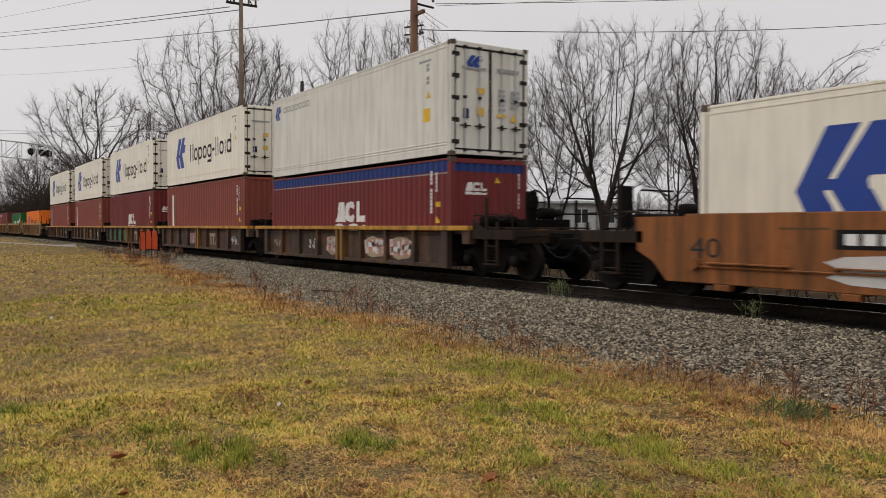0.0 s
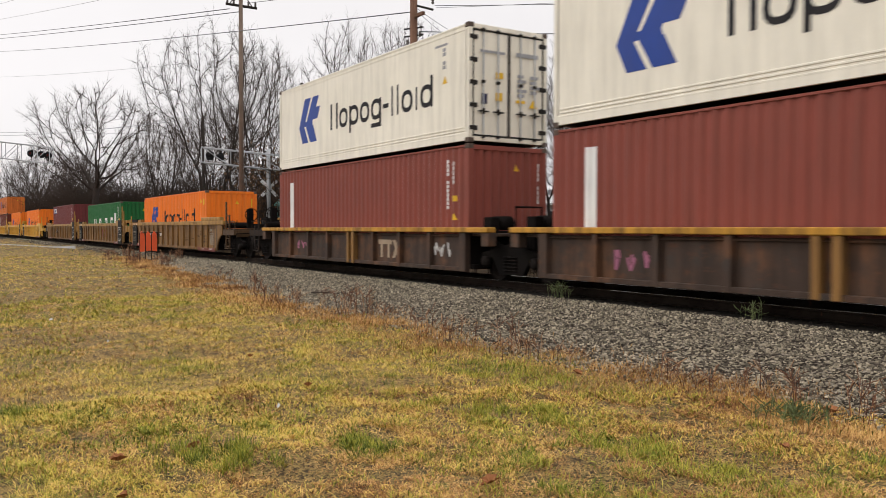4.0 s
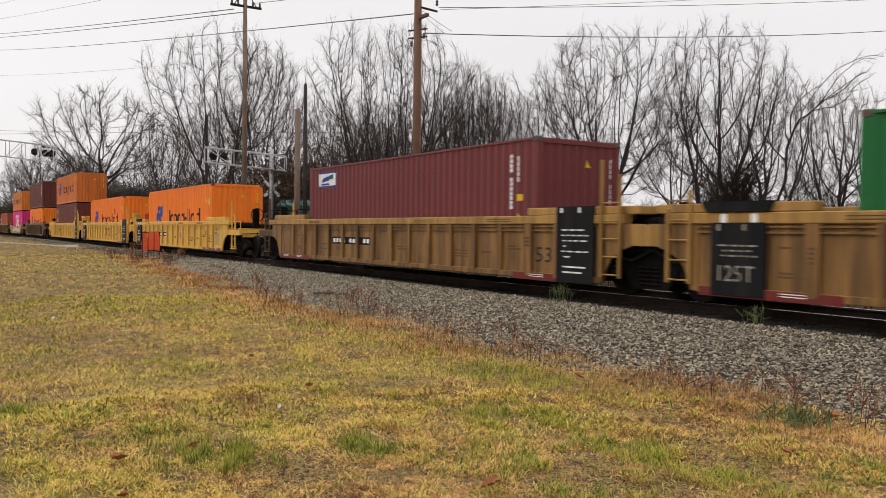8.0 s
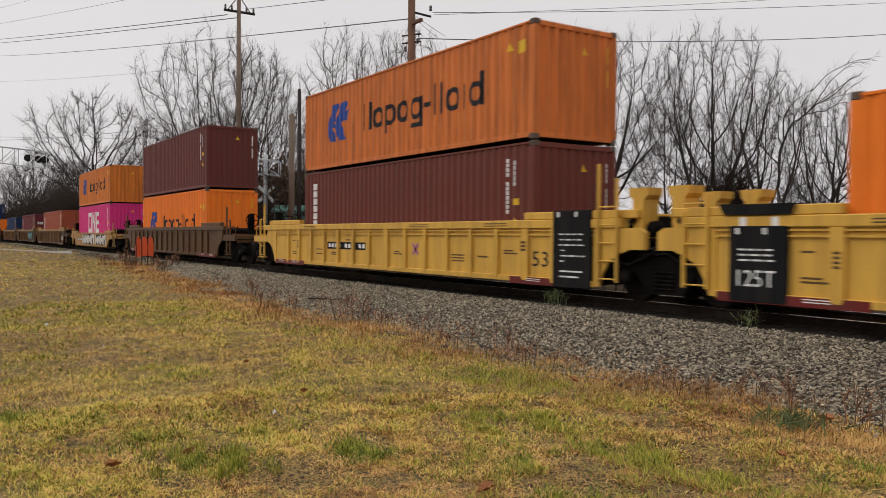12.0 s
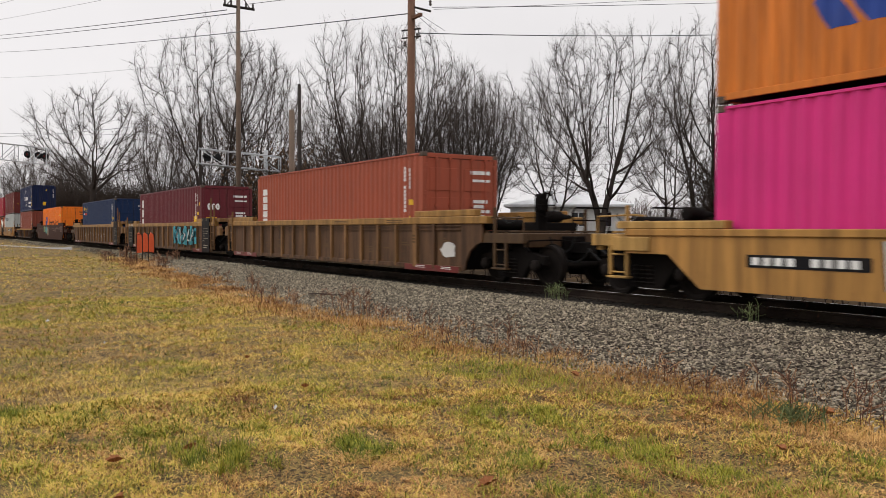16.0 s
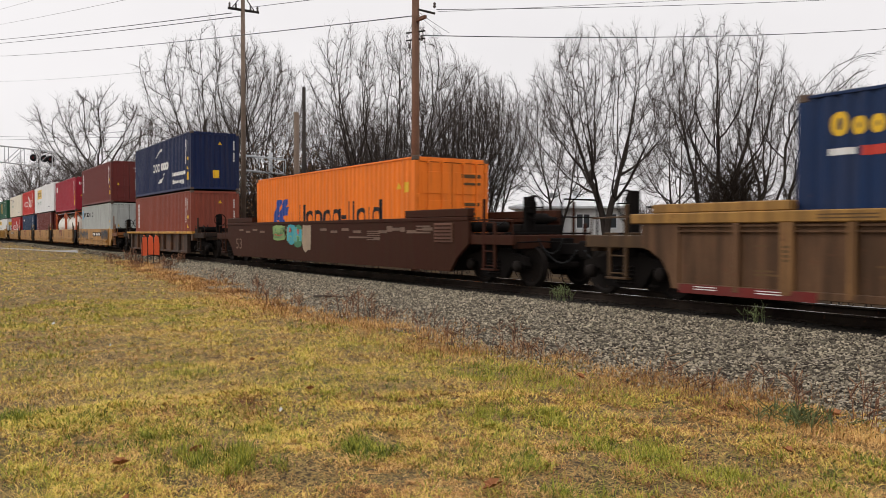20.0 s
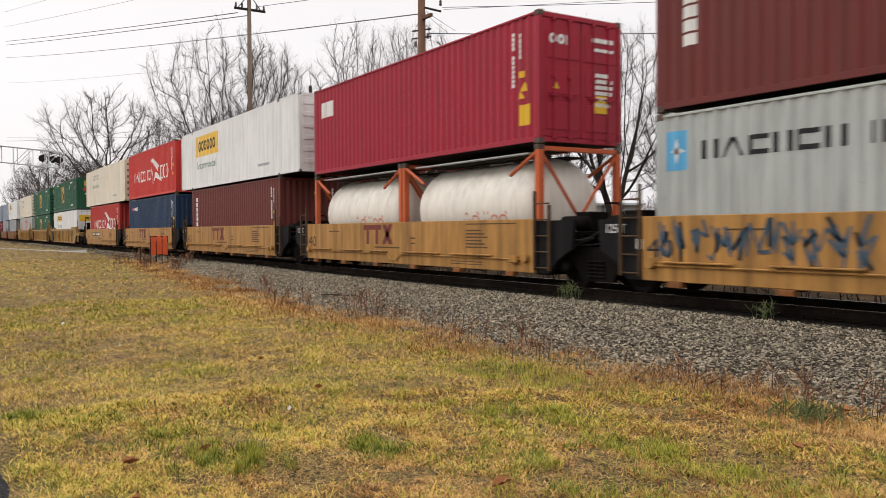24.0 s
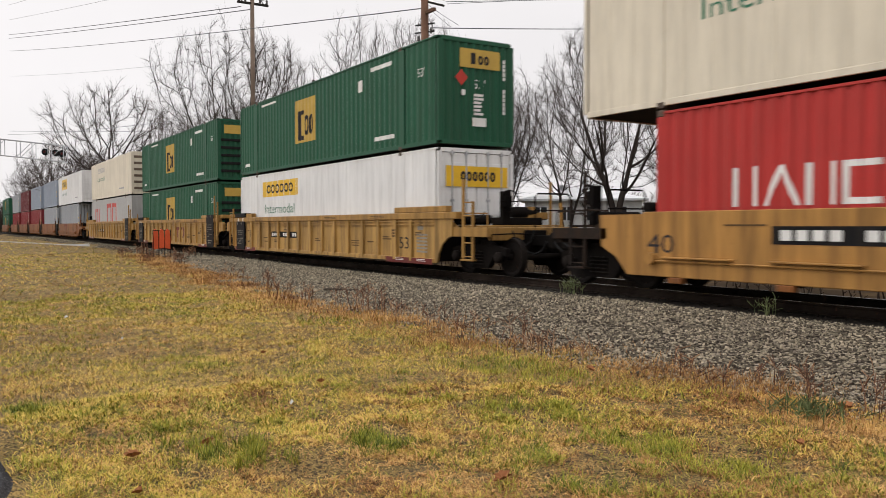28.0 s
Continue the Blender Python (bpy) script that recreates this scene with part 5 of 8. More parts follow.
# five 40-foot panel units
UNIT = (-23.1, -38.4, -53.7, -69.0, -84.3)
for k, u in enumerate(UNIT):
    c = panel_car(u, "dark brown panelled well car with a yellow top sill", k, "open" if k == 0 else "joint", "open" if k == 4 else "joint")
    y = -1.338
    if k == 0:
        for x0, x1, col, sd in ((-0.98, 0.0, "white", 1), (1.7, 2.95, "white", 2), (3.2, 4.4, "white", 3)):
            sprayed(c, y, blob(random.Random(sd), (x0 + x1) / 2, 0.65, x1 - x0, 0.66, 14, 0.12), SPRAY["tan"])
            piece(c, y - 0.003, x0, x1, 0.36, 0.96, "white", "red", sd, 2)
        tag_scrawl(c, y, -2.5, -1.6, 0.5, 0.9, "white", 4)
        tag_scrawl(c, y, -5.6, -4.9, 0.5, 0.8, "tan", 5, 0.015)
    elif k == 1:
        piece(c, y, -1.4, -0.1, 0.34, 1.0, "pink", "white", 7, 3)
        tag_scrawl(c, y, -3.8, -2.7, 0.5, 0.9, "tan", 6, 0.016)
        sprayed(c, y, owner_mark(1.75, 3.0, 0.42, 0.92), SPRAY["tan"], "faded word mark as plain blocks")
        tag_scrawl(c, y, 4.75, 6.0, 0.4, 0.9, "white", 9, 0.03)
    elif k == 2:
        for x0, x1, col, sd in ((-5.9, -4.75, "cyan", 1), (-4.4, -3.2, "cyan", 2), (-2.9, -1.75, "green", 3), (-1.3, -0.2, "green", 4), (-0.0, 0.2, "green", 5)):
            sprayed(c, y, blob(random.Random(sd), (x0 + x1) / 2, 0.66, x1 - x0, 0.76, 16, 0.1), SPRAY[col])
            if x1 - x0 > 0.5:
                piece(c, y - 0.003, x0 + 0.1, x1 - 0.1, 0.36, 0.98, "green" if col == "green" else "cyan", "moss", sd, 2)
        sprayed(c, y, owner_mark(1.75, 3.0, 0.42, 0.92), SPRAY["tan"], "faded word mark as plain blocks")
        tag_scrawl(c, y, 4.9, 5.9, 0.45, 0.85, "tan", 11, 0.02)
    else:
        tag_scrawl(c, y, -4.2, -3.2, 0.45, 0.85, "pink", 20 + k, 0.03)
        sprayed(c, y, owner_mark(1.75, 3.0, 0.42, 0.92), SPRAY["tan"], "faded word mark as plain blocks")
        tag_scrawl(c, y, 4.7, 5.6, 0.45, 0.9, "white", 30 + k, 0.03)
grey_reefer = reefer_box("off-white refrigerated container with a small blue device", (0.66, 0.64, 0.57), "reefer_grey", 4, 0.3)
grey_reefer.mark(stripes_mark(-5.75, -5.2, 2.1, 2.6), BLUE_MARK, "carrier_device", "small blue device")
grey_reefer.mark(blocks("TTTTTTT", -5.0, -2.6, 2.3, 0.22, 0.2), GREY_MARK, "word_mark")
grey_reefer.mark([rect(4.75, 5.1, 0.95, 1.3)], YELLOW_MARK, "warning_label")
grey_reefer.end_mark(stripes_mark(-0.75, -0.25, 2.25, 2.55), BLUE_MARK, "carrier_device", "small blue device")
load(UNIT[0], maroon_line(1, 2.591, True), grey_reefer)
load(UNIT[1], brown_box(2, True), liner_white(5))
load(UNIT[2], maroon_line(3, 2.896), liner_white(6))
load(UNIT[3], brown_box(4, True), liner_white(7))
load(UNIT[4], brown_box(5, True), liner_white(8))

# three dirty yellow ribbed units
ribbed_car(-105.6, YELLOW_OLD, "dirty yellow ribbed well car", 11, "open", "joint", "number", 19.1, sill=SILL_OLD_LIT)
ribbed_car(-124.98, YELLOW_OLD, "dirty yellow ribbed well car", 12, "joint", "joint", "wide", 19.1, sill=SILL_OLD_LIT)
ribbed_car(-143.8, YELLOW_OLD, "dirty yellow ribbed well car", 13, "joint", "open", "number", 19.1, sill=SILL_OLD_LIT)
load(-105.6, liner_orange("a", seed=9, H=2.591))
green = dry_box("green corrugated shipping container with a white word mark", (0.012, 0.12, 0.032), "green", seed=10, H=2.591)
green.mark([rect(-3.6, -3.35, 0.7, 1.5), rect(-2.9, -2.65, 0.7, 1.5)] + ring(-1.45, -0.75, 0.7, 1.52, 0.18) + ring(0.6, 1.4, 0.7, 1.55, 0.18) + ring(2.7, 3.5, 0.7, 1.56, 0.18) + [rect(3.98, 4.45, 0.7, 1.84)], WHITE_MARK, "word_mark")
load(-124.45, green)
gold = brown_box(12, False, (0.15, 0.033, 0.034), "claret", upright=False)
gold.mark([rect(-5.42, -4.1, 2.2, 2.7)], WHITE_MARK, "company_label", "white label with a blue border")
gold.face -= 0.003
gold.mark(ring(-5.42, -4.1, 2.2, 2.7, 0.05) + [[(-5.2, 2.36), (-4.6, 2.42), (-4.35, 2.6), (-5.0, 2.52)], rect(-5.25, -4.6, 2.27, 2.33)], BLUE_MARK)
gold.mark([[(-4.6, 2.45), (-4.25, 2.45), (-4.25, 2.62), (-4.4, 2.62)]], GREEN_MARK)
load(-143.8, gold)

# three clean yellow ribbed units
ribbed_car(-167.2, YELLOW_NEW, "bright yellow ribbed well car", 14, "open", "joint", "number", 19.3)
ribbed_car(-186.5, YELLOW_NEW, "bright yellow ribbed well car", 15, "joint", "joint", "wide", 19.1, True)
ribbed_car(-205.73, YELLOW_NEW, "bright yellow ribbed well car", 16, "joint", "open", "number", 19.1, True)
load(-167.2, liner_orange("b", seed=13))
three = liner_orange("c", seed=14)
three.mark([rect(2.9, 3.3, 1.75, 2.1)], RED_MARK, "touched_up_patch", "red touched-up patch")
three.end_mark([rect(0.15, 0.5, 1.1, 1.75)], RED_MARK, "touched_up_patch", "red touched-up patch")
load(-186.5, three)
load(-205.73, brown_box(15, False, (0.135, 0.032, 0.022), "brown_dark"), liner_orange("d", seed=16, worn=0.5, rgb=(0.62, 0.17, 0.035), H=2.591))

# a single dark ribbed unit
ribbed_car(-229.1, paint("car_brown_rib", (0.10, 0.05, 0.02), 0.6, 0.4), "dark brown ribbed well car", 17, "open", "open", "", 19.3, panel=False, number=False)
load(-229.1, liner_orange("e", seed=17), brown_box(18, False, (0.12, 0.03, 0.025), "brown_red", upright=False))

# a single low orange unit with graffiti
low_car(-250.8, "orange-yellow low well car covered in white graffiti")
pink = dry_box("magenta corrugated shipping container with a white word mark", (0.60, 0.032, 0.19), "magenta", seed=19, dirt=0.2, rust=0.04)
pink.mark([q for a0, a1 in ((-2.15, -0.75),) for q in ring(a0, a1, 0.86, 2.36, 0.3)] + [rect(-0.55, -0.2, 0.86, 2.38), rect(0.4, 0.75, 0.86, 2.38), [(-0.55, 2.38), (-0.2, 2.38), (0.75, 0.86), (0.4, 0.86)]]
          + [rect(0.95, 1.25, 0.86, 2.36), rect(1.25, 2.05, 0.86, 1.16), rect(1.25, 2.0, 2.06, 2.36), rect(1.25, 1.95, 1.46, 1.74)], WHITE_MARK, "word_mark", "white word mark of plain bars")
load(-250.8, pink, liner_orange("f", seed=20, worn=0.5, rgb=(0.64, 0.19, 0.03), H=2.591))

# three rusty ribbed units
c = ribbed_car(-272.3, RUSTY, "rust-brown ribbed well car", 21, "open", "joint", "", 19.55, sill=SILL_RUST_LIT, panel=False, number=False)
sprayed(c, -1.405, blob(random.Random(3), 7.6, 0.75, 0.7, 0.4), SPRAY["white"], "faded pale graffiti")
c = ribbed_car(-291.9, RUSTY, "rust-brown ribbed well car with teal graffiti", 22, "joint", "joint", "", 19.55, sill=SILL_RUST_LIT)
piece(c, -1.482, 2.3, 6.15, 0.34, 1.52, "teal", "black", 8, 4, 1.35)
tag_scrawl(c, -1.494, 2.5, 6.0, 0.4, 1.4, "black", 43, 0.022, 5)
tag_scrawl(c, -1.496, 2.6, 5.9, 0.5, 1.3, "white", 41, 0.025, 5)
c = ribbed_car(-311.4, RUSTY, "rust-brown ribbed well car with pale scrawls", 23, "joint", "open", "", 19.55, sill=SILL_RUST_LIT)
for k in range(8):
    tag_scrawl(c, -1.405, -3.9 + k * 1.02, -3.15 + k * 1.02, 0.5, 1.05, "white", 50 + k, 0.016, 1)
tri = dry_box("red-orange corrugated shipping container", (0.32, 0.075, 0.04), "red_orange", end="doors", seed=24)
tri.mark(column(-5.58, -5.15, 0.7, 2.35, 6), WHITE_MARK, "upright_lettering")
load(-272.3, tri)
wine = dry_box("dark maroon corrugated shipping container", (0.12, 0.019, 0.026), "wine", end="doors", seed=25)
wine.mark(column(-5.6, -5.3, 0.9, 2.5, 3), WHITE_MARK, "upright_lettering")
wine.mark([rect(4.85, 5.3, 1.2, 1.46), triangle(5.08, 1.58, 0.12), rect(5.57, 5.77, 1.95, 2.1)], YELLOW_MARK, "warning_label")
wine.end_mark(blocks("ooo", -0.95, -0.35, 1.75, 0.4, 0.2), WHITE_MARK, "word_mark")
wine.end_mark([rect(-1.0, -0.5, 1.15, 1.4)], YELLOW_MARK, "warning_label")
load(-291.9, wine)
sea = dry_box("navy corrugated shipping container with a small yellow word mark", (0.008, 0.024, 0.075), "navy_blue", end="doors", seed=26)
sea.mark(blocks("Tooog", -5.6, -4.2, 2.22, 0.36, 0.25), YELLOW_MARK, "word_mark")
sea.mark([rect(-5.6, -5.2, 1.95, 2.05)], WHITE_MARK)
sea.mark([rect(-5.1, -4.3, 1.92, 2.06)], RED_MARK)
load(-311.4, sea)

# a single maroon flat-sided unit
deep_car(-334.95, "dark maroon flat-sided well car with green graffiti")
load(-334.95, liner_orange("g", "doors", 27))

# a single panelled unit
panel_car(-356.5, "dark brown panelled well car with a yellow top sill", 28, "open", "open")
red_low = brown_box(28, False, (0.22, 0.055, 0.035), "brick_red")
cma = dry_box("navy corrugated shipping container with a white word mark", (0.007, 0.016, 0.062), "deep_navy", seed=29)
cma.mark(blocks("TTT TTT", -1.7, 1.7, 1.25, 0.46, 0.26) + blocks("ooooooooo", 2.5, 5.0, 0.8, 0.3, 0.3) + blocks("dooo oogg", 2.5, 4.9, 0.42, 0.24, 0.3)
         + [[(-1.1, 2.0), (-0.9, 2.05), (0.35, 2.5), (-0.2, 2.4)], [(-0.2, 2.4), (0.35, 2.5), (0.42, 2.38), (0.1, 2.3)], [(-0.5, 0.6), (0.3, 0.62), (0.6, 0.85), (-0.1, 0.8)], [(0.3, 0.62), (0.95, 1.15), (0.85, 1.15), (0.35, 0.75)]], WHITE_MARK, "word_mark")
cma.mark([rect(5.3, 5.7, 0.5, 0.9)], YELLOW_MARK, "warning_label")
cma.end_mark([rect(-0.12, 0.2, 0.6, 1.0)], YELLOW_MARK, "warning_label")
load(-356.5, red_low, cma)

# five flat-sided orange units
ORANGE_UNITS = (-376.4, -391.95, -407.45, -422.9, -438.45)
for k, u in enumerate(ORANGE_UNITS):
    c = smooth_car(u, "orange flat-sided well car" + (" with dark graffiti" if k == 0 else ""), 31 + k, "open" if k == 0 else "joint", "open" if k == 4 else "joint",
                   mark={0: "number", 4: "number_rear"}.get(k, "wide"))
    if k == 0:
        for x0, x1, sd in ((-5.9, -1.8, 61), (3.8, 6.1, 62)):
            tag_scrawl(c, -1.468, x0, x1, 0.62, 1.42, "blue", sd, 0.02, 11)
            tag_scrawl(c, -1.471, x0, x1, 0.62, 1.42, "blue", sd + 5, 0.03, 10)
mae_low = dry_box("pale grey corrugated shipping container with a blue label", (0.40, 0.42, 0.40), "silver_grey", end="doors", seed=32, dirt=0.4, rust=0.15, print_mat=GREY_MARK)
mae_low.mark([rect(-5.86, -5.38, 1.86, 2.56)], SKY_MARK, "company_label", "pale blue label")
mae_low.mark(blocks("NVBNBN lNB", -5.1, -1.1, 2.02, 0.32, 0.25), BLACK_MARK, "word_mark")
mae_low.face -= 0.003
mae_low.mark([[(-5.78, 2.2), (-5.62, 2.14), (-5.46, 2.2), (-5.62, 2.27)], [(-5.68, 2.2), (-5.62, 1.96), (-5.56, 2.2), (-5.62, 2.44)]], WHITE_MARK, "star")
mae_top = brown_box(33, False, (0.135, 0.028, 0.025), "ox_red", end="doors")
mae_top.mark([rect(5.45, 5.75, 0.55, 0.85)], YELLOW_MARK, "warning_label")
load(ORANGE_UNITS[0], mae_low, mae_top)
cai = dry_box("crimson corrugated shipping container", (0.33, 0.02, 0.04), "crimson", end="doors", seed=34)
cai.mark([rect(-5.55, -5.2, 1.9, 2.4), rect(-5.1, -4.6, 1.9, 2.4)], WHITE_MARK, "word_mark")
cai.mark([rect(5.38, 5.76, 0.44, 0.9), triangle(5.55, 1.2, 0.13)], YELLOW_MARK, "warning_label")
cai.end_mark(blocks("TTl", -0.95, -0.4, 2.2, 0.22, 0.3), WHITE_MARK, "word_mark")
cai.end_mark([rect(0.35, 0.75, 0.75, 1.15)], YELLOW_MARK, "warning_label")
MOVERS.append((cai.root, ORANGE_UNITS[1], BASE + 2.71))
for dx in (-3.06, 3.06):
    MOVERS.append((tank_frame(None), ORANGE_UNITS[1] + dx, BASE + 0.1))
load(ORANGE_UNITS[2], brown_box(35, False, (0.14, 0.035, 0.03), "brown_plum"), haul_white(False, 36))
ham_blue = dry_box("blue corrugated shipping container", (0.018, 0.042, 0.092), "mid_blue", seed=37)
ham_blue.mark(blocks("oooooo", -5.0, -3.5, 2.18, 0.3, 0.25), WHITE_MARK, "word_mark")
ham_blue.mark([rect(-5.5, -5.06, 2.2, 2.42)], RED_MARK)


def bird_mark(b, dz=0.0):
    b.mark(blocks("NVNBTNT", -4.5, 0.2, 1.02 + dz, 0.64, 0.15) + blocks("BTT", 2.6, 4.45, 0.95 + dz, 0.78, 0.13)
           + [[(0.3, 2.2 + dz), (0.8, 2.26 + dz), (2.3, 1.75 + dz), (1.9, 1.45 + dz)], [(0.75, 0.75 + dz), (1.4, 1.1 + dz), (1.75, 1.4 + dz), (1.3, 1.4 + dz)],
              [(1.4, 1.1 + dz), (2.9, 0.8 + dz), (2.7, 0.95 + dz), (1.75, 1.4 + dz)], [(0.22, 2.15 + dz), (0.3, 2.2 + dz), (0.75, 0.9 + dz), (0.7, 0.7 + dz)]], WHITE_MARK, "word_mark", "white word mark and bird device of plain shapes")


ham = dry_box("red corrugated shipping container with a white device", (0.50, 0.04, 0.033), "signal_red", seed=38, dirt=0.25, rust=0.06)
bird_mark(ham)
load(ORANGE_UNITS[3], ham_blue, ham)
ham2 = dry_box("red corrugated shipping container with a white device", (0.42, 0.038, 0.033), "worn_red", seed=39)
bird_mark(ham2, 0.1)
load(ORANGE_UNITS[4], ham2, haul_white(True, 40))

# three yellow ribbed units with long boxes
for k, u in enumerate((-460.2, -479.7, -499.2)):
    ribbed_car(u, YELLOW_MID, "faded yellow ribbed well car", 41 + k, "open" if k == 0 else "joint", "open" if k == 2 else "joint", "number" if k != 1 else "wide", 19.5, sill=SILL_OLD_LIT)
load(-460.2, haul_white(False, 41, end="doors"), green_long(42))
load(-479.7, green_long(43, "ribs"), green_long(44, "ribs"))
grey_low = long_box("grey 53-foot domestic container with red graffiti", (0.38, 0.38, 0.37), "haul_grey", seed=45)
grey_low.mark(ring(-6.5, -5.2, 1.0, 2.2, 0.25) + [rect(-4.8, -4.5, 0.8, 2.2)] + ring(-1.2, 0.6, 0.8, 2.5, 0.3) + ring(0.9, 2.6, 0.8, 2.5, 0.3), RED_MARK, "graffiti", "red sprayed graffiti")
load(-499.2, grey_low, haul_white(True, 46))

# the far tail
TAIL = (-520.6, -536.1, -551.6, -567.1, -582.6, -604.3)
for k, u in enumerate(TAIL):
    smooth_car(u, "orange flat-sided well car", 51 + k, "open" if k in (0, 5) else "joint", "open" if k in (4, 5) else "joint", ORANGE_OLD)
load(TAIL[0], dry_box("grey corrugated shipping container", (0.33, 0.35, 0.37), "slate_grey", seed=52), haul_white(False, 53))
load(TAIL[1], dry_box("grey corrugated shipping container", (0.33, 0.35, 0.37), "slate_grey", seed=54), dry_box("grey-blue corrugated shipping container", (0.27, 0.31, 0.37), "blue_grey", seed=55))
load(TAIL[2], dry_box("maroon corrugated shipping container", (0.22, 0.03, 0.035), "tail_maroon", seed=56), dry_box("grey-blue corrugated shipping container", (0.27, 0.31, 0.37), "blue_grey", seed=57))
load(TAIL[3], dry_box("maroon corrugated shipping container", (0.22, 0.03, 0.035), "tail_maroon", seed=58), dry_box("dark maroon corrugated shipping container", (0.13, 0.025, 0.03), "tail_wine", seed=59))
load(TAIL[4], dry_box("maroon corrugated shipping container", (0.22, 0.03, 0.035), "tail_maroon", seed=60), dry_box("grey corrugated shipping container", (0.33, 0.35, 0.37), "slate_grey", seed=61))
load(TAIL[5], green_long(62), green_long(63))

# ---- ground, ballast, track ----
GRASS_Z = -0.40


def toe(x):
    """Where the ballast meets the grass."""
    base = 6.75 + np.maximum(0.0, -np.asarray(x) - 18) * 0.11
    return np.minimum(10.2, base) + 0.18 * np.sin(np.multiply(x, 0.9)) + 0.12 * np.sin(np.multiply(x, 2.3) + 1) + 0.07 * np.sin(np.multiply(x, 5.7) + 2)


def swell(x, y):
    """The lawn's uneven lie: long swells, hummocks and hollows."""
    return (0.035 * np.sin(0.9 * x + 0.5 * y + 1) * np.sin(0.35 * x - 0.8 * y) + 0.022 * np.sin(2.3 * x - 1.9 * y + 0.7 * np.sin(1.3 * y)) * np.sin(1.1 * x + 2.7 * y + 2)
            + 0.011 * np.sin(5.1 * x + 3.3 * y + np.sin(2.2 * x)) * np.sin(4.3 * y - 2.9 * x))


def height(x, y):
    """The ground: uneven lawn, ballast shoulder, track bed, ditch and the land beyond."""
    x, y = np.asarray(x, dtype=float), np.asarray(y, dtype=float)
    t = toe(x)
    lawn_z = GRASS_Z + swell(x, y) * np.clip((t - y) / 1.2, 0, 1) * np.clip((60 + x) / 30, 0.2, 1)
    # muddy hollows along the paved edge
    lawn_z = lawn_z - 0.09 * np.exp(-((x + 11.6) / 1.3) ** 2 - ((y - 0.75) / 0.3) ** 2) - 0.12 * np.exp(-((x + 20.5) / 2.2) ** 2 - ((y - 1.6) / 0.5) ** 2) - 0.05 * np.exp(-((x + 6.4) / 0.5) ** 2 - ((y - 2.35) / 0.25) ** 2)
    f = np.clip((y - t) / (10.8 - t), 0, 1)
    bank = GRASS_Z + 0.2 * (f * f * (3 - 2 * f))
    far = np.where(y < 18, -0.2 - 0.35 * (y - 14.4) / 3.6, -0.55 + np.minimum(0.5, (y - 18) * 0.03))
    z = np.where(y < t, lawn_z, np.where(y < 10.8, bank, np.where(y < 14.4, -0.2, far)))
    return float(z) if z.ndim == 0 else z


def spaced(*bands):
    out = []
    for a, b, n in bands:
        out += [a + (b - a) * i / n for i in range(n)]
    return out + [bands[-1][1]]


def grid(xs, ys, f):
    vs = [(x, y, float(z)) for x in xs for y, z in zip(ys, f(np.full(len(ys), x), np.array(ys)))]
    m = len(ys)
    return Geo().put(vs, [(i * m + j, i * m + m + j, i * m + m + j + 1, i * m + j + 1) for i in range(len(xs) - 1) for j in range(m - 1)])


# near-black specks carry both bare soil and painted shade between the blades
TURF = shade("turf", (0.15, 0.10, 0.036), 0.97, 0, 0.4, 75, 0.9, 0, patch=(((0.30, 0.20, 0.065), 9.0, 0.42, 0.58), ((0.14, 0.105, 0.028), 1.3, 0.5, 0.66), ((0.05, 0.03, 0.014), 5.0, 0.56, 0.7), ((0.30, 0.20, 0.075), 38.0, 0.5, 0.62), ((0.02, 0.013, 0.008), 60.0, 0.48, 0.6), ((0.03, 0.02, 0.011), 14.0, 0.54, 0.66)), scale=0.25)
GRAVEL = bpy.data.materials.new("ballast_bed")
GRAVEL.use_nodes = True
gn, gl = GRAVEL.node_tree.nodes, GRAVEL.node_tree.links
g_tc, g_cell, g_edge, g_hsv, g_ramp, g_bump = (gn.new("ShaderNode" + k) for k in ("TexCoord", "TexVoronoi", "TexVoronoi", "SeparateColor", "ValToRGB", "Bump"))
g_edge.feature = "DISTANCE_TO_EDGE"
for g_v in (g_cell, g_edge):
    g_v.inputs["Scale"].default_value = 17.0
    gl.new(g_tc.outputs["Object"], g_v.inputs["Vector"])
gl.new(g_cell.outputs["Color"], g_hsv.inputs[0])
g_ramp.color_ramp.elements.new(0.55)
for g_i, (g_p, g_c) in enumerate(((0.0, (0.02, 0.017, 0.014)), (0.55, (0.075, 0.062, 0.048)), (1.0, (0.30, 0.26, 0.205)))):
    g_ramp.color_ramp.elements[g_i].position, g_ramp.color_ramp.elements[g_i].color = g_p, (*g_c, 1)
gl.new(g_hsv.outputs[0], g_ramp.inputs["Fac"])
# shade in the gaps between stones is put into the colour
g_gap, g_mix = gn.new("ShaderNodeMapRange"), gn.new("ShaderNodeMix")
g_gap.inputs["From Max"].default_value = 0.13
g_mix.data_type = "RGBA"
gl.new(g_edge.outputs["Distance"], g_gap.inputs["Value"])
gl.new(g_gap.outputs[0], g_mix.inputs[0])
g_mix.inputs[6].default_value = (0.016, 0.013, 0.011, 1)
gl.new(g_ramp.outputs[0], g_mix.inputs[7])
gl.new(g_mix.outputs[2], gn["Principled BSDF"].inputs["Base Color"])
gl.new(g_gap.outputs[0], g_bump.inputs["Height"])
g_bump.inputs["Strength"].default_value, g_bump.inputs["Distance"].default_value = 0.6, 0.02
gl.new(g_bump.outputs[0], gn["Principled BSDF"].inputs["Normal"])
gn["Principled BSDF"].inputs["Roughness"].default_value = 0.95
gn["Principled BSDF"].inputs["Specular IOR Level"].default_value = 0.0
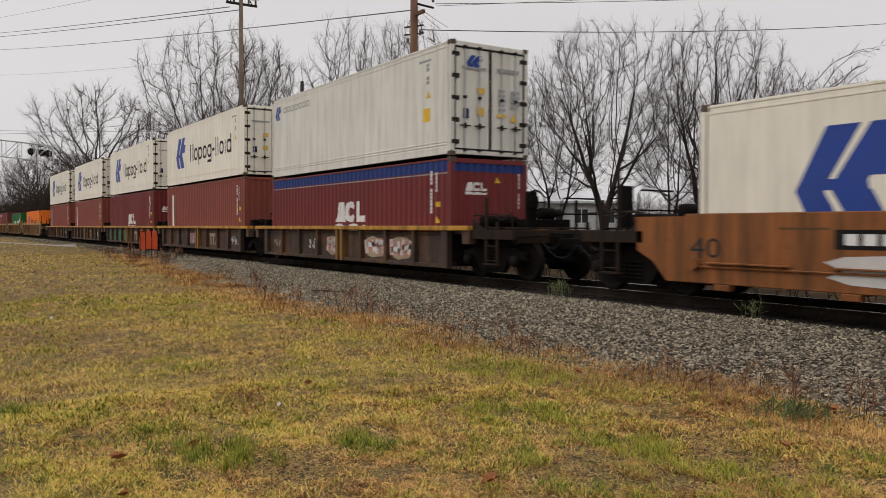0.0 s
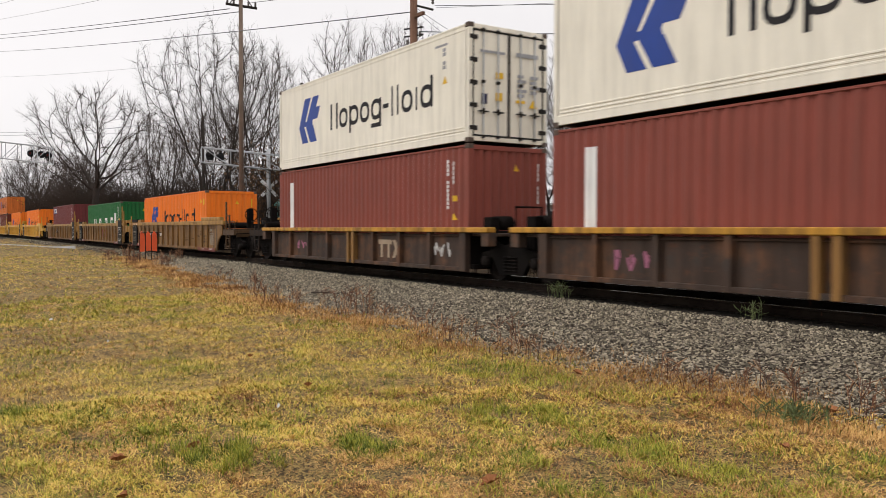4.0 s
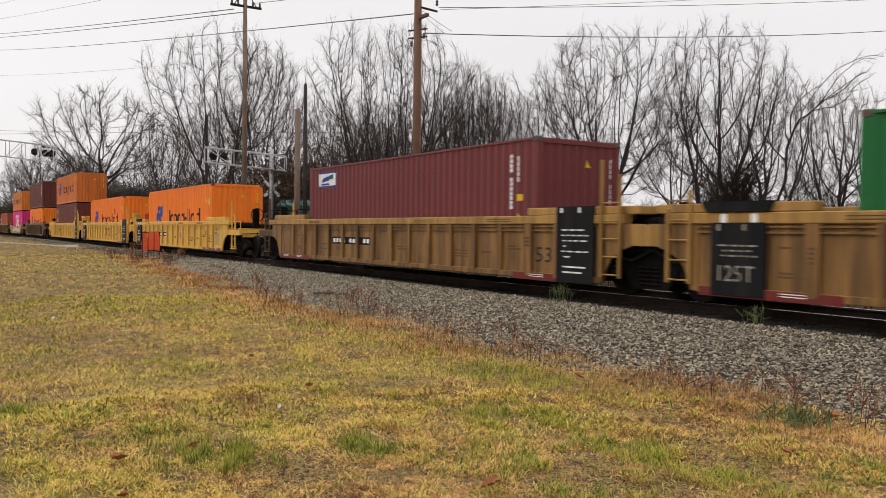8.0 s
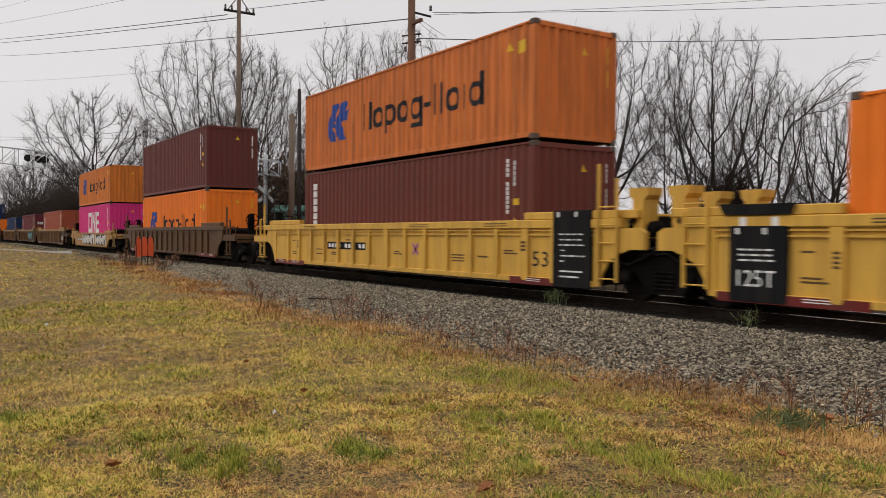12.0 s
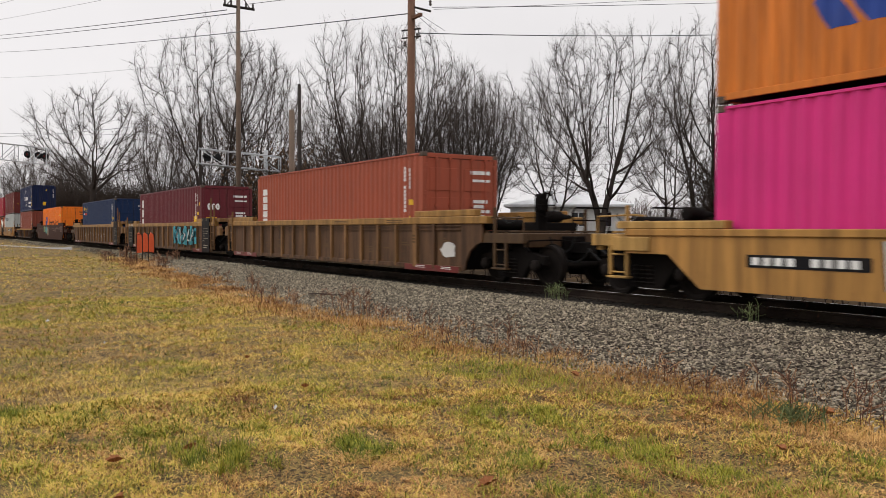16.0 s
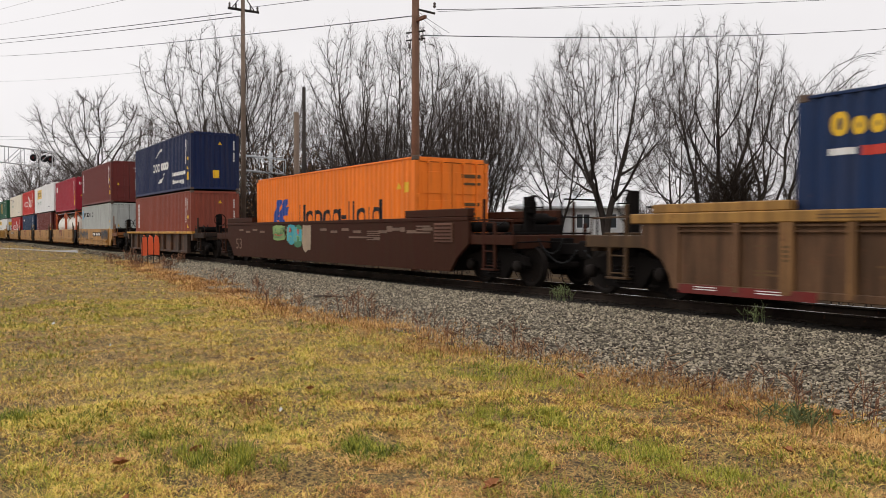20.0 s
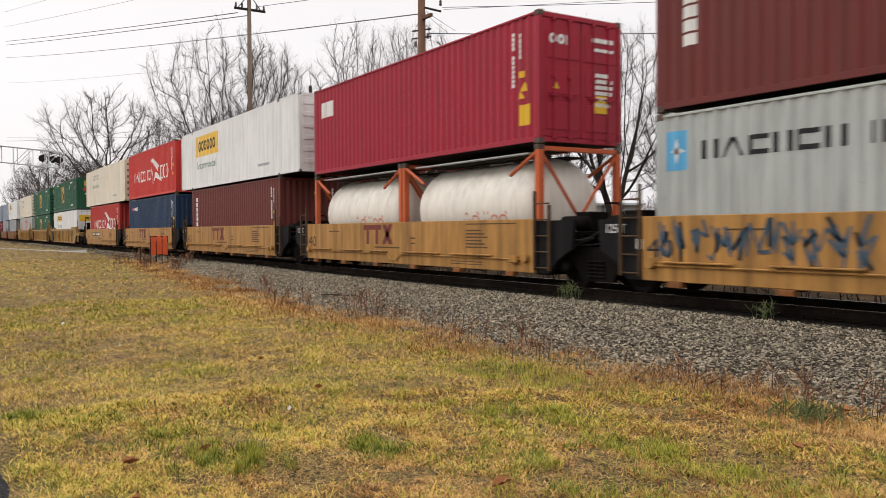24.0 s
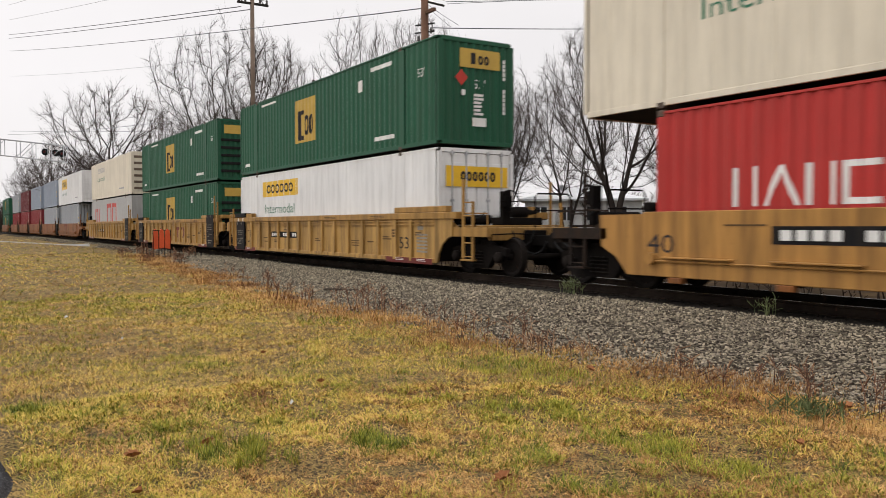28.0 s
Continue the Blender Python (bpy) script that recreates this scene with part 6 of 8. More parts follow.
STONE = shade("ballast_stone", (0.41, 0.35, 0.25), 0.9, 0, 0.35, 16, 0.2, 0, island=1.0, scale=3.0)
ASPHALT = shade("asphalt", (0.034, 0.034, 0.036), 0.9, 0, 0.35, 60, 0.6, 0.3, (0.09, 0.085, 0.08), patch=(((0.12, 0.12, 0.125), 70.0, 0.56, 0.64), ((0.012, 0.012, 0.012), 45.0, 0.56, 0.64)))
CONCRETE = shade("pale_road", (0.30, 0.295, 0.285), 0.85, 0, 0.15, 20, 0.2, 0.2)
gx = spaced((-1600, -300, 14), (-300, -60, 40), (-60, -26, 80), (-26, -2, 200), (-2, 6, 20), (6, 60, 20), (60, 1600, 14))
gy = spaced((-1200, -40, 10), (-40, -2, 12), (-2, 0, 10), (0, 9, 90), (9, 20, 44), (20, 80, 24), (80, 1800, 16))
ground = part("ground", grid(gx, gy, height), TURF, smooth=True)
tagged(ground, "winter grass, half straw-coloured and half green", "ground", kind="structure")
bx = spaced((-420, -120, 60), (-120, -45, 50), (-45, 8, 150), (8, 90, 20))
bed = Geo()
cols = []
for x in bx:
    t = float(toe(x)) + 0.1
    cols.append([(x, t + (14.8 - t) * k / 30, height(x, t + (14.8 - t) * k / 30) + (0.012 if 0 < k < 30 else -0.02)) for k in range(31)])
bed.put([p for c_ in cols for p in c_], [(i * 31 + j, i * 31 + 31 + j, i * 31 + 32 + j, i * 31 + j + 1) for i in range(len(cols) - 1) for j in range(30)])
# black strip under the train: its shade is put into the colour, with oil
shaded_strip = Geo().put([(x, y, z) for x in bx for y, z in ((10.75, -0.22), (10.95, -0.178), (14.3, -0.178), (14.6, -0.23))], [(i * 4 + j, i * 4 + 4 + j, i * 4 + 5 + j, i * 4 + j + 1) for i in range(len(bx) - 1) for j in range(3)])
SHADED_BALLAST = shade("shaded_oily_ballast", (0.016, 0.014, 0.012), 0.95, 0, 0.5, 22, 0.8, 0, patch=(((0.045, 0.038, 0.03), 20.0, 0.55, 0.66),))
tagged(part("shaded_oily_bed", shaded_strip, SHADED_BALLAST), "ballast under the track, coloured black for train shade and oil", "ballast", kind="structure")
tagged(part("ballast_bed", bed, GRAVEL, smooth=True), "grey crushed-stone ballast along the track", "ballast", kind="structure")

rail_steel = shade("rail_side", (0.022, 0.016, 0.013), 0.8, 0.0, 0.3, 30, 0.2, 0.4, rust=0.3)
rail_top = shade("rail_head", (0.45, 0.44, 0.43), 0.22, 1.0, 0.1, 60, 0.02)
tie_wood = shade("creosoted_tie", (0.014, 0.012, 0.010), 0.95, 0, 0.35, 18, 0.5, 0.4, (0.035, 0.03, 0.024))
track = thing("railway_track", "dark steel rails on creosoted wooden ties", "railway track", kind="structure")
for y in (TRACK_Y - 0.7175, TRACK_Y + 0.7175):
    prof = [(-0.07, -0.175), (0.07, -0.175), (0.07, -0.16), (0.012, -0.14), (0.012, -0.045), (0.036, -0.035), (0.036, -0.006), (-0.036, -0.006), (-0.036, -0.035), (-0.012, -0.045), (-0.012, -0.14), (-0.07, -0.16)]
    rail = part("rail", Geo().prism([(y + a, z) for a, z in prof], "x", -420, 90), rail_steel, track)
    part("rail_head", Geo().box(-420, 90, y - 0.034, y + 0.034, -0.006, 0.0, 0.002), rail_top, rail, "bright worn rail head")
tie = Geo().box(-0.115, 0.115, -1.3, 1.3, -0.33, -0.172, 0.015).mesh("tie", tie_wood)
plate = Geo().box(-0.09, 0.09, -0.9, -0.54, -0.176, -0.168).box(-0.09, 0.09, 0.54, 0.9, -0.176, -0.168).mesh("tie_plate", rail_steel)
for k in range(240):
    x = 6 - k * 0.53
    t_ = part("tie", tie, None, track, at=pose(x, TRACK_Y + random.uniform(-0.04, 0.04), random.uniform(-0.008, 0.004), 0, 0, random.uniform(-1, 1)))
    if k < 80:
        part("tie_plate", plate, None, t_)

# leaf litter and dead growth beyond the track, darkened in colour for the train's shade
SHADED_LITTER = shade("shaded_leaf_litter", (0.035, 0.023, 0.013), 0.95, 0, 0.4, 24, 0.6, 0, patch=(((0.065, 0.042, 0.02), 1.2, 0.5, 0.66), ((0.02, 0.016, 0.010), 0.7, 0.5, 0.7)), scale=0.4)
litter = grid(spaced((-120, 6, 60)), spaced((13.9, 18.0, 10), (18.0, 46.0, 16)), lambda x, y: height(x, y) + 0.03 + np.where(y > 14.2, 0.02 * np.sin(1.7 * x + np.sin(y)) * np.sin(2.1 * y), -0.06))
tagged(part("shaded_leaf_litter", litter, SHADED_LITTER, smooth=True), "leaf litter beyond the track, darkened for the train's shade", "leaf litter", kind="structure")


# ---- loose stones and grass ----
def raw_mesh(name, verts, faces, mat, smooth=False):
    """A mesh from numpy arrays; faces all of one size."""
    me = bpy.data.meshes.new(name)
    n, k = faces.shape
    me.vertices.add(len(verts))
    me.vertices.foreach_set("co", np.ascontiguousarray(verts, dtype=np.float32).ravel())
    me.loops.add(n * k)
    me.loops.foreach_set("vertex_index", np.ascontiguousarray(faces, dtype=np.int32).ravel())
    me.polygons.add(n)
    me.polygons.foreach_set("loop_start", np.arange(0, n * k, k, dtype=np.int32))
    me.polygons.foreach_set("loop_total", np.full(n, k, dtype=np.int32))
    if smooth:
        me.polygons.foreach_set("use_smooth", np.ones(n, dtype=bool))
    me.materials.append(mat)
    me.update(calc_edges=True)
    me.validate()
    return me


def spins(rng, n):
    """n random turns as matrices."""
    q = rng.normal(size=(n, 4))
    q /= np.linalg.norm(q, axis=1)[:, None]
    w, x, y, z = q.T
    return np.stack([np.stack([1 - 2 * (y * y + z * z), 2 * (x * y - z * w), 2 * (x * z + y * w)], 1),
                     np.stack([2 * (x * y + z * w), 1 - 2 * (x * x + z * z), 2 * (y * z - x * w)], 1),
                     np.stack([2 * (x * z - y * w), 2 * (y * z + x * w), 1 - 2 * (x * x + y * y)], 1)], 1)


def stone_shapes(rng, count=8):
    out = []
    for _ in range(count):
        bm = bmesh.new()
        for axis in ((1, 0, 0), (-1, 0, 0), (0, 1, 0), (0, -1, 0), (0, 0, 1), (0, 0, -1)):
            bm.verts.new((np.array(axis) * rng.uniform(0.8, 1.1) + rng.normal(0, 0.25, 3)) * np.array((1.0, 0.88, 0.68)))
        bmesh.ops.convex_hull(bm, input=bm.verts)
        loose = [v for v in bm.verts if not v.link_faces]
        bmesh.ops.delete(bm, geom=loose, context="VERTS")
        bmesh.ops.triangulate(bm, faces=bm.faces)
        bm.verts.index_update()
        out.append((np.array([v.co[:] for v in bm.verts]), np.array([[v.index for v in f.verts] for f in bm.faces])))
        bm.free()
    return out


def scatter_stones(name, label, places, sizes, seed, mat):
    rng = np.random.default_rng(seed)
    shapes = stone_shapes(rng)
    pick = rng.integers(0, len(shapes), len(places))
    V, F, base = [], [], 0
    for k, (sv, sf) in enumerate(shapes):
        idx = np.where(pick == k)[0]
        turn = spins(rng, len(idx))
        v = np.einsum("nij,vj->nvi", turn, sv) * sizes[idx][:, None, None] + places[idx][:, None, :]
        f = sf[None] + (np.arange(len(idx)) * len(sv))[:, None, None] + base
        V.append(v.reshape(-1, 3)), F.append(f.reshape(-1, 3))
        base += len(idx) * len(sv)
    ob = part(name, raw_mesh(name, np.concatenate(V), np.concatenate(F), mat))
    return tagged(ob, label, "ballast", kind="stuff")


def heights(x, y):
    return height(x, y)


rng = np.random.default_rng(5)
n = 88000
d = rng.uniform(0, 1, n)
sx_ = -2.0 - 36.0 * d ** 1.35
sy_ = rng.uniform(0, 1, n) ** 0.9 * 4.7 + 6.3
keep = sy_ > toe(sx_) - 0.25 + rng.uniform(-0.3, 0.35, n)
sx_, sy_ = sx_[keep], sy_[keep]
sz_ = (0.0125 + 0.018 * rng.uniform(0, 1, len(sx_)) ** 1.5) * (1 + 0.014 * -sx_)
scatter_stones("ballast_stones", "grey angular crushed stones", np.stack([sx_, sy_, heights(sx_, sy_) + sz_ * 0.35], 1), sz_, 6, STONE)
n = 9000
sx_ = rng.uniform(-120, -30, n)
sy_ = rng.uniform(8.6, 11.4, n)
keep = sy_ > toe(sx_)
sx_, sy_ = sx_[keep], sy_[keep]
sz_ = rng.uniform(0.04, 0.07, len(sx_))
scatter_stones("ballast_stones", "grey angular crushed stones, farther along the track", np.stack([sx_, sy_, heights(sx_, sy_) + sz_ * 0.3], 1), sz_, 7, STONE)
# stones in the same colour, darkened for the shade under the train
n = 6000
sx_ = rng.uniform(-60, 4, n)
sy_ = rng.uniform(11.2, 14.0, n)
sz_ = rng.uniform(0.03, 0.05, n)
scatter_stones("ballast_stones", "dark stones between the ties", np.stack([sx_, sy_, np.full(n, -0.185)], 1), sz_, 8, SHADED_BALLAST)


def herb(name, colours, rough=0.75, patchy=0.55, scale=0.55):
    """Leaf and blade colour: a ramp run through by patches of the lawn and by the single blade."""
    m = bpy.data.materials.new(name)
    m.use_nodes = True
    n_, l_ = m.node_tree.nodes, m.node_tree.links
    b = n_["Principled BSDF"]
    tc, no, ge = n_.new("ShaderNodeTexCoord"), n_.new("ShaderNodeTexNoise"), n_.new("ShaderNodeNewGeometry")
    no.inputs["Scale"].default_value, no.inputs["Detail"].default_value = scale, 5.0
    l_.new(tc.outputs["Object"], no.inputs["Vector"])
    st = n_.new("ShaderNodeMapRange")
    st.inputs["From Min"].default_value, st.inputs["From Max"].default_value = 0.36, 0.64
    l_.new(no.outputs["Fac"], st.inputs["Value"])
    mx = n_.new("ShaderNodeMix")
    mx.inputs[0].default_value = 1 - patchy
    l_.new(st.outputs[0], mx.inputs[2])
    l_.new(ge.outputs["Random Per Island"], mx.inputs[3])
    cr = n_.new("ShaderNodeValToRGB")
    el = cr.color_ramp.elements
    while len(el) < len(colours):
        el.new(0.5)
    for e, (p, c_) in zip(el, colours):
        e.position, e.color = p, (*c_, 1)
    fine_ = n_.new("ShaderNodeTexNoise")
    fine_.inputs["Scale"].default_value, fine_.inputs["Detail"].default_value = scale * 7, 3.0
    l_.new(tc.outputs["Object"], fine_.inputs["Vector"])
    ad = n_.new("ShaderNodeMath")
    ad.operation = "MULTIPLY_ADD"
    ad.inputs[1].default_value, ad.inputs[2].default_value = 1.1, -0.55
    l_.new(fine_.outputs["Fac"], ad.inputs[0])
    su = n_.new("ShaderNodeMath")
    su.operation = "ADD"
    l_.new(mx.outputs[0], su.inputs[0])
    l_.new(ad.outputs[0], su.inputs[1])
    l_.new(su.outputs[0], cr.inputs["Fac"])
    l_.new(cr.outputs[0], b.inputs["Base Color"])
    b.inputs["Roughness"].default_value = rough
    b.inputs["Specular IOR Level"].default_value = 0.2
    return m


LAWN = herb("lawn_blades", ((0.08, (0.12, 0.055, 0.02)), (0.26, (0.46, 0.255, 0.075)), (0.45, (0.68, 0.46, 0.125)), (0.64, (0.58, 0.43, 0.075)), (0.82, (0.34, 0.30, 0.04)), (0.97, (0.15, 0.155, 0.028))), patchy=0.4, scale=0.8)
LUSH = herb("lush_blades", ((0.1, (0.46, 0.38, 0.065)), (0.4, (0.31, 0.30, 0.036)), (0.7, (0.15, 0.175, 0.018)), (0.95, (0.045, 0.07, 0.010))), patchy=0.3)
STRAW = herb("dry_blades", ((0.1, (0.10, 0.04, 0.015)), (0.4, (0.31, 0.145, 0.045)), (0.9, (0.64, 0.40, 0.145))), patchy=0.4)
RUSSET = herb("russet_stems", ((0.1, (0.07, 0.032, 0.02)), (0.5, (0.19, 0.09, 0.05)), (0.95, (0.42, 0.26, 0.14))), patchy=0.2)


def field(x, y, scale, seed):
    """Smooth noise from 0 to 1 over the ground, scale in bumps a metre."""
    r_ = np.random.default_rng(seed).uniform(0, 1, (128, 128))
    u, v = np.asarray(x) * scale + 17.3 * seed, np.asarray(y) * scale + 5.1 * seed
    i, j = np.floor(u).astype(int), np.floor(v).astype(int)
    f, g_ = u - i, v - j
    f, g_ = f * f * (3 - 2 * f), g_ * g_ * (3 - 2 * g_)
    i, j, i1, j1 = i % 128, j % 128, (i + 1) % 128, (j + 1) % 128
    return (r_[i, j] * (1 - f) + r_[i1, j] * f) * (1 - g_) + (r_[i, j1] * (1 - f) + r_[i1, j1] * f) * g_


# places of the lawn with a look of their own: place, half width across the view, strength
GREEN_SPOTS = ((-7.4, 5.48, 0.56, 1.0), (-5.77, 4.33, 0.45, 0.9), (-5.38, 4.72, 0.33, 0.8), (-4.28, 4.41, 0.41, 1.0), (-3.77, 3.54, 0.31, 1.0), (-3.53, 4.54, 0.25, 0.9), (-5.52, 1.92, 0.2, 1.0), (-5.83, 1.65, 0.27, 0.9),
               (-5.48, 2.83, 0.28, 0.9), (-9.46, 2.62, 0.4, 0.8), (-6.43, 3.94, 0.23, 0.9), (-4.23, 5.69, 0.13, 0.8), (-4.78, 3.29, 0.15, 0.9), (-7.47, 3.3, 0.4, 0.5), (-7.97, 0.69, 0.25, 1.0), (-7.57, 4.25, 0.35, 0.5),
               (-3.05, 5.4, 0.2, 0.8), (-4.1, 3.8, 1.2, 0.5), (-3.2, 4.9, 0.9, 0.4), (-12.6, 5.7, 0.9, 0.5), (-16.0, 1.4, 1.5, 0.4), (-20.0, 4.0, 2.0, 0.4))
DEAD_SPOTS = ((-3.55, 3.9, 0.55, 0.9), (-3.2, 4.6, 0.5, 0.9), (-4.3, 3.7, 0.35, 0.7), (-3.3, 3.2, 0.5, 0.8), (-4.8, 5.43, 0.5, 1.0), (-4.79, 6.15, 0.4, 1.0), (-4.14, 2.89, 0.35, 1.1), (-3.75, 4.82, 0.31, 0.9), (-3.51, 5.9, 0.45, 1.0), (-4.62, 2.6, 0.35, 1.0), (-6.46, 1.16, 0.42, 0.9), (-7.21, 2.51, 0.28, 1.1),
              (-13.64, 1.65, 0.85, 0.8), (-13.3, 6.54, 1.5, 0.7), (-3.15, 4.67, 0.32, 0.9), (-5.02, 2.21, 0.28, 0.9), (-4.66, 3.81, 0.23, 0.9), (-7.25, 1.81, 0.4, 0.7), (-6.36, 5.57, 0.45, 0.8), (-3.0, 3.6, 0.5, 0.9), (-3.6, 2.4, 0.5, 0.9), (-3.6, 4.2, 1.3, 0.55), (-4.6, 2.2, 0.9, 0.4), (-22.0, 2.0, 2.0, 0.6))
# bare dark soil shows through where the grass is worn thin
WORN_SPOTS = ((-4.14, 2.89, 0.4, 1.0), (-4.62, 2.6, 0.3, 0.9), (-7.21, 2.51, 0.25, 1.0), (-3.9, 3.9, 0.45, 0.7), (-3.3, 4.4, 0.5, 0.7), (-3.75, 4.9, 0.35, 0.8), (-3.2, 5.2, 0.4, 0.8), (-4.8, 4.9, 0.3, 0.7), (-6.0, 1.3, 0.25, 0.7), (-12.0, 0.75, 0.8, 0.9), (-3.4, 3.0, 0.5, 0.9), (-5.1, 3.6, 0.3, 0.6))


def spots(x, y, rows_):
    out = np.zeros(len(x))
    for px, py, r_, k in rows_:
        out = np.maximum(out, k * np.exp(-(((x - px) / (1.25 * r_)) ** 2 + ((y - py) / (0.8 * r_)) ** 2)))
    return out


def blades(name, x, y, h, wide, lean, rng, mat, kite=True):
    """Bent blades of two triangles, or flat ones of a single triangle."""
    n_ = len(x)
    z = heights(x, y)
    az = rng.uniform(0, 2 * np.pi, n_)
    dx, dy = np.cos(az), np.sin(az)
    base = np.stack([x, y, z - 0.006], 1)
    side = np.stack([-dy, dx, rng.uniform(-0.5, 0.5, n_)], 1) * (wide / 2)[:, None]
    if not kite:
        tip = base + np.stack([dx * np.sin(lean), dy * np.sin(lean), np.cos(lean)], 1) * h[:, None]
        V = np.stack([base - side, base + side, tip], 1).reshape(-1, 3)
        return raw_mesh(name, V, np.arange(n_ * 3).reshape(-1, 3), mat)
    mid = base + np.stack([dx * np.sin(lean * 0.7), dy * np.sin(lean * 0.7), np.cos(lean * 0.7)], 1) * (h * 0.5)[:, None]
    low = np.minimum(lean * 1.25, 1.75)
    tip = mid + np.stack([dx * np.sin(low), dy * np.sin(low), np.cos(low)], 1) * (h * 0.5)[:, None]
    tip[:, 2] = np.maximum(tip[:, 2], z + 0.004)
    V = np.stack([base, mid + side, tip, mid - side], 1).reshape(-1, 3)
    o = (np.arange(n_) * 4)[:, None]
    F = np.concatenate([o + np.array([[0, 1, 3]]), o + np.array([[3, 1, 2]])])
    return raw_mesh(name, V, F, mat)


def lawn(where, n_, r0, r1, seed, tall, width, kite, power):
    """Matted winter lawn: straw, green and dead blades, each kind thickest where the ground favours it."""
    rng_ = np.random.default_rng(seed)
    u = rng_.uniform(0, 1, n_)
    r = (r0 ** power + u * (r1 ** power - r0 ** power)) ** (1 / power)
    a = np.radians(rng_.uniform(25, 91, n_))
    x, y = -r * np.sin(a), r * np.cos(a)
    keep_ = (y < toe(x) + rng_.normal(0, 0.25, n_)) & (y > np.where(x > -14, 0.5, -0.5) + rng_.normal(0, 0.06, n_))
    x, y, r = x[keep_], y[keep_], r[keep_]
    broad, clump, tuft = field(x, y, 0.45, 3), field(x, y, 1.7, 4), field(x, y, 6.5, 5)
    green = 0.02 + 0.75 * spots(x, y, GREEN_SPOTS) * (0.1 + 1.6 * tuft) + 1.3 * np.maximum(0, 0.5 * broad + 0.5 * clump - 0.48) + 0.4 * (tuft - 0.5)
    dead = 0.12 + 0.95 * spots(x, y, DEAD_SPOTS) + 2.2 * np.maximum(0, 0.55 * field(x, y, 0.6, 8) + 0.45 * field(x, y, 2.6, 9) - 0.52) + 0.5 * np.exp(-((toe(x) - y) / 0.7) ** 2)
    pick = rng_.uniform(0, 1, len(x))
    bare = field(x, y, 3.1, 6) * 0.6 + field(x, y, 9.0, 7) * 0.4
    thick = np.clip(2.6 * (bare - 0.25), 0.15 if kite else 0.4, 1.0) * (1 - (0.7 if kite else 0.35) * np.clip(dead, 0, 1) * (bare < 0.55))
    thick = thick * (1 - 0.55 * spots(x, y, WORN_SPOTS) * (field(x, y, 4.5, 31) > 0.4))
    keep_ = rng_.uniform(0, 1, len(x)) < thick
    kinds = np.where(pick < green, 1, np.where(pick < green + dead, 2, 0))
    for kind, mat, hk, l0, l1, words_ in ((0, LAWN, 0.85, 0.75, 1.5, "matted straw-coloured lawn grass "), (1, LUSH, 0.85, 0.45, 1.45, "green blades in the winter lawn "), (2, STRAW, 0.75, 0.9, 1.55, "dead brown lawn grass ")):
        k = keep_ & (kinds == kind)
        m_ = int(k.sum())
        h = tall * hk * rng_.uniform(0.45, 1.3, m_) * (0.65 + 0.7 * tuft[k]) * (1 + 0.35 * (clump[k] - 0.5))
        wide = np.maximum(width, r[k] * 0.0009) * rng_.uniform(0.6, 1.5, m_)
        tagged(part("grass", blades("grass", x[k], y[k], h, wide, rng_.uniform(l0, l1, m_), rng_, mat, kite)), words_ + where, "grass", kind="stuff")


lawn("by the stand", 480000, 2.6, 8.2, 11, 0.085, 0.0036, True, 1.35)
lawn("in the middle of the yard", 520000, 8, 21, 12, 0.085, 0.006, False, 1.2)
lawn("farther off", 150000, 20, 52, 13, 0.12, 0.008, False, 0.9)
lawn("far off", 40000, 50, 110, 14, 0.16, 0.02, False, 0.8)

# the lawn round and behind the stand
rng = np.random.default_rng(17)
n = 40000
r, a = 13 * rng.uniform(0, 1, n) ** 0.6, rng.uniform(0, 2 * np.pi, n)
x, y = r * np.cos(a), r * np.sin(a)
seen = (np.degrees(np.arctan2(-x, y)) > 26) & (np.degrees(np.arctan2(-x, y)) < 90) & (r > 2.7)
keep = ~seen & (y < 6.4) & ((y > 0.45) | (x > -4.5))
x, y = x[keep], y[keep]
m_ = len(x)
tagged(part("grass", blades("grass", x, y, rng.uniform(0.04, 0.11, m_), rng.uniform(0.008, 0.016, m_), rng.uniform(0.5, 1.5, m_), rng, LAWN)), "short matted lawn grass round the stand", "grass", kind="stuff")

# lush green tufts: place, radius, blade length, blades
rng = np.random.default_rng(21)
for px, py, pr, ph, cnt in ((-7.4, 5.48, 0.5, 0.07, 1100), (-5.83, 1.65, 0.24, 0.11, 600), (-5.5, 1.93, 0.2, 0.13, 700), (-4.28, 4.41, 0.35, 0.09, 700), (-3.53, 4.54, 0.22, 0.1, 400),
                            (-5.7, 4.4, 0.4, 0.08, 800), (-5.48, 2.83, 0.25, 0.08, 400), (-9.46, 2.62, 0.4, 0.07, 350), (-7.97, 0.69, 0.25, 0.09, 300)):
    lumps_ = rng.normal(0, 0.6, (9, 2)) * pr
    c_ = rng.integers(0, 9, cnt)
    x, y = px + (lumps_[c_, 0] + rng.normal(0, 0.16, cnt) * pr) * 1.4, py + (lumps_[c_, 1] + rng.normal(0, 0.16, cnt) * pr) * 0.9
    ob = part("grass_tuft", blades("grass_tuft", x, y, ph * rng.uniform(0.5, 1.25, cnt), rng.uniform(0.003, 0.006, cnt), rng.uniform(0.1, 1.1, cnt), rng, LUSH))
    tagged(ob, "lush green tuft standing out of the dry lawn", "grass", "green tufts", "stuff")

# the straw-coloured fringe along the ballast
n = 90000
x = -2.4 - 45 * rng.uniform(0, 1, n) ** 1.5
off = rng.normal(-0.25, 0.5, n)
y = toe(x) + off
keep = rng.uniform(0, 1, n) < 2.2 * (field(x, y, 1.3, 19) * 0.6 + field(x, y, 4.0, 20) * 0.4 - 0.30) - 0.3 * (off > 0.3)
x, y = x[keep], y[keep]
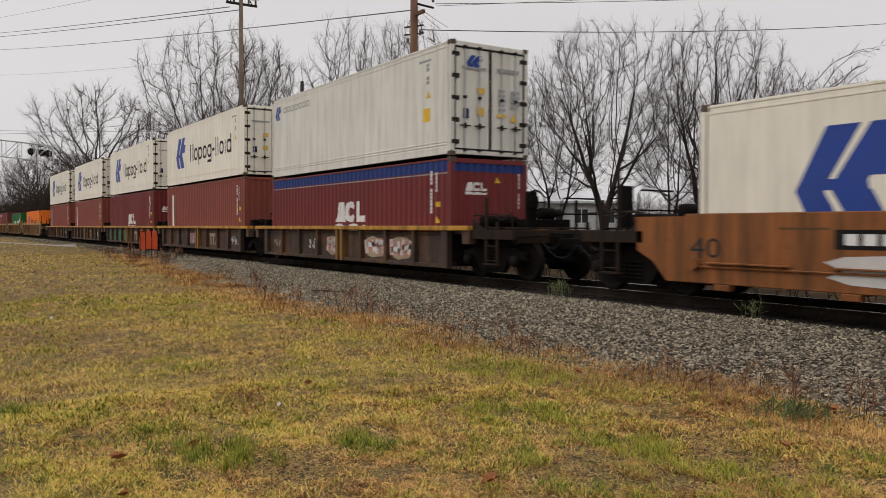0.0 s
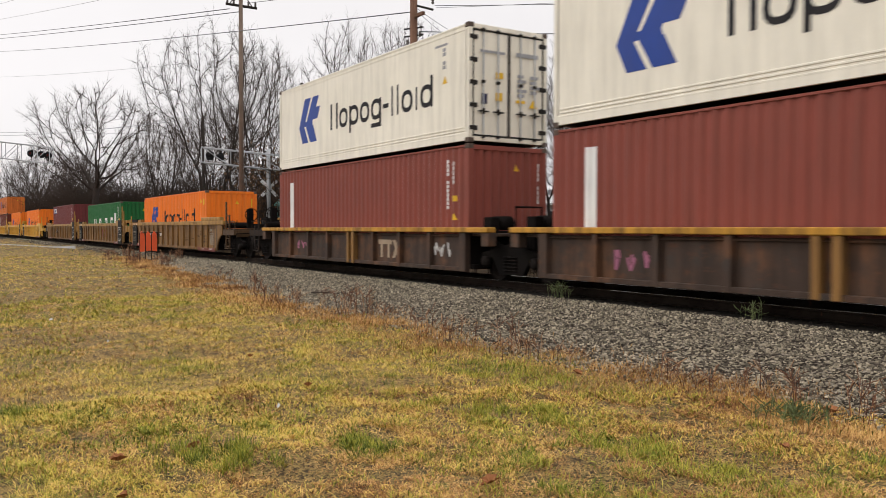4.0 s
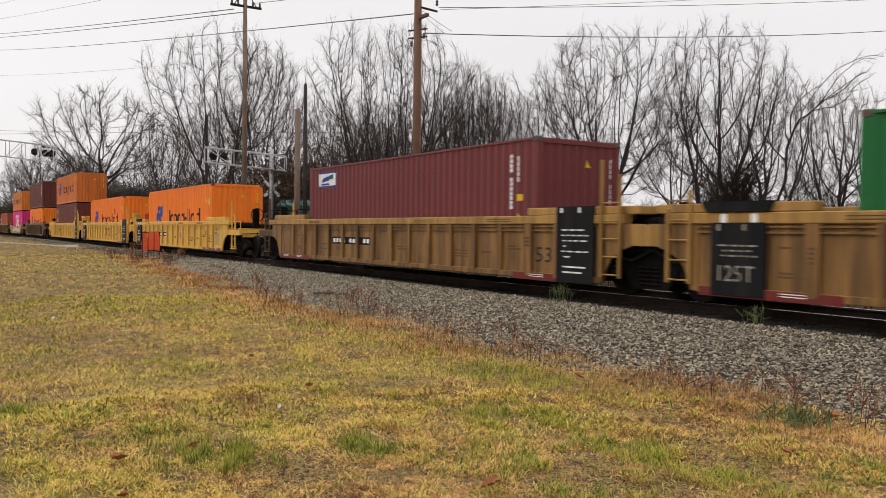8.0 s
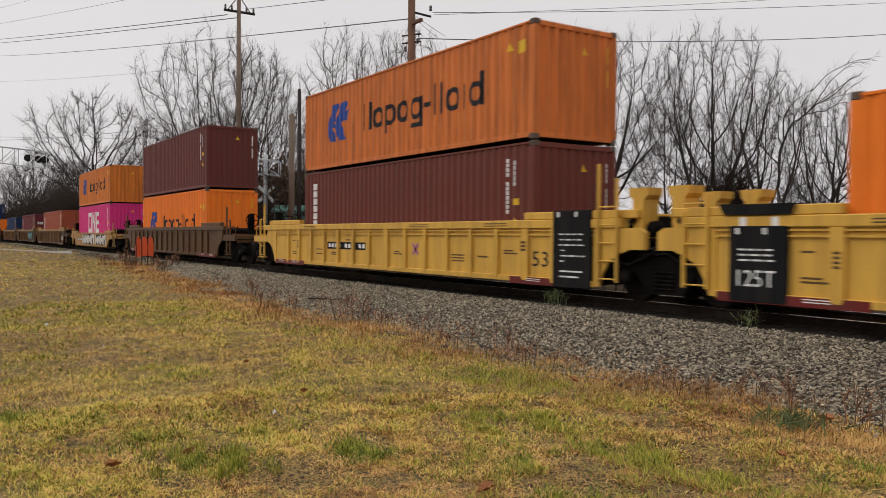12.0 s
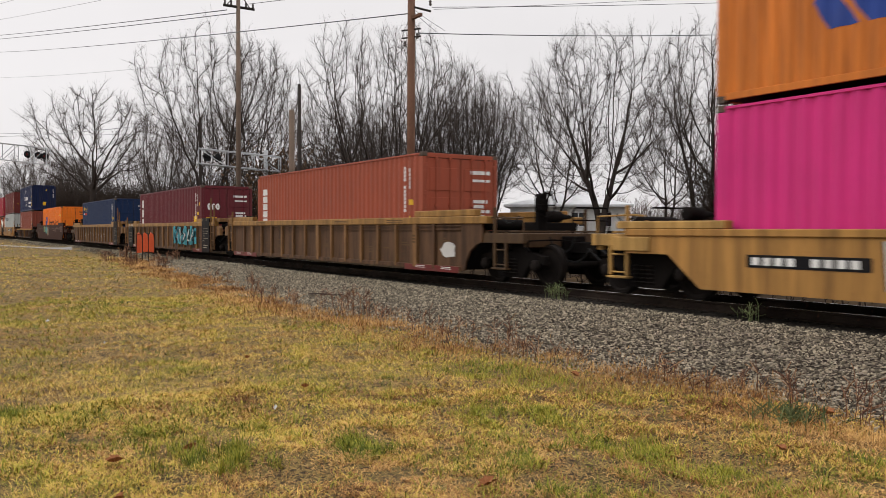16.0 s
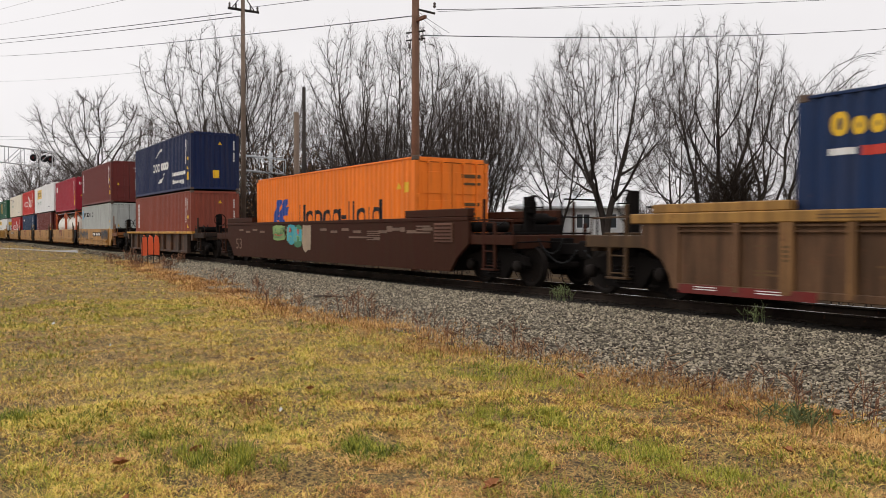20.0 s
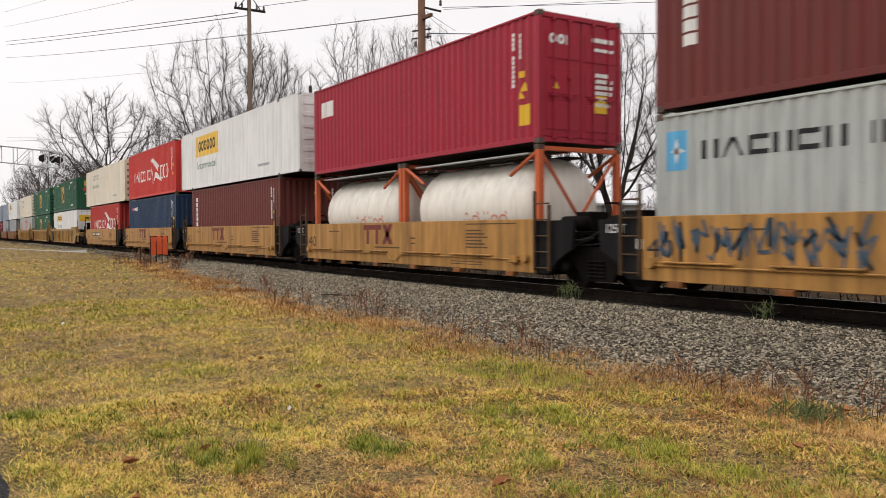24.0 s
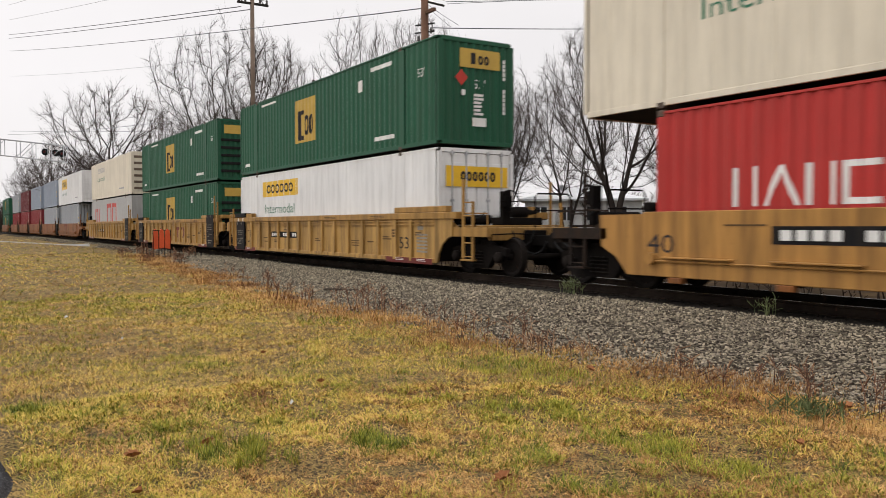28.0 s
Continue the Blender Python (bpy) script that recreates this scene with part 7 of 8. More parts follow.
m_ = len(x)
tagged(part("grass", blades("grass", x, y, rng.uniform(0.04, 0.16, m_), np.maximum(0.004, -x * 0.0007) * rng.uniform(0.6, 1.4, m_), rng.uniform(0.3, 1.5, m_), rng, STRAW)), "dry straw-coloured grass along the ballast", "grass", kind="stuff")


def weed(px, py, tall, stems, seed, mat, spread=0.22, side=True, label="dead brown weed with upright stems", stout=1.0):
    r_ = random.Random(seed)
    g = Geo()
    z = height(px, py)
    for _ in range(stems):
        x0, y0 = r_.gauss(0, spread), r_.gauss(0, spread * 0.7)
        h = tall * r_.uniform(0.5, 1.1)
        lx, ly = r_.gauss(0, 0.12) * h, r_.gauss(0, 0.12) * h
        wide = (0.0025 + 0.00025 * math.hypot(px, py)) * stout
        top = (x0 + lx, y0 + ly, h)
        g.tube((x0, y0, -0.02), top, wide, wide * 0.5, 4, False)
        if side:
            for _k in range(4):
                f = r_.uniform(0.4, 1)
                p = (x0 + lx * f, y0 + ly * f, h * f)
                q = (p[0] + r_.gauss(0, 0.07), p[1] + r_.gauss(0, 0.07), p[2] + r_.uniform(0.03, 0.12))
                g.tube(p, q, wide * 0.7, wide * 1.1, 3, False)
    ob = part("weed", g, mat, at=Matrix.Translation((px, py, z)))
    return tagged(ob, label, "weed", "dead weeds along the ballast")


for k, (px, py, tall, stems) in enumerate(((-13.6, 6.95, 0.55, 46), (-5.96, 6.7, 0.42, 9), (-7.65, 6.45, 0.33, 30), (-8.4, 6.6, 0.3, 24), (-38.6, 8.2, 0.5, 50), (-43.9, 8.2, 0.5, 50), (-35.0, 8.6, 0.6, 50),
                                           (-3.97, 6.7, 0.5, 16), (-5.46, 6.5, 0.2, 14), (-17.2, 6.5, 0.35, 26), (-16.3, 6.75, 0.4, 22), (-9.1, 6.85, 0.4, 22), (-5.1, 7.1, 0.25, 10), (-10.8, 6.9, 0.35, 22),
                                           (-3.66, 6.5, 0.5, 14), (-14.6, 7.0, 0.4, 26), (-12.4, 6.9, 0.35, 22), (-20.5, 7.4, 0.5, 24), (-9.8, 6.5, 0.32, 18), (-4.6, 6.9, 0.4, 8), (-24.5, 7.6, 0.45, 22), (-39.5, 10.3, 0.5, 40), (-46.5, 9.6, 0.7, 50))):
    weed(px, py, tall * (0.8 if px > -9 else 1), max(5, int(stems * 0.4)), 100 + k, RUSSET, 0.12 if stems < 16 else 0.26)
WEEDGREEN = herb("weed_green", ((0.1, (0.10, 0.13, 0.05)), (0.9, (0.25, 0.28, 0.12))))
for k, (px, py) in enumerate(((-12.9, 11.0), (-8.1, 11.0), (-12.7, 11.1))):
    weed(px, py, 0.3, 11, 160 + k, WEEDGREEN, 0.09, True, "thin green weed in the stones by the rail", 0.5)
weed(-4.15, 6.2, 0.12, 40, 170, herb("grey_green", ((0.1, (0.06, 0.08, 0.03)), (0.9, (0.15, 0.18, 0.07)))), 0.16, True, "low grey-green rosette weed")

LEAF = shade("oak_leaf", (0.28, 0.115, 0.045), 0.7, 0, 0.3, 30, 0.2)


def fallen_leaf(px, py, s, seed):
    r_ = random.Random(seed)
    out = []
    for i in range(14):
        t = 2 * math.pi * i / 14
        k = s * (1.0 if i % 2 else 0.62) * r_.uniform(0.85, 1.1)
        out.append((k * math.cos(t), 0.7 * k * math.sin(t), 0.018 + 0.35 * s * abs(math.sin(t)) + 0.1 * s * r_.random()))
    g = Geo().put([(0, 0, 0.012)] + out, [(0, i + 1, (i + 1) % 14 + 1) for i in range(14)])
    g.put([(0, 0, 0.002)] + [(a * 0.98, b * 0.98, c - 0.004) for a, b, c in out], [(0, (i + 1) % 14 + 1, i + 1) for i in range(14)])
    ob = part("fallen_leaf", g, LEAF, at=pose(px, py, height(px, py) + 0.03, r_.uniform(-20, 20), r_.uniform(-20, 20), r_.uniform(0, 360)))
    return tagged(ob, "curled brown fallen oak leaf on the grass", "leaf", "fallen leaves")


for k, (px, py, s) in enumerate(((-4.14, 3.03, 0.075), (-5.8, 1.12, 0.07), (-5.9, 1.66, 0.06), (-4.1, 6.67, 0.09), (-5.0, 1.0, 0.05), (-9.6, 3.4, 0.05), (-6.6, 6.0, 0.06), (-3.6, 5.3, 0.05), (-7.4, 3.2, 0.05))):
    fallen_leaf(px, py, s, 200 + k)
scrap = shade("paper_scrap", (0.5, 0.5, 0.47), 0.8, 0, 0.1)
for k, (px, py, s) in enumerate(((-15.5, 1.92, 0.05), (-6.8, 2.66, 0.022), (-12.0, 2.2, 0.02))):
    g = Geo().put([(-s, -s * 0.5, 0.05), (s, -s * 0.6, 0.04), (s * 1.1, s * 0.5, 0.065), (-s * 0.9, s * 0.6, 0.05), (0, 0, 0.085)], [(0, 1, 4), (1, 2, 4), (2, 3, 4), (3, 0, 4), (3, 2, 1, 0)])
    tagged(part("paper_scrap", g, scrap, at=Matrix.Translation((px, py, height(px, py)))), "small white scrap of paper on the grass", "litter", "paper scraps")
stick = Geo().path([(-0.5, 0, 0.03), (-0.1, 0.04, 0.05), (0.3, 0.02, 0.04), (0.55, 0.1, 0.06)], 0.018)
tagged(part("stick", stick, shade("dead_wood", (0.06, 0.045, 0.035), 0.9), at=pose(-17.75, 8.14, height(-17.75, 8.14), 0, 0, 20)), "dark broken stick lying on the ballast", "stick")

# the paved edge by the stand and a muddy wheel rut
drive = grid(spaced((-40, -14, 10), (-14, -5, 30)), spaced((-6, 0.3, 10), (0.3, 0.5, 3)), lambda x, y: GRASS_Z + 0.035 + 0.01 * np.sin(1.3 * x + y) * np.sin(2.2 * y) - np.where(y > 0.48, 0.06, 0.0))
drive.v = [(x, y + (0.05 * math.sin(x * 1.7) + 0.04 * math.sin(x * 4.1) - 0.15 if y > 0.25 else 0) - max(0, -x - 13) * 0.22, z) for x, y, z in drive.v]
tagged(part("driveway", drive, ASPHALT), "dark worn asphalt edge of a driveway", "driveway", kind="structure")


# ---- trees ----
BARK = shade("bark", (0.045, 0.036, 0.031), 0.95, 0, 0.35, 20, 0.5, 0.3, (0.03, 0.027, 0.025))
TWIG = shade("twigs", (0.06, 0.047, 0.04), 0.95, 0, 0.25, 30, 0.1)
# paler copy of TWIG: the haze of distance is put into the colour
HAZED_TWIG = shade("hazed_twigs", (0.13, 0.115, 0.105), 0.95, 0, 0.25, 3, 0.1)


def tubes(name, segs, n_, mat, pointed=False):
    """Many tapered tubes, or pointed twigs, as one mesh; segs: rows of p, q, r0, r1."""
    s = np.asarray(segs, dtype=float)
    P, Q, R0, R1 = s[:, 0:3], s[:, 3:6], s[:, 6], s[:, 7]
    D = Q - P
    D /= np.linalg.norm(D, axis=1)[:, None] + 1e-9
    ref = np.where(np.abs(D[:, 2:3]) < 0.9, np.array([[0, 0, 1.0]]), np.array([[1.0, 0, 0]]))
    A = np.cross(D, ref)
    A /= np.linalg.norm(A, axis=1)[:, None]
    B = np.cross(D, A)
    t = np.arange(n_) * 2 * np.pi / n_
    ringv = A[:, None, :] * np.cos(t)[None, :, None] + B[:, None, :] * np.sin(t)[None, :, None]
    i = np.arange(n_)
    if pointed:
        V = np.concatenate([P[:, None] + ringv * R0[:, None, None], Q[:, None]], 1).reshape(-1, 3)
        f = np.stack([i, (i + 1) % n_, np.full(n_, n_)], 1)
        return raw_mesh(name, V, ((np.arange(len(s)) * (n_ + 1))[:, None, None] + f[None]).reshape(-1, 3), mat, True)
    V = np.concatenate([P[:, None] + ringv * R0[:, None, None], Q[:, None] + ringv * R1[:, None, None]], 1).reshape(-1, 3)
    f = np.stack([i, (i + 1) % n_, n_ + (i + 1) % n_, n_ + i], 1)
    F = (np.arange(len(s)) * 2 * n_)[:, None, None] + f[None]
    return raw_mesh(name, V, F.reshape(-1, 4), mat, True)


def sprout(rng_, d, lo, hi, up):
    o = rng_.normal(size=3)
    o -= d * (o @ d)
    o /= np.linalg.norm(o)
    th = math.radians(rng_.uniform(lo, hi))
    e = d * math.cos(th) + o * math.sin(th) + np.array((0, 0, up))
    return e / np.linalg.norm(e)


def colonise(rng_, pts, parents, goals, step, kill, up, inertia, heart, rounds=130):
    """Branches that grow step by step from the first nodes towards the goals scattered in the crown."""
    P = [np.array(p, dtype=float) for p in pts]
    par, kids_ = list(parents), [0] * len(pts)
    D = [np.array((0, 0, 1.0)) if k < 0 else (P[i] - P[k]) / (np.linalg.norm(P[i] - P[k]) + 1e-9) for i, k in enumerate(par)]
    for k in par:
        if k >= 0:
            kids_[k] += 1
    A = np.array(goals)
    dist = np.full(len(A), 1e9)
    near = np.zeros(len(A), dtype=int)
    fresh = range(len(P))
    for _ in range(rounds):
        ids = np.fromiter(fresh, dtype=int)
        if len(ids) == 0 or len(A) == 0:
            break
        N = np.array([P[i] for i in ids])
        d2 = np.linalg.norm(A[:, None] - N[None], axis=2)
        j = d2.argmin(1)
        best = d2[np.arange(len(A)), j]
        closer = best < dist
        near[closer], dist[closer] = ids[j[closer]], best[closer]
        live = dist > kill
        A, dist, near = A[live], dist[live], near[live]
        if len(A) == 0:
            break
        pull = {}
        for a, i, d in zip(A, near, dist):
            w = (a - P[i]) / d
            if w @ D[i] > (0.45 if kids_[i] == 0 else -0.1):
                pull[i] = pull.get(i, 0) + w
        fresh = []
        for i, v in list(pull.items()):
            if kids_[i] >= (2 if par[i] >= 0 and i > len(pts) else 4):
                continue
            ray = (P[i] - heart) / np.linalg.norm(P[i] - heart)
            tip_ = kids_[i] == 0
            v = v / (np.linalg.norm(v) + 1e-9) + D[i] * (inertia if tip_ else 0.25) + ray * (0.6 if tip_ else 0.35) + np.array((0, 0, up)) + rng_.normal(0, 0.15, 3)
            v /= np.linalg.norm(v)
            if v @ D[i] < (0.4 if tip_ else 0.1) or (v @ ray < 0.3 and i > len(pts)):
                continue
            P.append(P[i] + v * step)
            D.append(v), par.append(i), kids_.append(0)
            kids_[i] += 1
            fresh.append(len(P) - 1)
    return np.array(P), np.array(par), np.array(D)


def egg(rng_, n_, tall, half, lo, shift, hollow=0.35, flare=0.0):
    """Points scattered in a lumpy egg-shaped crown, fewer towards its heart."""
    cz, rz = tall * (1 + lo) / 2, tall * (1 - lo) / 2
    ph = rng_.uniform(0, 2 * np.pi, 4)
    out = []
    while len(out) < n_:
        v = rng_.uniform(-1, 1, 3)
        r = np.linalg.norm(v)
        if not hollow * rng_.uniform(0.4, 1.3) < r < 1:
            continue
        az = math.atan2(v[1], v[0])
        lump = 1 + 0.11 * math.sin(3 * az + ph[0] + 2 * v[2]) + 0.09 * math.sin(5 * az + ph[1] - 4 * v[2]) + 0.06 * math.sin(7 * v[2] + ph[2])
        wide = 1 + flare * v[2]
        lift = (v[2] + 1) / 2
        out.append((v[0] * half * wide * lump + shift[0] * lift, v[1] * half * wide * lump + shift[1] * lift, cz + v[2] * rz * (1 + 0.07 * math.sin(4 * az + ph[3]))))
    return out


def tree(name, label, stems, tall, half, seed, lo=0.3, fork=0.3, splay=0.2, up=0.1, inertia=0.7, goals=900, shift=(0, 0), twig=None, thin=0.009, flare=0.0, step=0.34, kill=0.48, trunk=1.0, sprigs=3.6, crook=0.05):
    """A bare tree: a trunk or a stool of stems whose branches fill the crown, with fine twigs on the last of them."""
    rng_ = np.random.default_rng(seed)
    pts, par = [], []
    for s_ in range(stems):
        a = 2 * np.pi * (s_ + rng_.uniform(0, 0.6)) / stems
        out = np.array((math.cos(a), math.sin(a), 0.0)) * (0 if stems == 1 else rng_.uniform(0.7, 1.15))
        base = out * 0.09 * stems ** 0.6 + np.array((0, 0, -0.25))
        n_ = max(3, int(tall * fork * rng_.uniform(0.8, 1.15) / (step * 1.3)))
        sway = rng_.normal(0, crook * tall * fork, 2)
        for k in range(n_ + 1):
            f = k / n_
            q = base + out * splay * tall * fork * f ** 1.25 + np.array((shift[0] * fork * 0.6 * f + sway[0] * math.sin(2.6 * f), shift[1] * fork * 0.6 * f + sway[1] * math.sin(2.6 * f), tall * fork * f))
            pts.append(q)
            par.append(len(pts) - 2 if k else -1)
    P, par, D = colonise(rng_, pts, par, egg(rng_, goals, tall, half, lo, shift, flare=flare), step, kill, up, inertia, np.array((shift[0] * 0.3, shift[1] * 0.3, tall * lo * 0.6)))
    m_ = len(P)
    ex = 2.25
    load_, tips = np.zeros(m_), np.zeros(m_, dtype=int)
    for i in range(m_ - 1, -1, -1):
        if load_[i] == 0:
            load_[i], tips[i] = (thin * 1.25) ** ex, 1
        if par[i] >= 0:
            load_[par[i]] += load_[i]
            tips[par[i]] += tips[i]
    R = load_ ** (1 / ex)
    big = R.max()
    R = np.where(R > 0.3 * big, R * trunk, R)
    owner = np.full(m_, -1)
    T_, L_, C_, X_ = [], {}, [], []
    for i in range(m_):
        k = par[i]
        if k < 0:
            continue
        row = (*P[k], *P[i], min(R[k], R[i] * 1.35), R[i])
        if R[i] > 0.42 * big:
            T_.append(row)
            continue
        owner[i] = owner[k] if owner[k] >= 0 else i
        if R[i] > 0.15 * big:
            L_.setdefault(owner[i], []).append(row)
        else:
            C_.append(row)
        if tips[i] <= 9:
            for _ in range(int(sprigs + rng_.uniform(0, 1))):
                d = sprout(rng_, D[i], 14, 46, 0.12)
                p = P[k] + (P[i] - P[k]) * rng_.uniform(0, 1)
                l_ = step * rng_.uniform(0.8, 2.9)
                q = p + d * l_
                X_.append((*p, *q, thin * 0.85, thin * 0.45))
                for f in rng_.uniform(0.25, 0.8, rng_.integers(0, 3)):
                    X_.append((*(p + d * l_ * f), *(p + d * l_ * f + sprout(rng_, d, 18, 42, 0.1) * l_ * 0.6), thin * 0.7, thin * 0.4))
    root = thing(name, label, "tree", "bare trees beyond the track")
    if T_:
        part("trunk", tubes("trunk", T_, 9, BARK), None, root)
    for rows_ in sorted(L_.values(), key=len, reverse=True)[:4]:
        part("limb", tubes("limb", rows_, 6, BARK), None, root)
    for rows_ in sorted(L_.values(), key=len, reverse=True)[4:]:
        C_ += rows_
    part("branch_work", tubes("branch_work", C_, 3, BARK), None, root)
    part("crown", tubes("crown", X_, 3, twig or TWIG, True), None, root, "fine bare twigs")
    return root


def plant(root, x, y, turn=0, scale=1.0):
    root.matrix_basis = pose(x, y, height(x, y) - 0.02, 0, 0, turn) @ Matrix.Diagonal((scale, scale, scale, 1))
    return root


def plant_copy(root, x, y, turn, scale):
    c_ = copy_thing(root, pose(x, y, height(x, y) - 0.02, 0, 0, turn))
    c_.scale = (scale, scale, scale)
    return c_


T1 = plant(tree("tree", "old spreading bare tree with crooked limbs", 1, 15.8, 6.4, 1, 0.3, 0.3, 0, 0.02, 0.55, 900, thin=0.017, step=0.5, kill=0.75, trunk=1.25, crook=0.1), -101.6, 17.6, 40, 1.18)
T2 = plant(tree("tree", "slender bare tree with two stems", 2, 13.4, 3.4, 2, 0.3, 0.35, 0.12, 0.12, 0.7, 800, thin=0.012, step=0.42, kill=0.55), -82.0, 20.3)
T3 = plant(tree("tree", "tall bare tree with long spreading forks", 3, 16.0, 5.6, 3, 0.34, 0.34, 0.22, 0.12, 0.8, 1300, thin=0.010, flare=0.15, step=0.42, kill=0.58), -61.3, 19.4, 0, 1.06)
T4 = plant(tree("tree", "tall bare tree with fine twigs", 2, 15.4, 3.9, 4, 0.28, 0.36, 0.12, 0.14, 0.8, 1300, thin=0.0095, step=0.4, kill=0.5), -62.5, 23.3, 70, 1.06)
T5 = plant(tree("tree", "dense bare tree of many stems fanning out from the ground", 18, 13.5, 4.9, 5, 0.16, 0.42, 0.36, 0.2, 1.2, 2300, thin=0.0085, flare=0.25, step=0.36, kill=0.5, sprigs=3.2, crook=0.02), -45.6, 25.2, 0, 1.1)
T6 = plant(tree("tree", "dense dark bare tree of many upright stems", 11, 12.6, 4.0, 6, 0.2, 0.4, 0.25, 0.2, 1.0, 1700, thin=0.009, flare=0.1, step=0.36, kill=0.45, crook=0.04), -45.8, 30.5)
T7 = plant(tree("tree", "bare spreading tree with a low fork", 2, 11.8, 4.2, 7, 0.25, 0.3, 0.2, 0.12, 0.8, 1400, thin=0.0085), -44.0, 37.8)
T8 = plant(tree("tree", "bare shade tree with a forked trunk and wide crown", 2, 13.3, 5.5, 8, 0.24, 0.3, 0.14, 0.1, 0.9, 2300, thin=0.0078, flare=0.08, step=0.36, kill=0.45, trunk=1.7), -34.0, 32.9, 200, 0.96)
T9 = plant(tree("tree", "tall bare tree with several stems", 3, 14.2, 4.2, 9, 0.24, 0.34, 0.2, 0.14, 0.75, 1700, thin=0.0085, trunk=1.6, crook=0.09), -31.0, 38.6, 0, 0.95)
T10 = plant(tree("tree", "leaning bare tree with an open crown", 1, 10.6, 2.5, 10, 0.52, 0.42, 0, 0.1, 0.25, 260, (3.4, 3.1), thin=0.0105, kill=0.7, trunk=1.25, crook=0.12, sprigs=2.0), -27.4, 38.0, 0)
T11 = plant(tree("tree", "bare tree farther off, distance haze in its twig colour", 3, 11.4, 3.4, 11, 0.25, 0.3, 0.2, 0.12, 0.7, 500, twig=HAZED_TWIG, thin=0.012), -33.4, 59)
for src_, x, y, turn, k in ((T2, -92, 23, 80, 0.95), (T4, -72, 22, 200, 0.92), (T3, -88, 26, 120, 0.85), (T2, -110, 24, 10, 0.9), (T1, -128, 20, 200, 0.85), (T4, -140, 22, 30, 0.85),
                           (T2, -56, 27, 300, 0.8), (T7, -52, 36, 90, 0.95), (T3, -55, 33, 10, 0.75), (T7, -39, 44, 30, 0.95), 
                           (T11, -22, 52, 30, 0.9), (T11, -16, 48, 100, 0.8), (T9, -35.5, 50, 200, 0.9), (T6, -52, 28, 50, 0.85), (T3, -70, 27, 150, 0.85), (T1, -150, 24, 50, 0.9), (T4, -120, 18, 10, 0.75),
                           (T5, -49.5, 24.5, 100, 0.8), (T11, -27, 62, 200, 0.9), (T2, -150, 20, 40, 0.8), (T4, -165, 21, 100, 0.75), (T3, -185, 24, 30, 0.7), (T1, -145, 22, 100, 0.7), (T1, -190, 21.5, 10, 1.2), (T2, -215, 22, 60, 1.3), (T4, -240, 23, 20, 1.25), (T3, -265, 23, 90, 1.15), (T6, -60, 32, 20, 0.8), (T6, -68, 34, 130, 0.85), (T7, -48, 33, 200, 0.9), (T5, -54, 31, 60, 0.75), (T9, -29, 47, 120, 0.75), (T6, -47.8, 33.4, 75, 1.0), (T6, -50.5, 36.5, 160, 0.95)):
    plant_copy(src_, x, y, turn, k)


def brush(name, label, n_, box_, tall, seed, mat, wide=0.02, fork=5):
    """A thicket: thin stems with forked twigs."""
    rng_ = np.random.default_rng(seed)
    x = rng_.uniform(box_[0], box_[1], n_)
    y = rng_.uniform(box_[2], box_[3], n_)
    h = rng_.uniform(tall[0], tall[1], n_)
    segs = []
    for a, b, c_ in zip(x, y, h):
        z = height(a, b) - 0.1
        d = rng_.normal(0, 0.16, 2) * c_
        p = np.array((a, b, z))
        q = p + np.array((d[0], d[1], c_))
        segs.append((*p, *q, wide * 1.2, wide * 0.5))
        for _ in range(fork):
            f = rng_.uniform(0.25, 0.95)
            s = p + (q - p) * f
            e = s + np.array((rng_.normal(0, 0.24) * c_, rng_.normal(0, 0.24) * c_, rng_.uniform(0.08, 0.4) * c_))
            segs.append((*s, *e, wide * 0.7, wide * 0.4))
    return tagged(part(name, tubes(name, segs, 3, mat), None), label, "brush", kind="stuff")


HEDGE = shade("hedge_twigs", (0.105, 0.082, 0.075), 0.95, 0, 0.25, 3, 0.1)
DARKBRUSH = shade("dark_brush", (0.045, 0.034, 0.027), 0.95, 0, 0.3, 3, 0.1)
brush("thicket", "dark bare thicket beyond the track", 2300, (-160, -50, 21, 36), (2.0, 7.5), 31, DARKBRUSH, 0.032, 6)
brush("thicket", "dense dark undergrowth between the trees", 1100, (-78, -49.5, 29, 37), (2.0, 5.5), 32, DARKBRUSH, 0.025, 8)
brush("thicket", "low bare scrub round the tree trunks", 260, (-38, -14, 46, 60), (1.0, 3.4), 33, TWIG, 0.02, 6)
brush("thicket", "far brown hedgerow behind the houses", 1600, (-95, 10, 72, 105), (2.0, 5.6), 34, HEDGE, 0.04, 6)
brush("thicket", "dark scrub along the line, far off", 1800, (-330, -125, 16.5, 42), (3.5, 9.5), 35, DARKBRUSH, 0.07, 6)
brush("thicket", "dark bare scrub beside the line", 700, (-135, -104, 15.2, 24), (2.5, 6.5), 37, DARKBRUSH, 0.04, 8)
# added growth: stands in for the dark seen under the cars
brush("thicket", "low dead growth added to darken the gaps under the train", 2300, (-110, -3, 16.2, 30), (0.25, 0.95), 38, DARKBRUSH, 0.02, 5)
brush("thicket", "dark ivy-choked stump between the bare trees", 150, (-30.0, -28.8, 37.0, 38.3), (2.4, 5.4), 39, DARKBRUSH, 0.022, 10)
brush("thicket", "dark bushy scrub beside the leaning tree", 60, (-27.8, -26.0, 40.6, 42.4), (2.0, 5.2), 40, DARKBRUSH, 0.018, 10)
brush("thicket", "bare scrub on the near side of the line, far off", 500, (-420, -130, -20, 7), (3.0, 8.0), 36, DARKBRUSH, 0.07, 6)

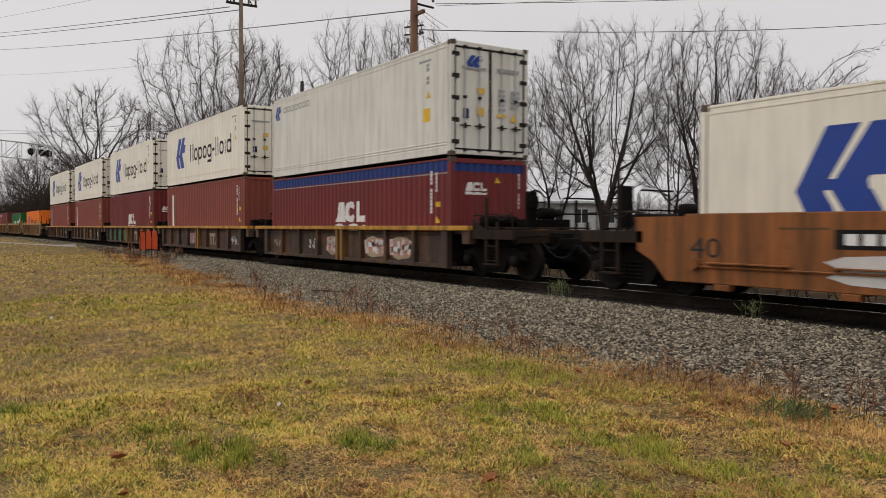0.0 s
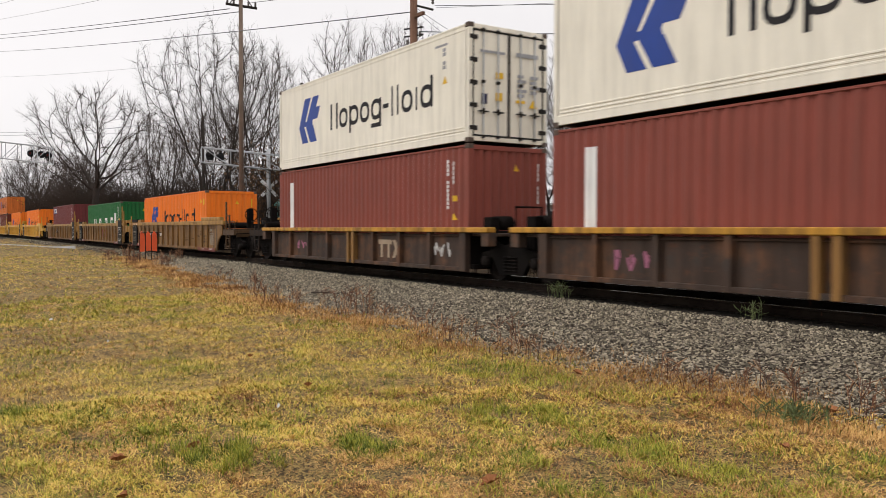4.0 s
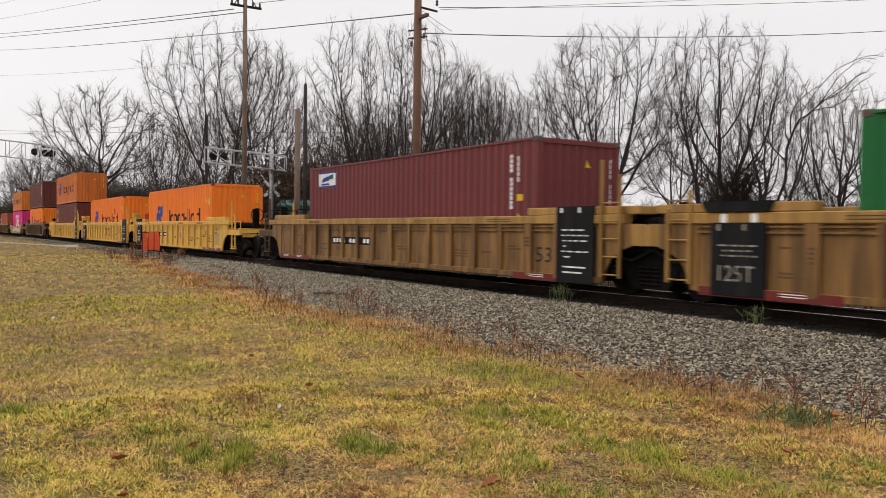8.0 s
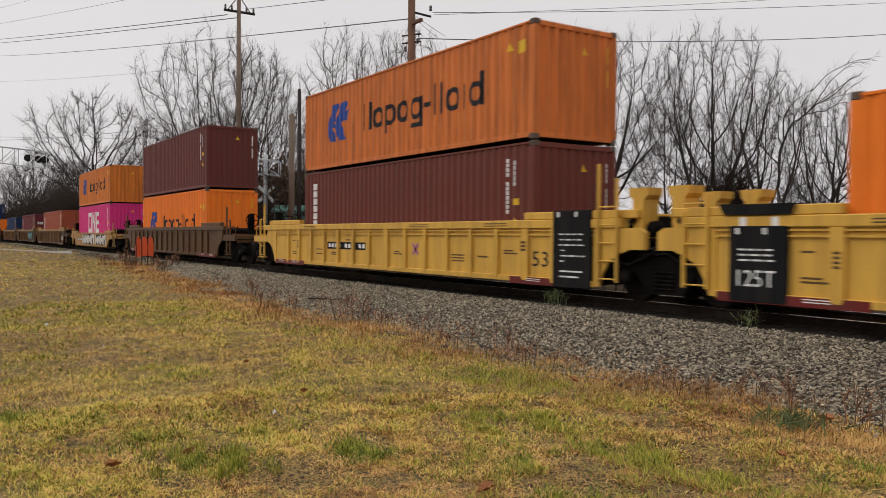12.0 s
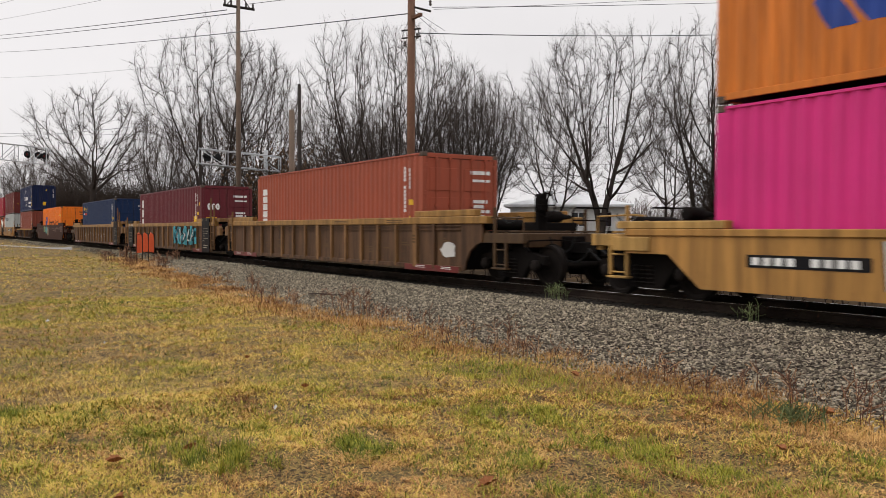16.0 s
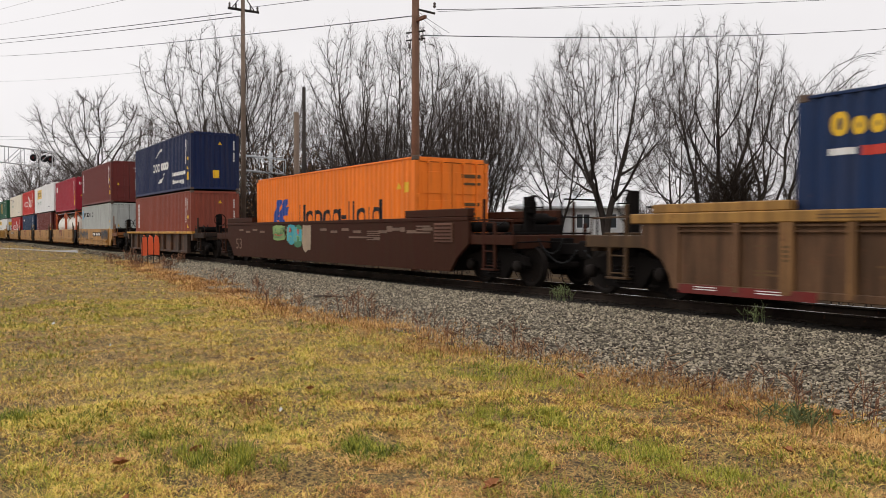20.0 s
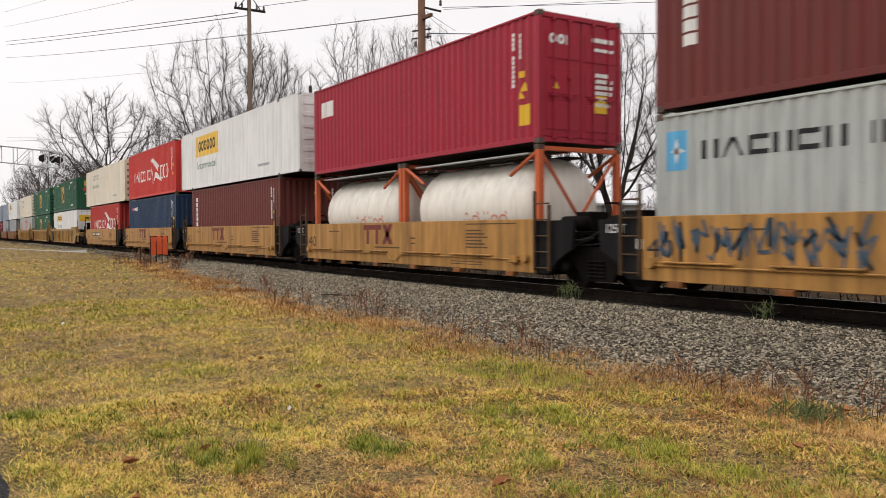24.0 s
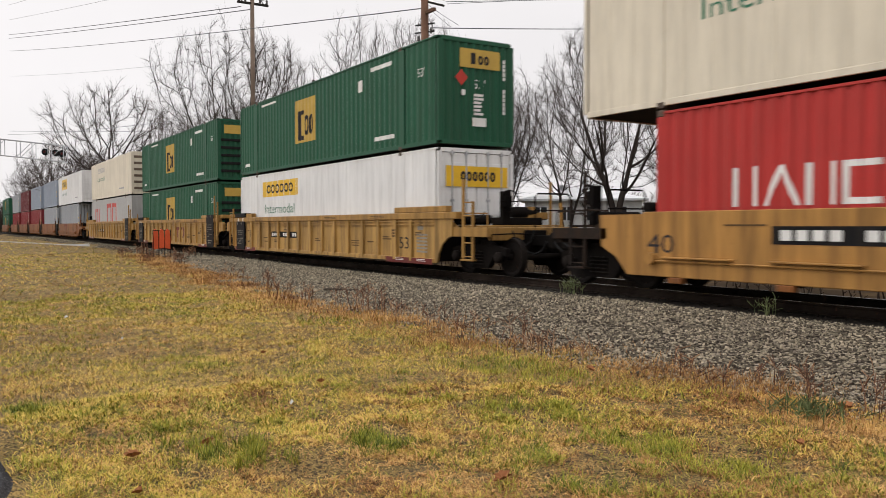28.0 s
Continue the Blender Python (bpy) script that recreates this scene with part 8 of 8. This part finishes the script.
# an oak that kept its brown leaves
rng = np.random.default_rng(44)
n = 5200
c0 = np.array((-58.5, 24.5, 4.6))
pp = rng.normal(size=(n, 3)) * np.array((2.4, 2.4, 1.5)) + c0
s = rng.uniform(0.05, 0.11, n)
turn = spins(rng, n)
quad = np.array(((-1, -0.6, 0), (1, -0.6, 0.1), (1, 0.6, 0), (-1, 0.6, 0.1)))
V = (np.einsum("nij,vj->nvi", turn, quad) * s[:, None, None] + pp[:, None]).reshape(-1, 3)
F = (np.arange(n) * 4)[:, None] + np.arange(4)[None]
oak = plant_copy(T7, -58.5, 24.5, 60, 0.62)
oak["label"] = "small oak that kept some dry brown leaves"
lv = part("leaves", raw_mesh("leaves", V - np.array((-58.5, 24.5, height(-58.5, 24.5) - 0.02)), F, shade("dead_leaves", (0.13, 0.075, 0.04), 0.9, 0, 0.3, 5, 0.1, island=0.4)), None, oak, "dry brown leaves")
lv.matrix_basis = Matrix.Diagonal((1 / 0.62, 1 / 0.62, 1 / 0.62, 1))

# ---- poles and wires ----
POLE = shade("weathered_pole", (0.17, 0.125, 0.095), 0.9, 0, 0.3, 14, 0.4, 0.4, (0.06, 0.045, 0.035), streak=True)
POLE_RED = shade("treated_pole", (0.155, 0.085, 0.055), 0.9, 0, 0.3, 14, 0.4, 0.4, (0.06, 0.035, 0.025), streak=True)
WIRE = shade("wire", (0.09, 0.09, 0.095), 0.5, 0.3, 0.1)
# paler than WIRE: fading with distance is painted into this one
PALED_WIRE = shade("paled_wire", (0.24, 0.24, 0.25), 0.5, 0.2, 0.1)
CERAMIC = shade("insulator", (0.10, 0.09, 0.085), 0.3, 0, 0.2)


def pole(x, y, top, r0, r1, mat, label, lean=(0, 0)):
    root = thing("utility_pole", label, "utility pole", "utility poles", Matrix.Translation((x, y, height(x, y))))
    h = top - height(x, y)
    part("shaft", Geo().tube((0, 0, -0.3), (lean[0], lean[1], h), r0, r1, 14), mat, root, smooth=True)
    return root, h


pa, h = pole(-49.99, 17.13, 16.4, 0.17, 0.12, POLE, "tall grey utility pole with a steel crossarm")
for k, dz in enumerate((-1.25,)):
    part("crossarm", Geo().box(-0.06, 0.06, -0.95, 1.05, h + dz - 0.07, h + dz + 0.07, 0.01), DARKSTEEL, pa)
    for sy in (-1, 1):
        part("brace", Geo().tube((0.05, sy * 0.75, h + dz), (0.05, sy * 0.1, h + dz + 0.85), 0.03, n=6), DARKSTEEL, pa)
    for yy in (-0.85, -0.45, 0.5, 0.95):
        part("insulator", Geo().turned([(0.0, 0.05), (0.08, 0.075), (0.14, 0.05), (0.2, 0.075), (0.3, 0.03)], "z", 10, (0, yy, h + dz + 0.07)), CERAMIC, pa)
pb, h = pole(-25.9, 15.4, 10.3, 0.165, 0.135, POLE_RED, "brown treated wooden utility pole")
part("crossarm", Geo().box(-0.05, 0.7, -0.06, 0.06, 8.95 - height(-25.9, 15.4), 9.07 - height(-25.9, 15.4), 0.01), POLE_RED, pb, at=None)
part("standoff", Geo().tube((0, 0, 9.75), (0.62, 0.45, 9.5), 0.04, n=8), DARKSTEEL, pb)
for k, (z, dx) in enumerate(((9.9, 0.62), (8.75, 0.2), (8.5, -0.2))):
    part("insulator", Geo().turned([(0.0, 0.035), (0.05, 0.06), (0.1, 0.035), (0.15, 0.06), (0.2, 0.03)], "z", 10, (dx, dx * 0.7, z - 0.2)), CERAMIC, pb)
for z in (8.9, 8.62):
    part("bracket", Geo().tube((-0.35, -0.2, z), (0.35, 0.2, z), 0.03, n=6), DARKSTEEL, pb)
pc, h = pole(-39.5, 16.35, 7.4, 0.16, 0.14, POLE, "short grey wooden pole")
pd, h = pole(-45.0, 19.1, 9.8, 0.13, 0.10, shade("dark_pole", (0.05, 0.042, 0.038), 0.9, 0, 0.3, 14, 0.4), "dark slim wooden pole")
pe, h = pole(-70.2, 20.7, 10.9, 0.16, 0.12, MATS["dark_pole"], "dark wooden pole among the trees")


def wire(p, q, sag, r, mat=WIRE, n_=16, label="thin dark overhead wire"):
    p, q = Vector(p), Vector(q)
    pts = []
    for i in range(n_ + 1):
        f = i / n_
        v = p.lerp(q, f)
        v.z -= 4 * sag * f * (1 - f)
        pts.append(v)
    return tagged(part("overhead_wire", Geo().path(pts, r, 5), mat), label, "wire", "overhead wires")


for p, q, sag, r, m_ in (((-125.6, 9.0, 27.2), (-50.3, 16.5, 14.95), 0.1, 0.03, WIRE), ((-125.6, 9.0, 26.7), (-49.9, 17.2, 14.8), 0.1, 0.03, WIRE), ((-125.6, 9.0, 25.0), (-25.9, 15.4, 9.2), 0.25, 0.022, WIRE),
                         ((-125.6, 9.0, 29.2), (-50.2, 16.6, 17.2), 0.1, 0.016, PALED_WIRE), ((-125.6, 9.0, 31.2), (-49.9, 17.0, 19.6), 0.1, 0.016, PALED_WIRE), 
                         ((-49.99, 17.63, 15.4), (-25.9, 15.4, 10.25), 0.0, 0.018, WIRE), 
                         ((-25.4, 16.0, 9.4), (-23.5, 60, 17.0), 0.3, 0.012, WIRE), ((-25.3, 16.0, 9.3), (-23.0, 60, 17.9), 0.3, 0.01, PALED_WIRE), ((-25.7, 15.5, 8.45), (-24.9, 46, 12.7), 0.25, 0.018, WIRE),
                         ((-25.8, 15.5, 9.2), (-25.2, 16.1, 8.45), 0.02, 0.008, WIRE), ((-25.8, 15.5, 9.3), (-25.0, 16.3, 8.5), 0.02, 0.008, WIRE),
                         ((-159, 11.4, 17.6), (-56, 42.5, 9.9), 0.3, 0.03, PALED_WIRE), ((-159, 11.0, 17.0), (-60, 16.0, 9.0), 0.3, 0.03, PALED_WIRE),
                         ((-56, 42.5, 6.9), (-33, 60, 6.6), 0.1, 0.02, PALED_WIRE), ((-56, 42.5, 9.9), (-20, 70, 9.8), 0.2, 0.02, PALED_WIRE), ((-60, 16.5, 13.2), (-125, 9, 21.5), 0.2, 0.012, PALED_WIRE)):
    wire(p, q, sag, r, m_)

# ---- level crossing: two cantilever signals and the road ----
GALV = shade("signal_alloy", (0.42, 0.43, 0.44), 0.5, 0.4, 0.12, 40, 0.05, 0.25)
SIGNAL_BLACK = shade("signal_black", (0.02, 0.02, 0.021), 0.5, 0, 0.15)
LENS = shade("red_lens", (0.16, 0.015, 0.015), 0.25, 0, 0.1)


def cantilever(label, base, arm_dir, length, z0, z1, back=0.6, lamps=(), cross=None, slope=0.0):
    """A mast and a trussed arm with flashing-light heads and a crossbuck."""
    root = thing("crossing_signal", label, "railway signal", "crossing signals", Matrix.Translation((base[0], base[1], height(*base))))
    g0 = height(*base)
    z0, z1 = z0 - g0, z1 - g0
    ax = Vector((arm_dir[0], arm_dir[1], 0)).normalized()
    side = Vector((-ax.y, ax.x, 0)) * 0.35
    part("mast", Geo().turned([(0, 0.16), (z1 + 0.35, 0.14), (z1 + 0.42, 0.05)], "z", 14), GALV, root, smooth=True)
    for s_ in (-1, 1):
        for z in (z0, z1):
            part("chord", Geo().tube(tuple(ax * -back + side * s_ + Vector((0, 0, z - slope * back))), tuple(ax * length + side * s_ + Vector((0, 0, z + slope * length))), 0.05, n=6), GALV, root)
        nb = max(3, int(length / 1.3))
        for k in range(nb + 1):
            a = -back + (length + back) * k / nb
            dz = slope * a
            part("upright", Geo().tube(tuple(ax * a + side * s_ + Vector((0, 0, z0 + dz))), tuple(ax * a + side * s_ + Vector((0, 0, z1 + dz))), 0.036, n=5), GALV, root)
            if k < nb and k % 2 == 0:
                b_ = -back + (length + back) * (k + 1) / nb
                part("diagonal", Geo().tube(tuple(ax * a + side * s_ + Vector((0, 0, z0 + dz))), tuple(ax * b_ + side * s_ + Vector((0, 0, z1 + slope * b_))), 0.03, n=5), GALV, root)
    part("deck", Geo().box(-back, length, -0.33, 0.33, -0.02, 0.02), GALV, root, at=Matrix.Translation((0, 0, z0 - 0.03)) @ Matrix.Rotation(math.atan2(ax.y, ax.x), 4, "Z") @ Matrix.Rotation(-math.atan(slope), 4, "Y"))
    for a, face in lamps:
        for dz_ in (0.0,):
            c_ = ax * a + Vector((0, 0, (z0 + z1) / 2 + slope * a))
            f_ = Vector((face[0], face[1], 0)).normalized()
            hd = part("light_head", Geo().tube(tuple(c_ - f_ * 0.06), tuple(c_ + f_ * 0.04), 0.32, 0.32, 20), SIGNAL_BLACK, root)
            part("hood", Geo().tube(tuple(c_ + f_ * 0.04), tuple(c_ + f_ * 0.32), 0.16, 0.13, 14, False), SIGNAL_BLACK, hd)
            part("lens", Geo().tube(tuple(c_ + f_ * 0.041), tuple(c_ + f_ * 0.06), 0.15, 0.15, 14), LENS, hd)
    if cross:
        c_ = ax * cross[0] + Vector((0, 0, cross[2] - g0)) + side * cross[1]
        for sg in (-1, 1):
            p = c_ + ax * 0.55 + Vector((0, 0, 0.55 * sg))
            q = c_ - ax * 0.55 - Vector((0, 0, 0.55 * sg))
            dd = (q - p).normalized()
            up_ = Vector((0, 0, 1)).cross(ax).normalized()
            wv = dd.cross(up_) * 0.11
            g = Geo()
            g.put([tuple(v + o) for o in (up_ * -0.01 + up_ * 0.02 * sg, up_ * 0.01 + up_ * 0.02 * sg) for v in (p + wv, q + wv, q - wv, p - wv)],
                  [(3, 2, 1, 0), (4, 5, 6, 7), (0, 1, 5, 4), (1, 2, 6, 5), (2, 3, 7, 6), (3, 0, 4, 7)])
            part("crossbuck_blade", g, shade("sign_white", (0.6, 0.6, 0.6), 0.4, 0, 0.1), root)
    return root


cantilever("grey lattice cantilever crossing signal beyond the track", (-55.5, 21.0), (-2.55, -3.95), 4.65, 5.45, 6.5, 1.0, ((4.1, (0.3, -1)), (3.4, (0.3, -1)), (4.2, (-0.3, 1))), (0.0, -0.6, 4.1), 0.1)
cantilever("grey lattice cantilever crossing signal with black flashing lights", (-88.0, 2.2), (5.5, 8.4), 9.8, 8.2, 9.7, 0.5, ((7.9, (0.9, -0.4)), (8.9, (0.9, -0.4)), (9.5, (0.9, -0.4))), (0.0, -0.6, 4.6), -0.11)
road = Geo()
rows_ = []
for k in range(41):
    f = k / 40
    x, y = -58 - 100 * f, 13.0 - 16.5 * f
    rows_ += [(x, y, height(x, y) + 0.02 if f > 0.1 else -0.17), (x - 2.0, y - 1.3 - 1.2 * f, height(x, y - 2) + 0.02)]
road.put(rows_, [(2 * i, 2 * i + 1, 2 * i + 3, 2 * i + 2) for i in range(40)])
tagged(part("road", road, CONCRETE), "pale worn road leading over the level crossing", "road", kind="structure")

# ---- the orange marker by the line ----
om = thing("fence_bundle", "bundle of folded orange safety netting hung on stakes", "safety fence", "", Matrix.Translation((-41.6, 9.53, height(-41.6, 9.53))))
NET = shade("orange_netting", (0.72, 0.12, 0.045), 0.6, 0, 0.2, 30, 0.3)
for k, dy in enumerate((-0.29, -0.01, 0.27)):
    g = Geo()
    w = 0.125
    prof = [(-w, 0.36 - 0.05 * (k == 0)), (w * 0.9, 0.33 + 0.04 * (k == 1)), (w, 0.9), (w * 0.7, 1.28), (-0.02, 1.38), (-w * 0.8, 1.26), (-w, 0.85)]
    g.prism([(a + dy, 0.16 + z * 0.94) for a, z in prof], "x", -0.09 + 0.03 * k, 0.09 + 0.03 * k)
    part("netting_fold", g, NET, om)
for dy in (-0.42, -0.15, 0.13, 0.4):
    part("stake", Geo().tube((0.1, dy, -0.2), (0.1, dy * 1.02, 1.38), 0.022, n=6), DARKSTEEL, om)
part("top_rod", Geo().tube((0.1, -0.44, 1.38), (0.1, 0.42, 1.4), 0.02, n=6), DARKSTEEL, om)

# ---- houses beyond the track ----
WALL = shade("house_siding", (0.22, 0.22, 0.205), 0.8, 0, 0.1, 20, 0.1, 0.2)
TIN = shade("white_roof", (0.78, 0.79, 0.8), 0.5, 0.1, 0.08, 20, 0.1, 0.15)
WHITEWALL = shade("white_siding", (0.74, 0.74, 0.72), 0.8, 0, 0.1, 20, 0.1, 0.2)
SHINGLE = shade("dark_shingle", (0.08, 0.08, 0.082), 0.9, 0, 0.25, 18, 0.4)
GLASS = shade("window_dark", (0.02, 0.024, 0.028), 0.1, 0, 0.2)


def house(label, x, y, turn, lx, ly, eave, ridge, hip, wall, roof_mat, vents=True):
    z = height(x, y)
    root = thing("house", label, "house", "", pose(x, y, z, 0, 0, turn))
    eave, ridge = eave - z, ridge - z
    hx, hy = lx / 2, ly / 2
    for nm, b_ in (("wall", (-hx, hx, -hy, -hy + 0.2)), ("wall", (-hx, hx, hy - 0.2, hy)), ("wall", (-hx, -hx + 0.2, -hy + 0.2, hy - 0.2)), ("wall", (hx - 0.2, hx, -hy + 0.2, hy - 0.2))):
        part(nm, Geo().box(*b_, -0.3, eave), wall, root)
    o = 0.45
    hxo, hyo, rh = hx + o, hy + o, max(0.15, hx - hip)
    g = Geo()
    g.put([(-hxo, -hyo, eave), (hxo, -hyo, eave), (hxo, hyo, eave), (-hxo, hyo, eave), (-rh, 0, ridge), (rh, 0, ridge),
           (-hxo, -hyo, eave - 0.16), (hxo, -hyo, eave - 0.16), (hxo, hyo, eave - 0.16), (-hxo, hyo, eave - 0.16)],
          [(0, 1, 5, 4), (1, 2, 5), (2, 3, 4, 5), (3, 0, 4), (0, 6, 7, 1), (1, 7, 8, 2), (2, 8, 9, 3), (3, 9, 6, 0), (9, 8, 7, 6)])
    rf = part("roof", g, roof_mat, root)
    if vents:
        part("vent", Geo().turned([(ridge - 0.5, 0.2), (ridge + 0.3, 0.2), (ridge + 0.32, 0.34), (ridge + 0.5, 0.38), (ridge + 0.68, 0.26), (ridge + 0.74, 0.05)], "z", 14, (rh * 0.3, 0, 0)), TIN, rf, smooth=True)
        part("chimney", Geo().turned([(ridge - 0.6, 0.28), (ridge + 0.05, 0.28), (ridge + 0.06, 0.34), (ridge + 0.14, 0.34)], "z", 14, (-rh - 0.6, -0.5, 0)), GALV, rf)
    for k in range(4):
        wx = -hx + lx * (k + 0.6) / 4.4
        w = part("window", Geo().box(wx - 0.5, wx + 0.5, -hy - 0.04, -hy - 0.003, eave - 1.6, eave - 0.5), TIN, root)
        for sg in (-1, 1):
            part("pane", Geo().box(wx + sg * 0.24 - 0.2, wx + sg * 0.24 + 0.2, -hy - 0.05, -hy - 0.042, eave - 1.52, eave - 0.58), GLASS, w)
    return root


house("low white house with a hipped white metal roof", -45.6, 40.65, 48.3, 8.2, 4.6, 3.1, 4.0, 3.3, WHITEWALL, TIN)
house("far house with a white gable roof", -48.0, 66.0, 57, 4.6, 5.0, 2.75, 3.7, 2.2, WALL, TIN, False)
house("far low house with a pale roof", -33.5, 57.0, 57, 7.0, 5.0, 1.95, 2.6, 3.0, WALL, SHINGLE, False)
house("far house with a dark roof", -22.0, 62.0, 40, 9.0, 6.0, 2.6, 4.0, 3.0, WALL, SHINGLE, False)
TEALW = shade("teal_cabinet", (0.10, 0.22, 0.19), 0.6, 0, 0.12, 20, 0.1, 0.25)
cab = thing("equipment_shed", "teal corrugated equipment shed by the crossing", "shed", "", pose(-55.6, 24.2, height(-55.6, 24.2), 0, 0, 57))
part("wall", sheet(Geo(), wave(-2.1, 2.1, 0.3, 0.04), 0, 3.2, -1.5, "x", 1), TEALW, cab)
part("body", Geo().box(-2.1, 2.1, -1.44, 1.5, 0.0, 3.2, 0.02), TEALW, cab)
part("roof", Geo().prism([(-1.75, 3.2), (1.75, 3.2), (1.75, 3.3), (0, 3.75), (-1.75, 3.3)], "x", -2.25, 2.25), TEALW, cab)


# ---- what moves ----
def motions():
    for ob, u, z in MOVERS:
        walk(ob, [(t, pose(u + SPEED * t, TRACK_Y, z)) for t in (0.0, 7.0, 14.0, 21.0, 28.0)])
    turn = -math.degrees(SPEED / WHEEL_R) / FPS
    for i, sx in enumerate((-1, 1)):
        first = WHEELSETS[i][0]
        walk(first, [(k / FPS, pose(sx * AXLE, 0, WHEEL_R) @ Matrix.Rotation(math.radians(-turn * k), 4, "Y")) for k in range(int(SECONDS * FPS) + 1)])
        keys = first.animation_data
        for ws in WHEELSETS[i][1:]:
            ws.rotation_mode = "QUATERNION"
            ws.animation_data_create()
            ws.animation_data.action = keys.action
            ws.animation_data.action_slot = keys.action_slot


motions()
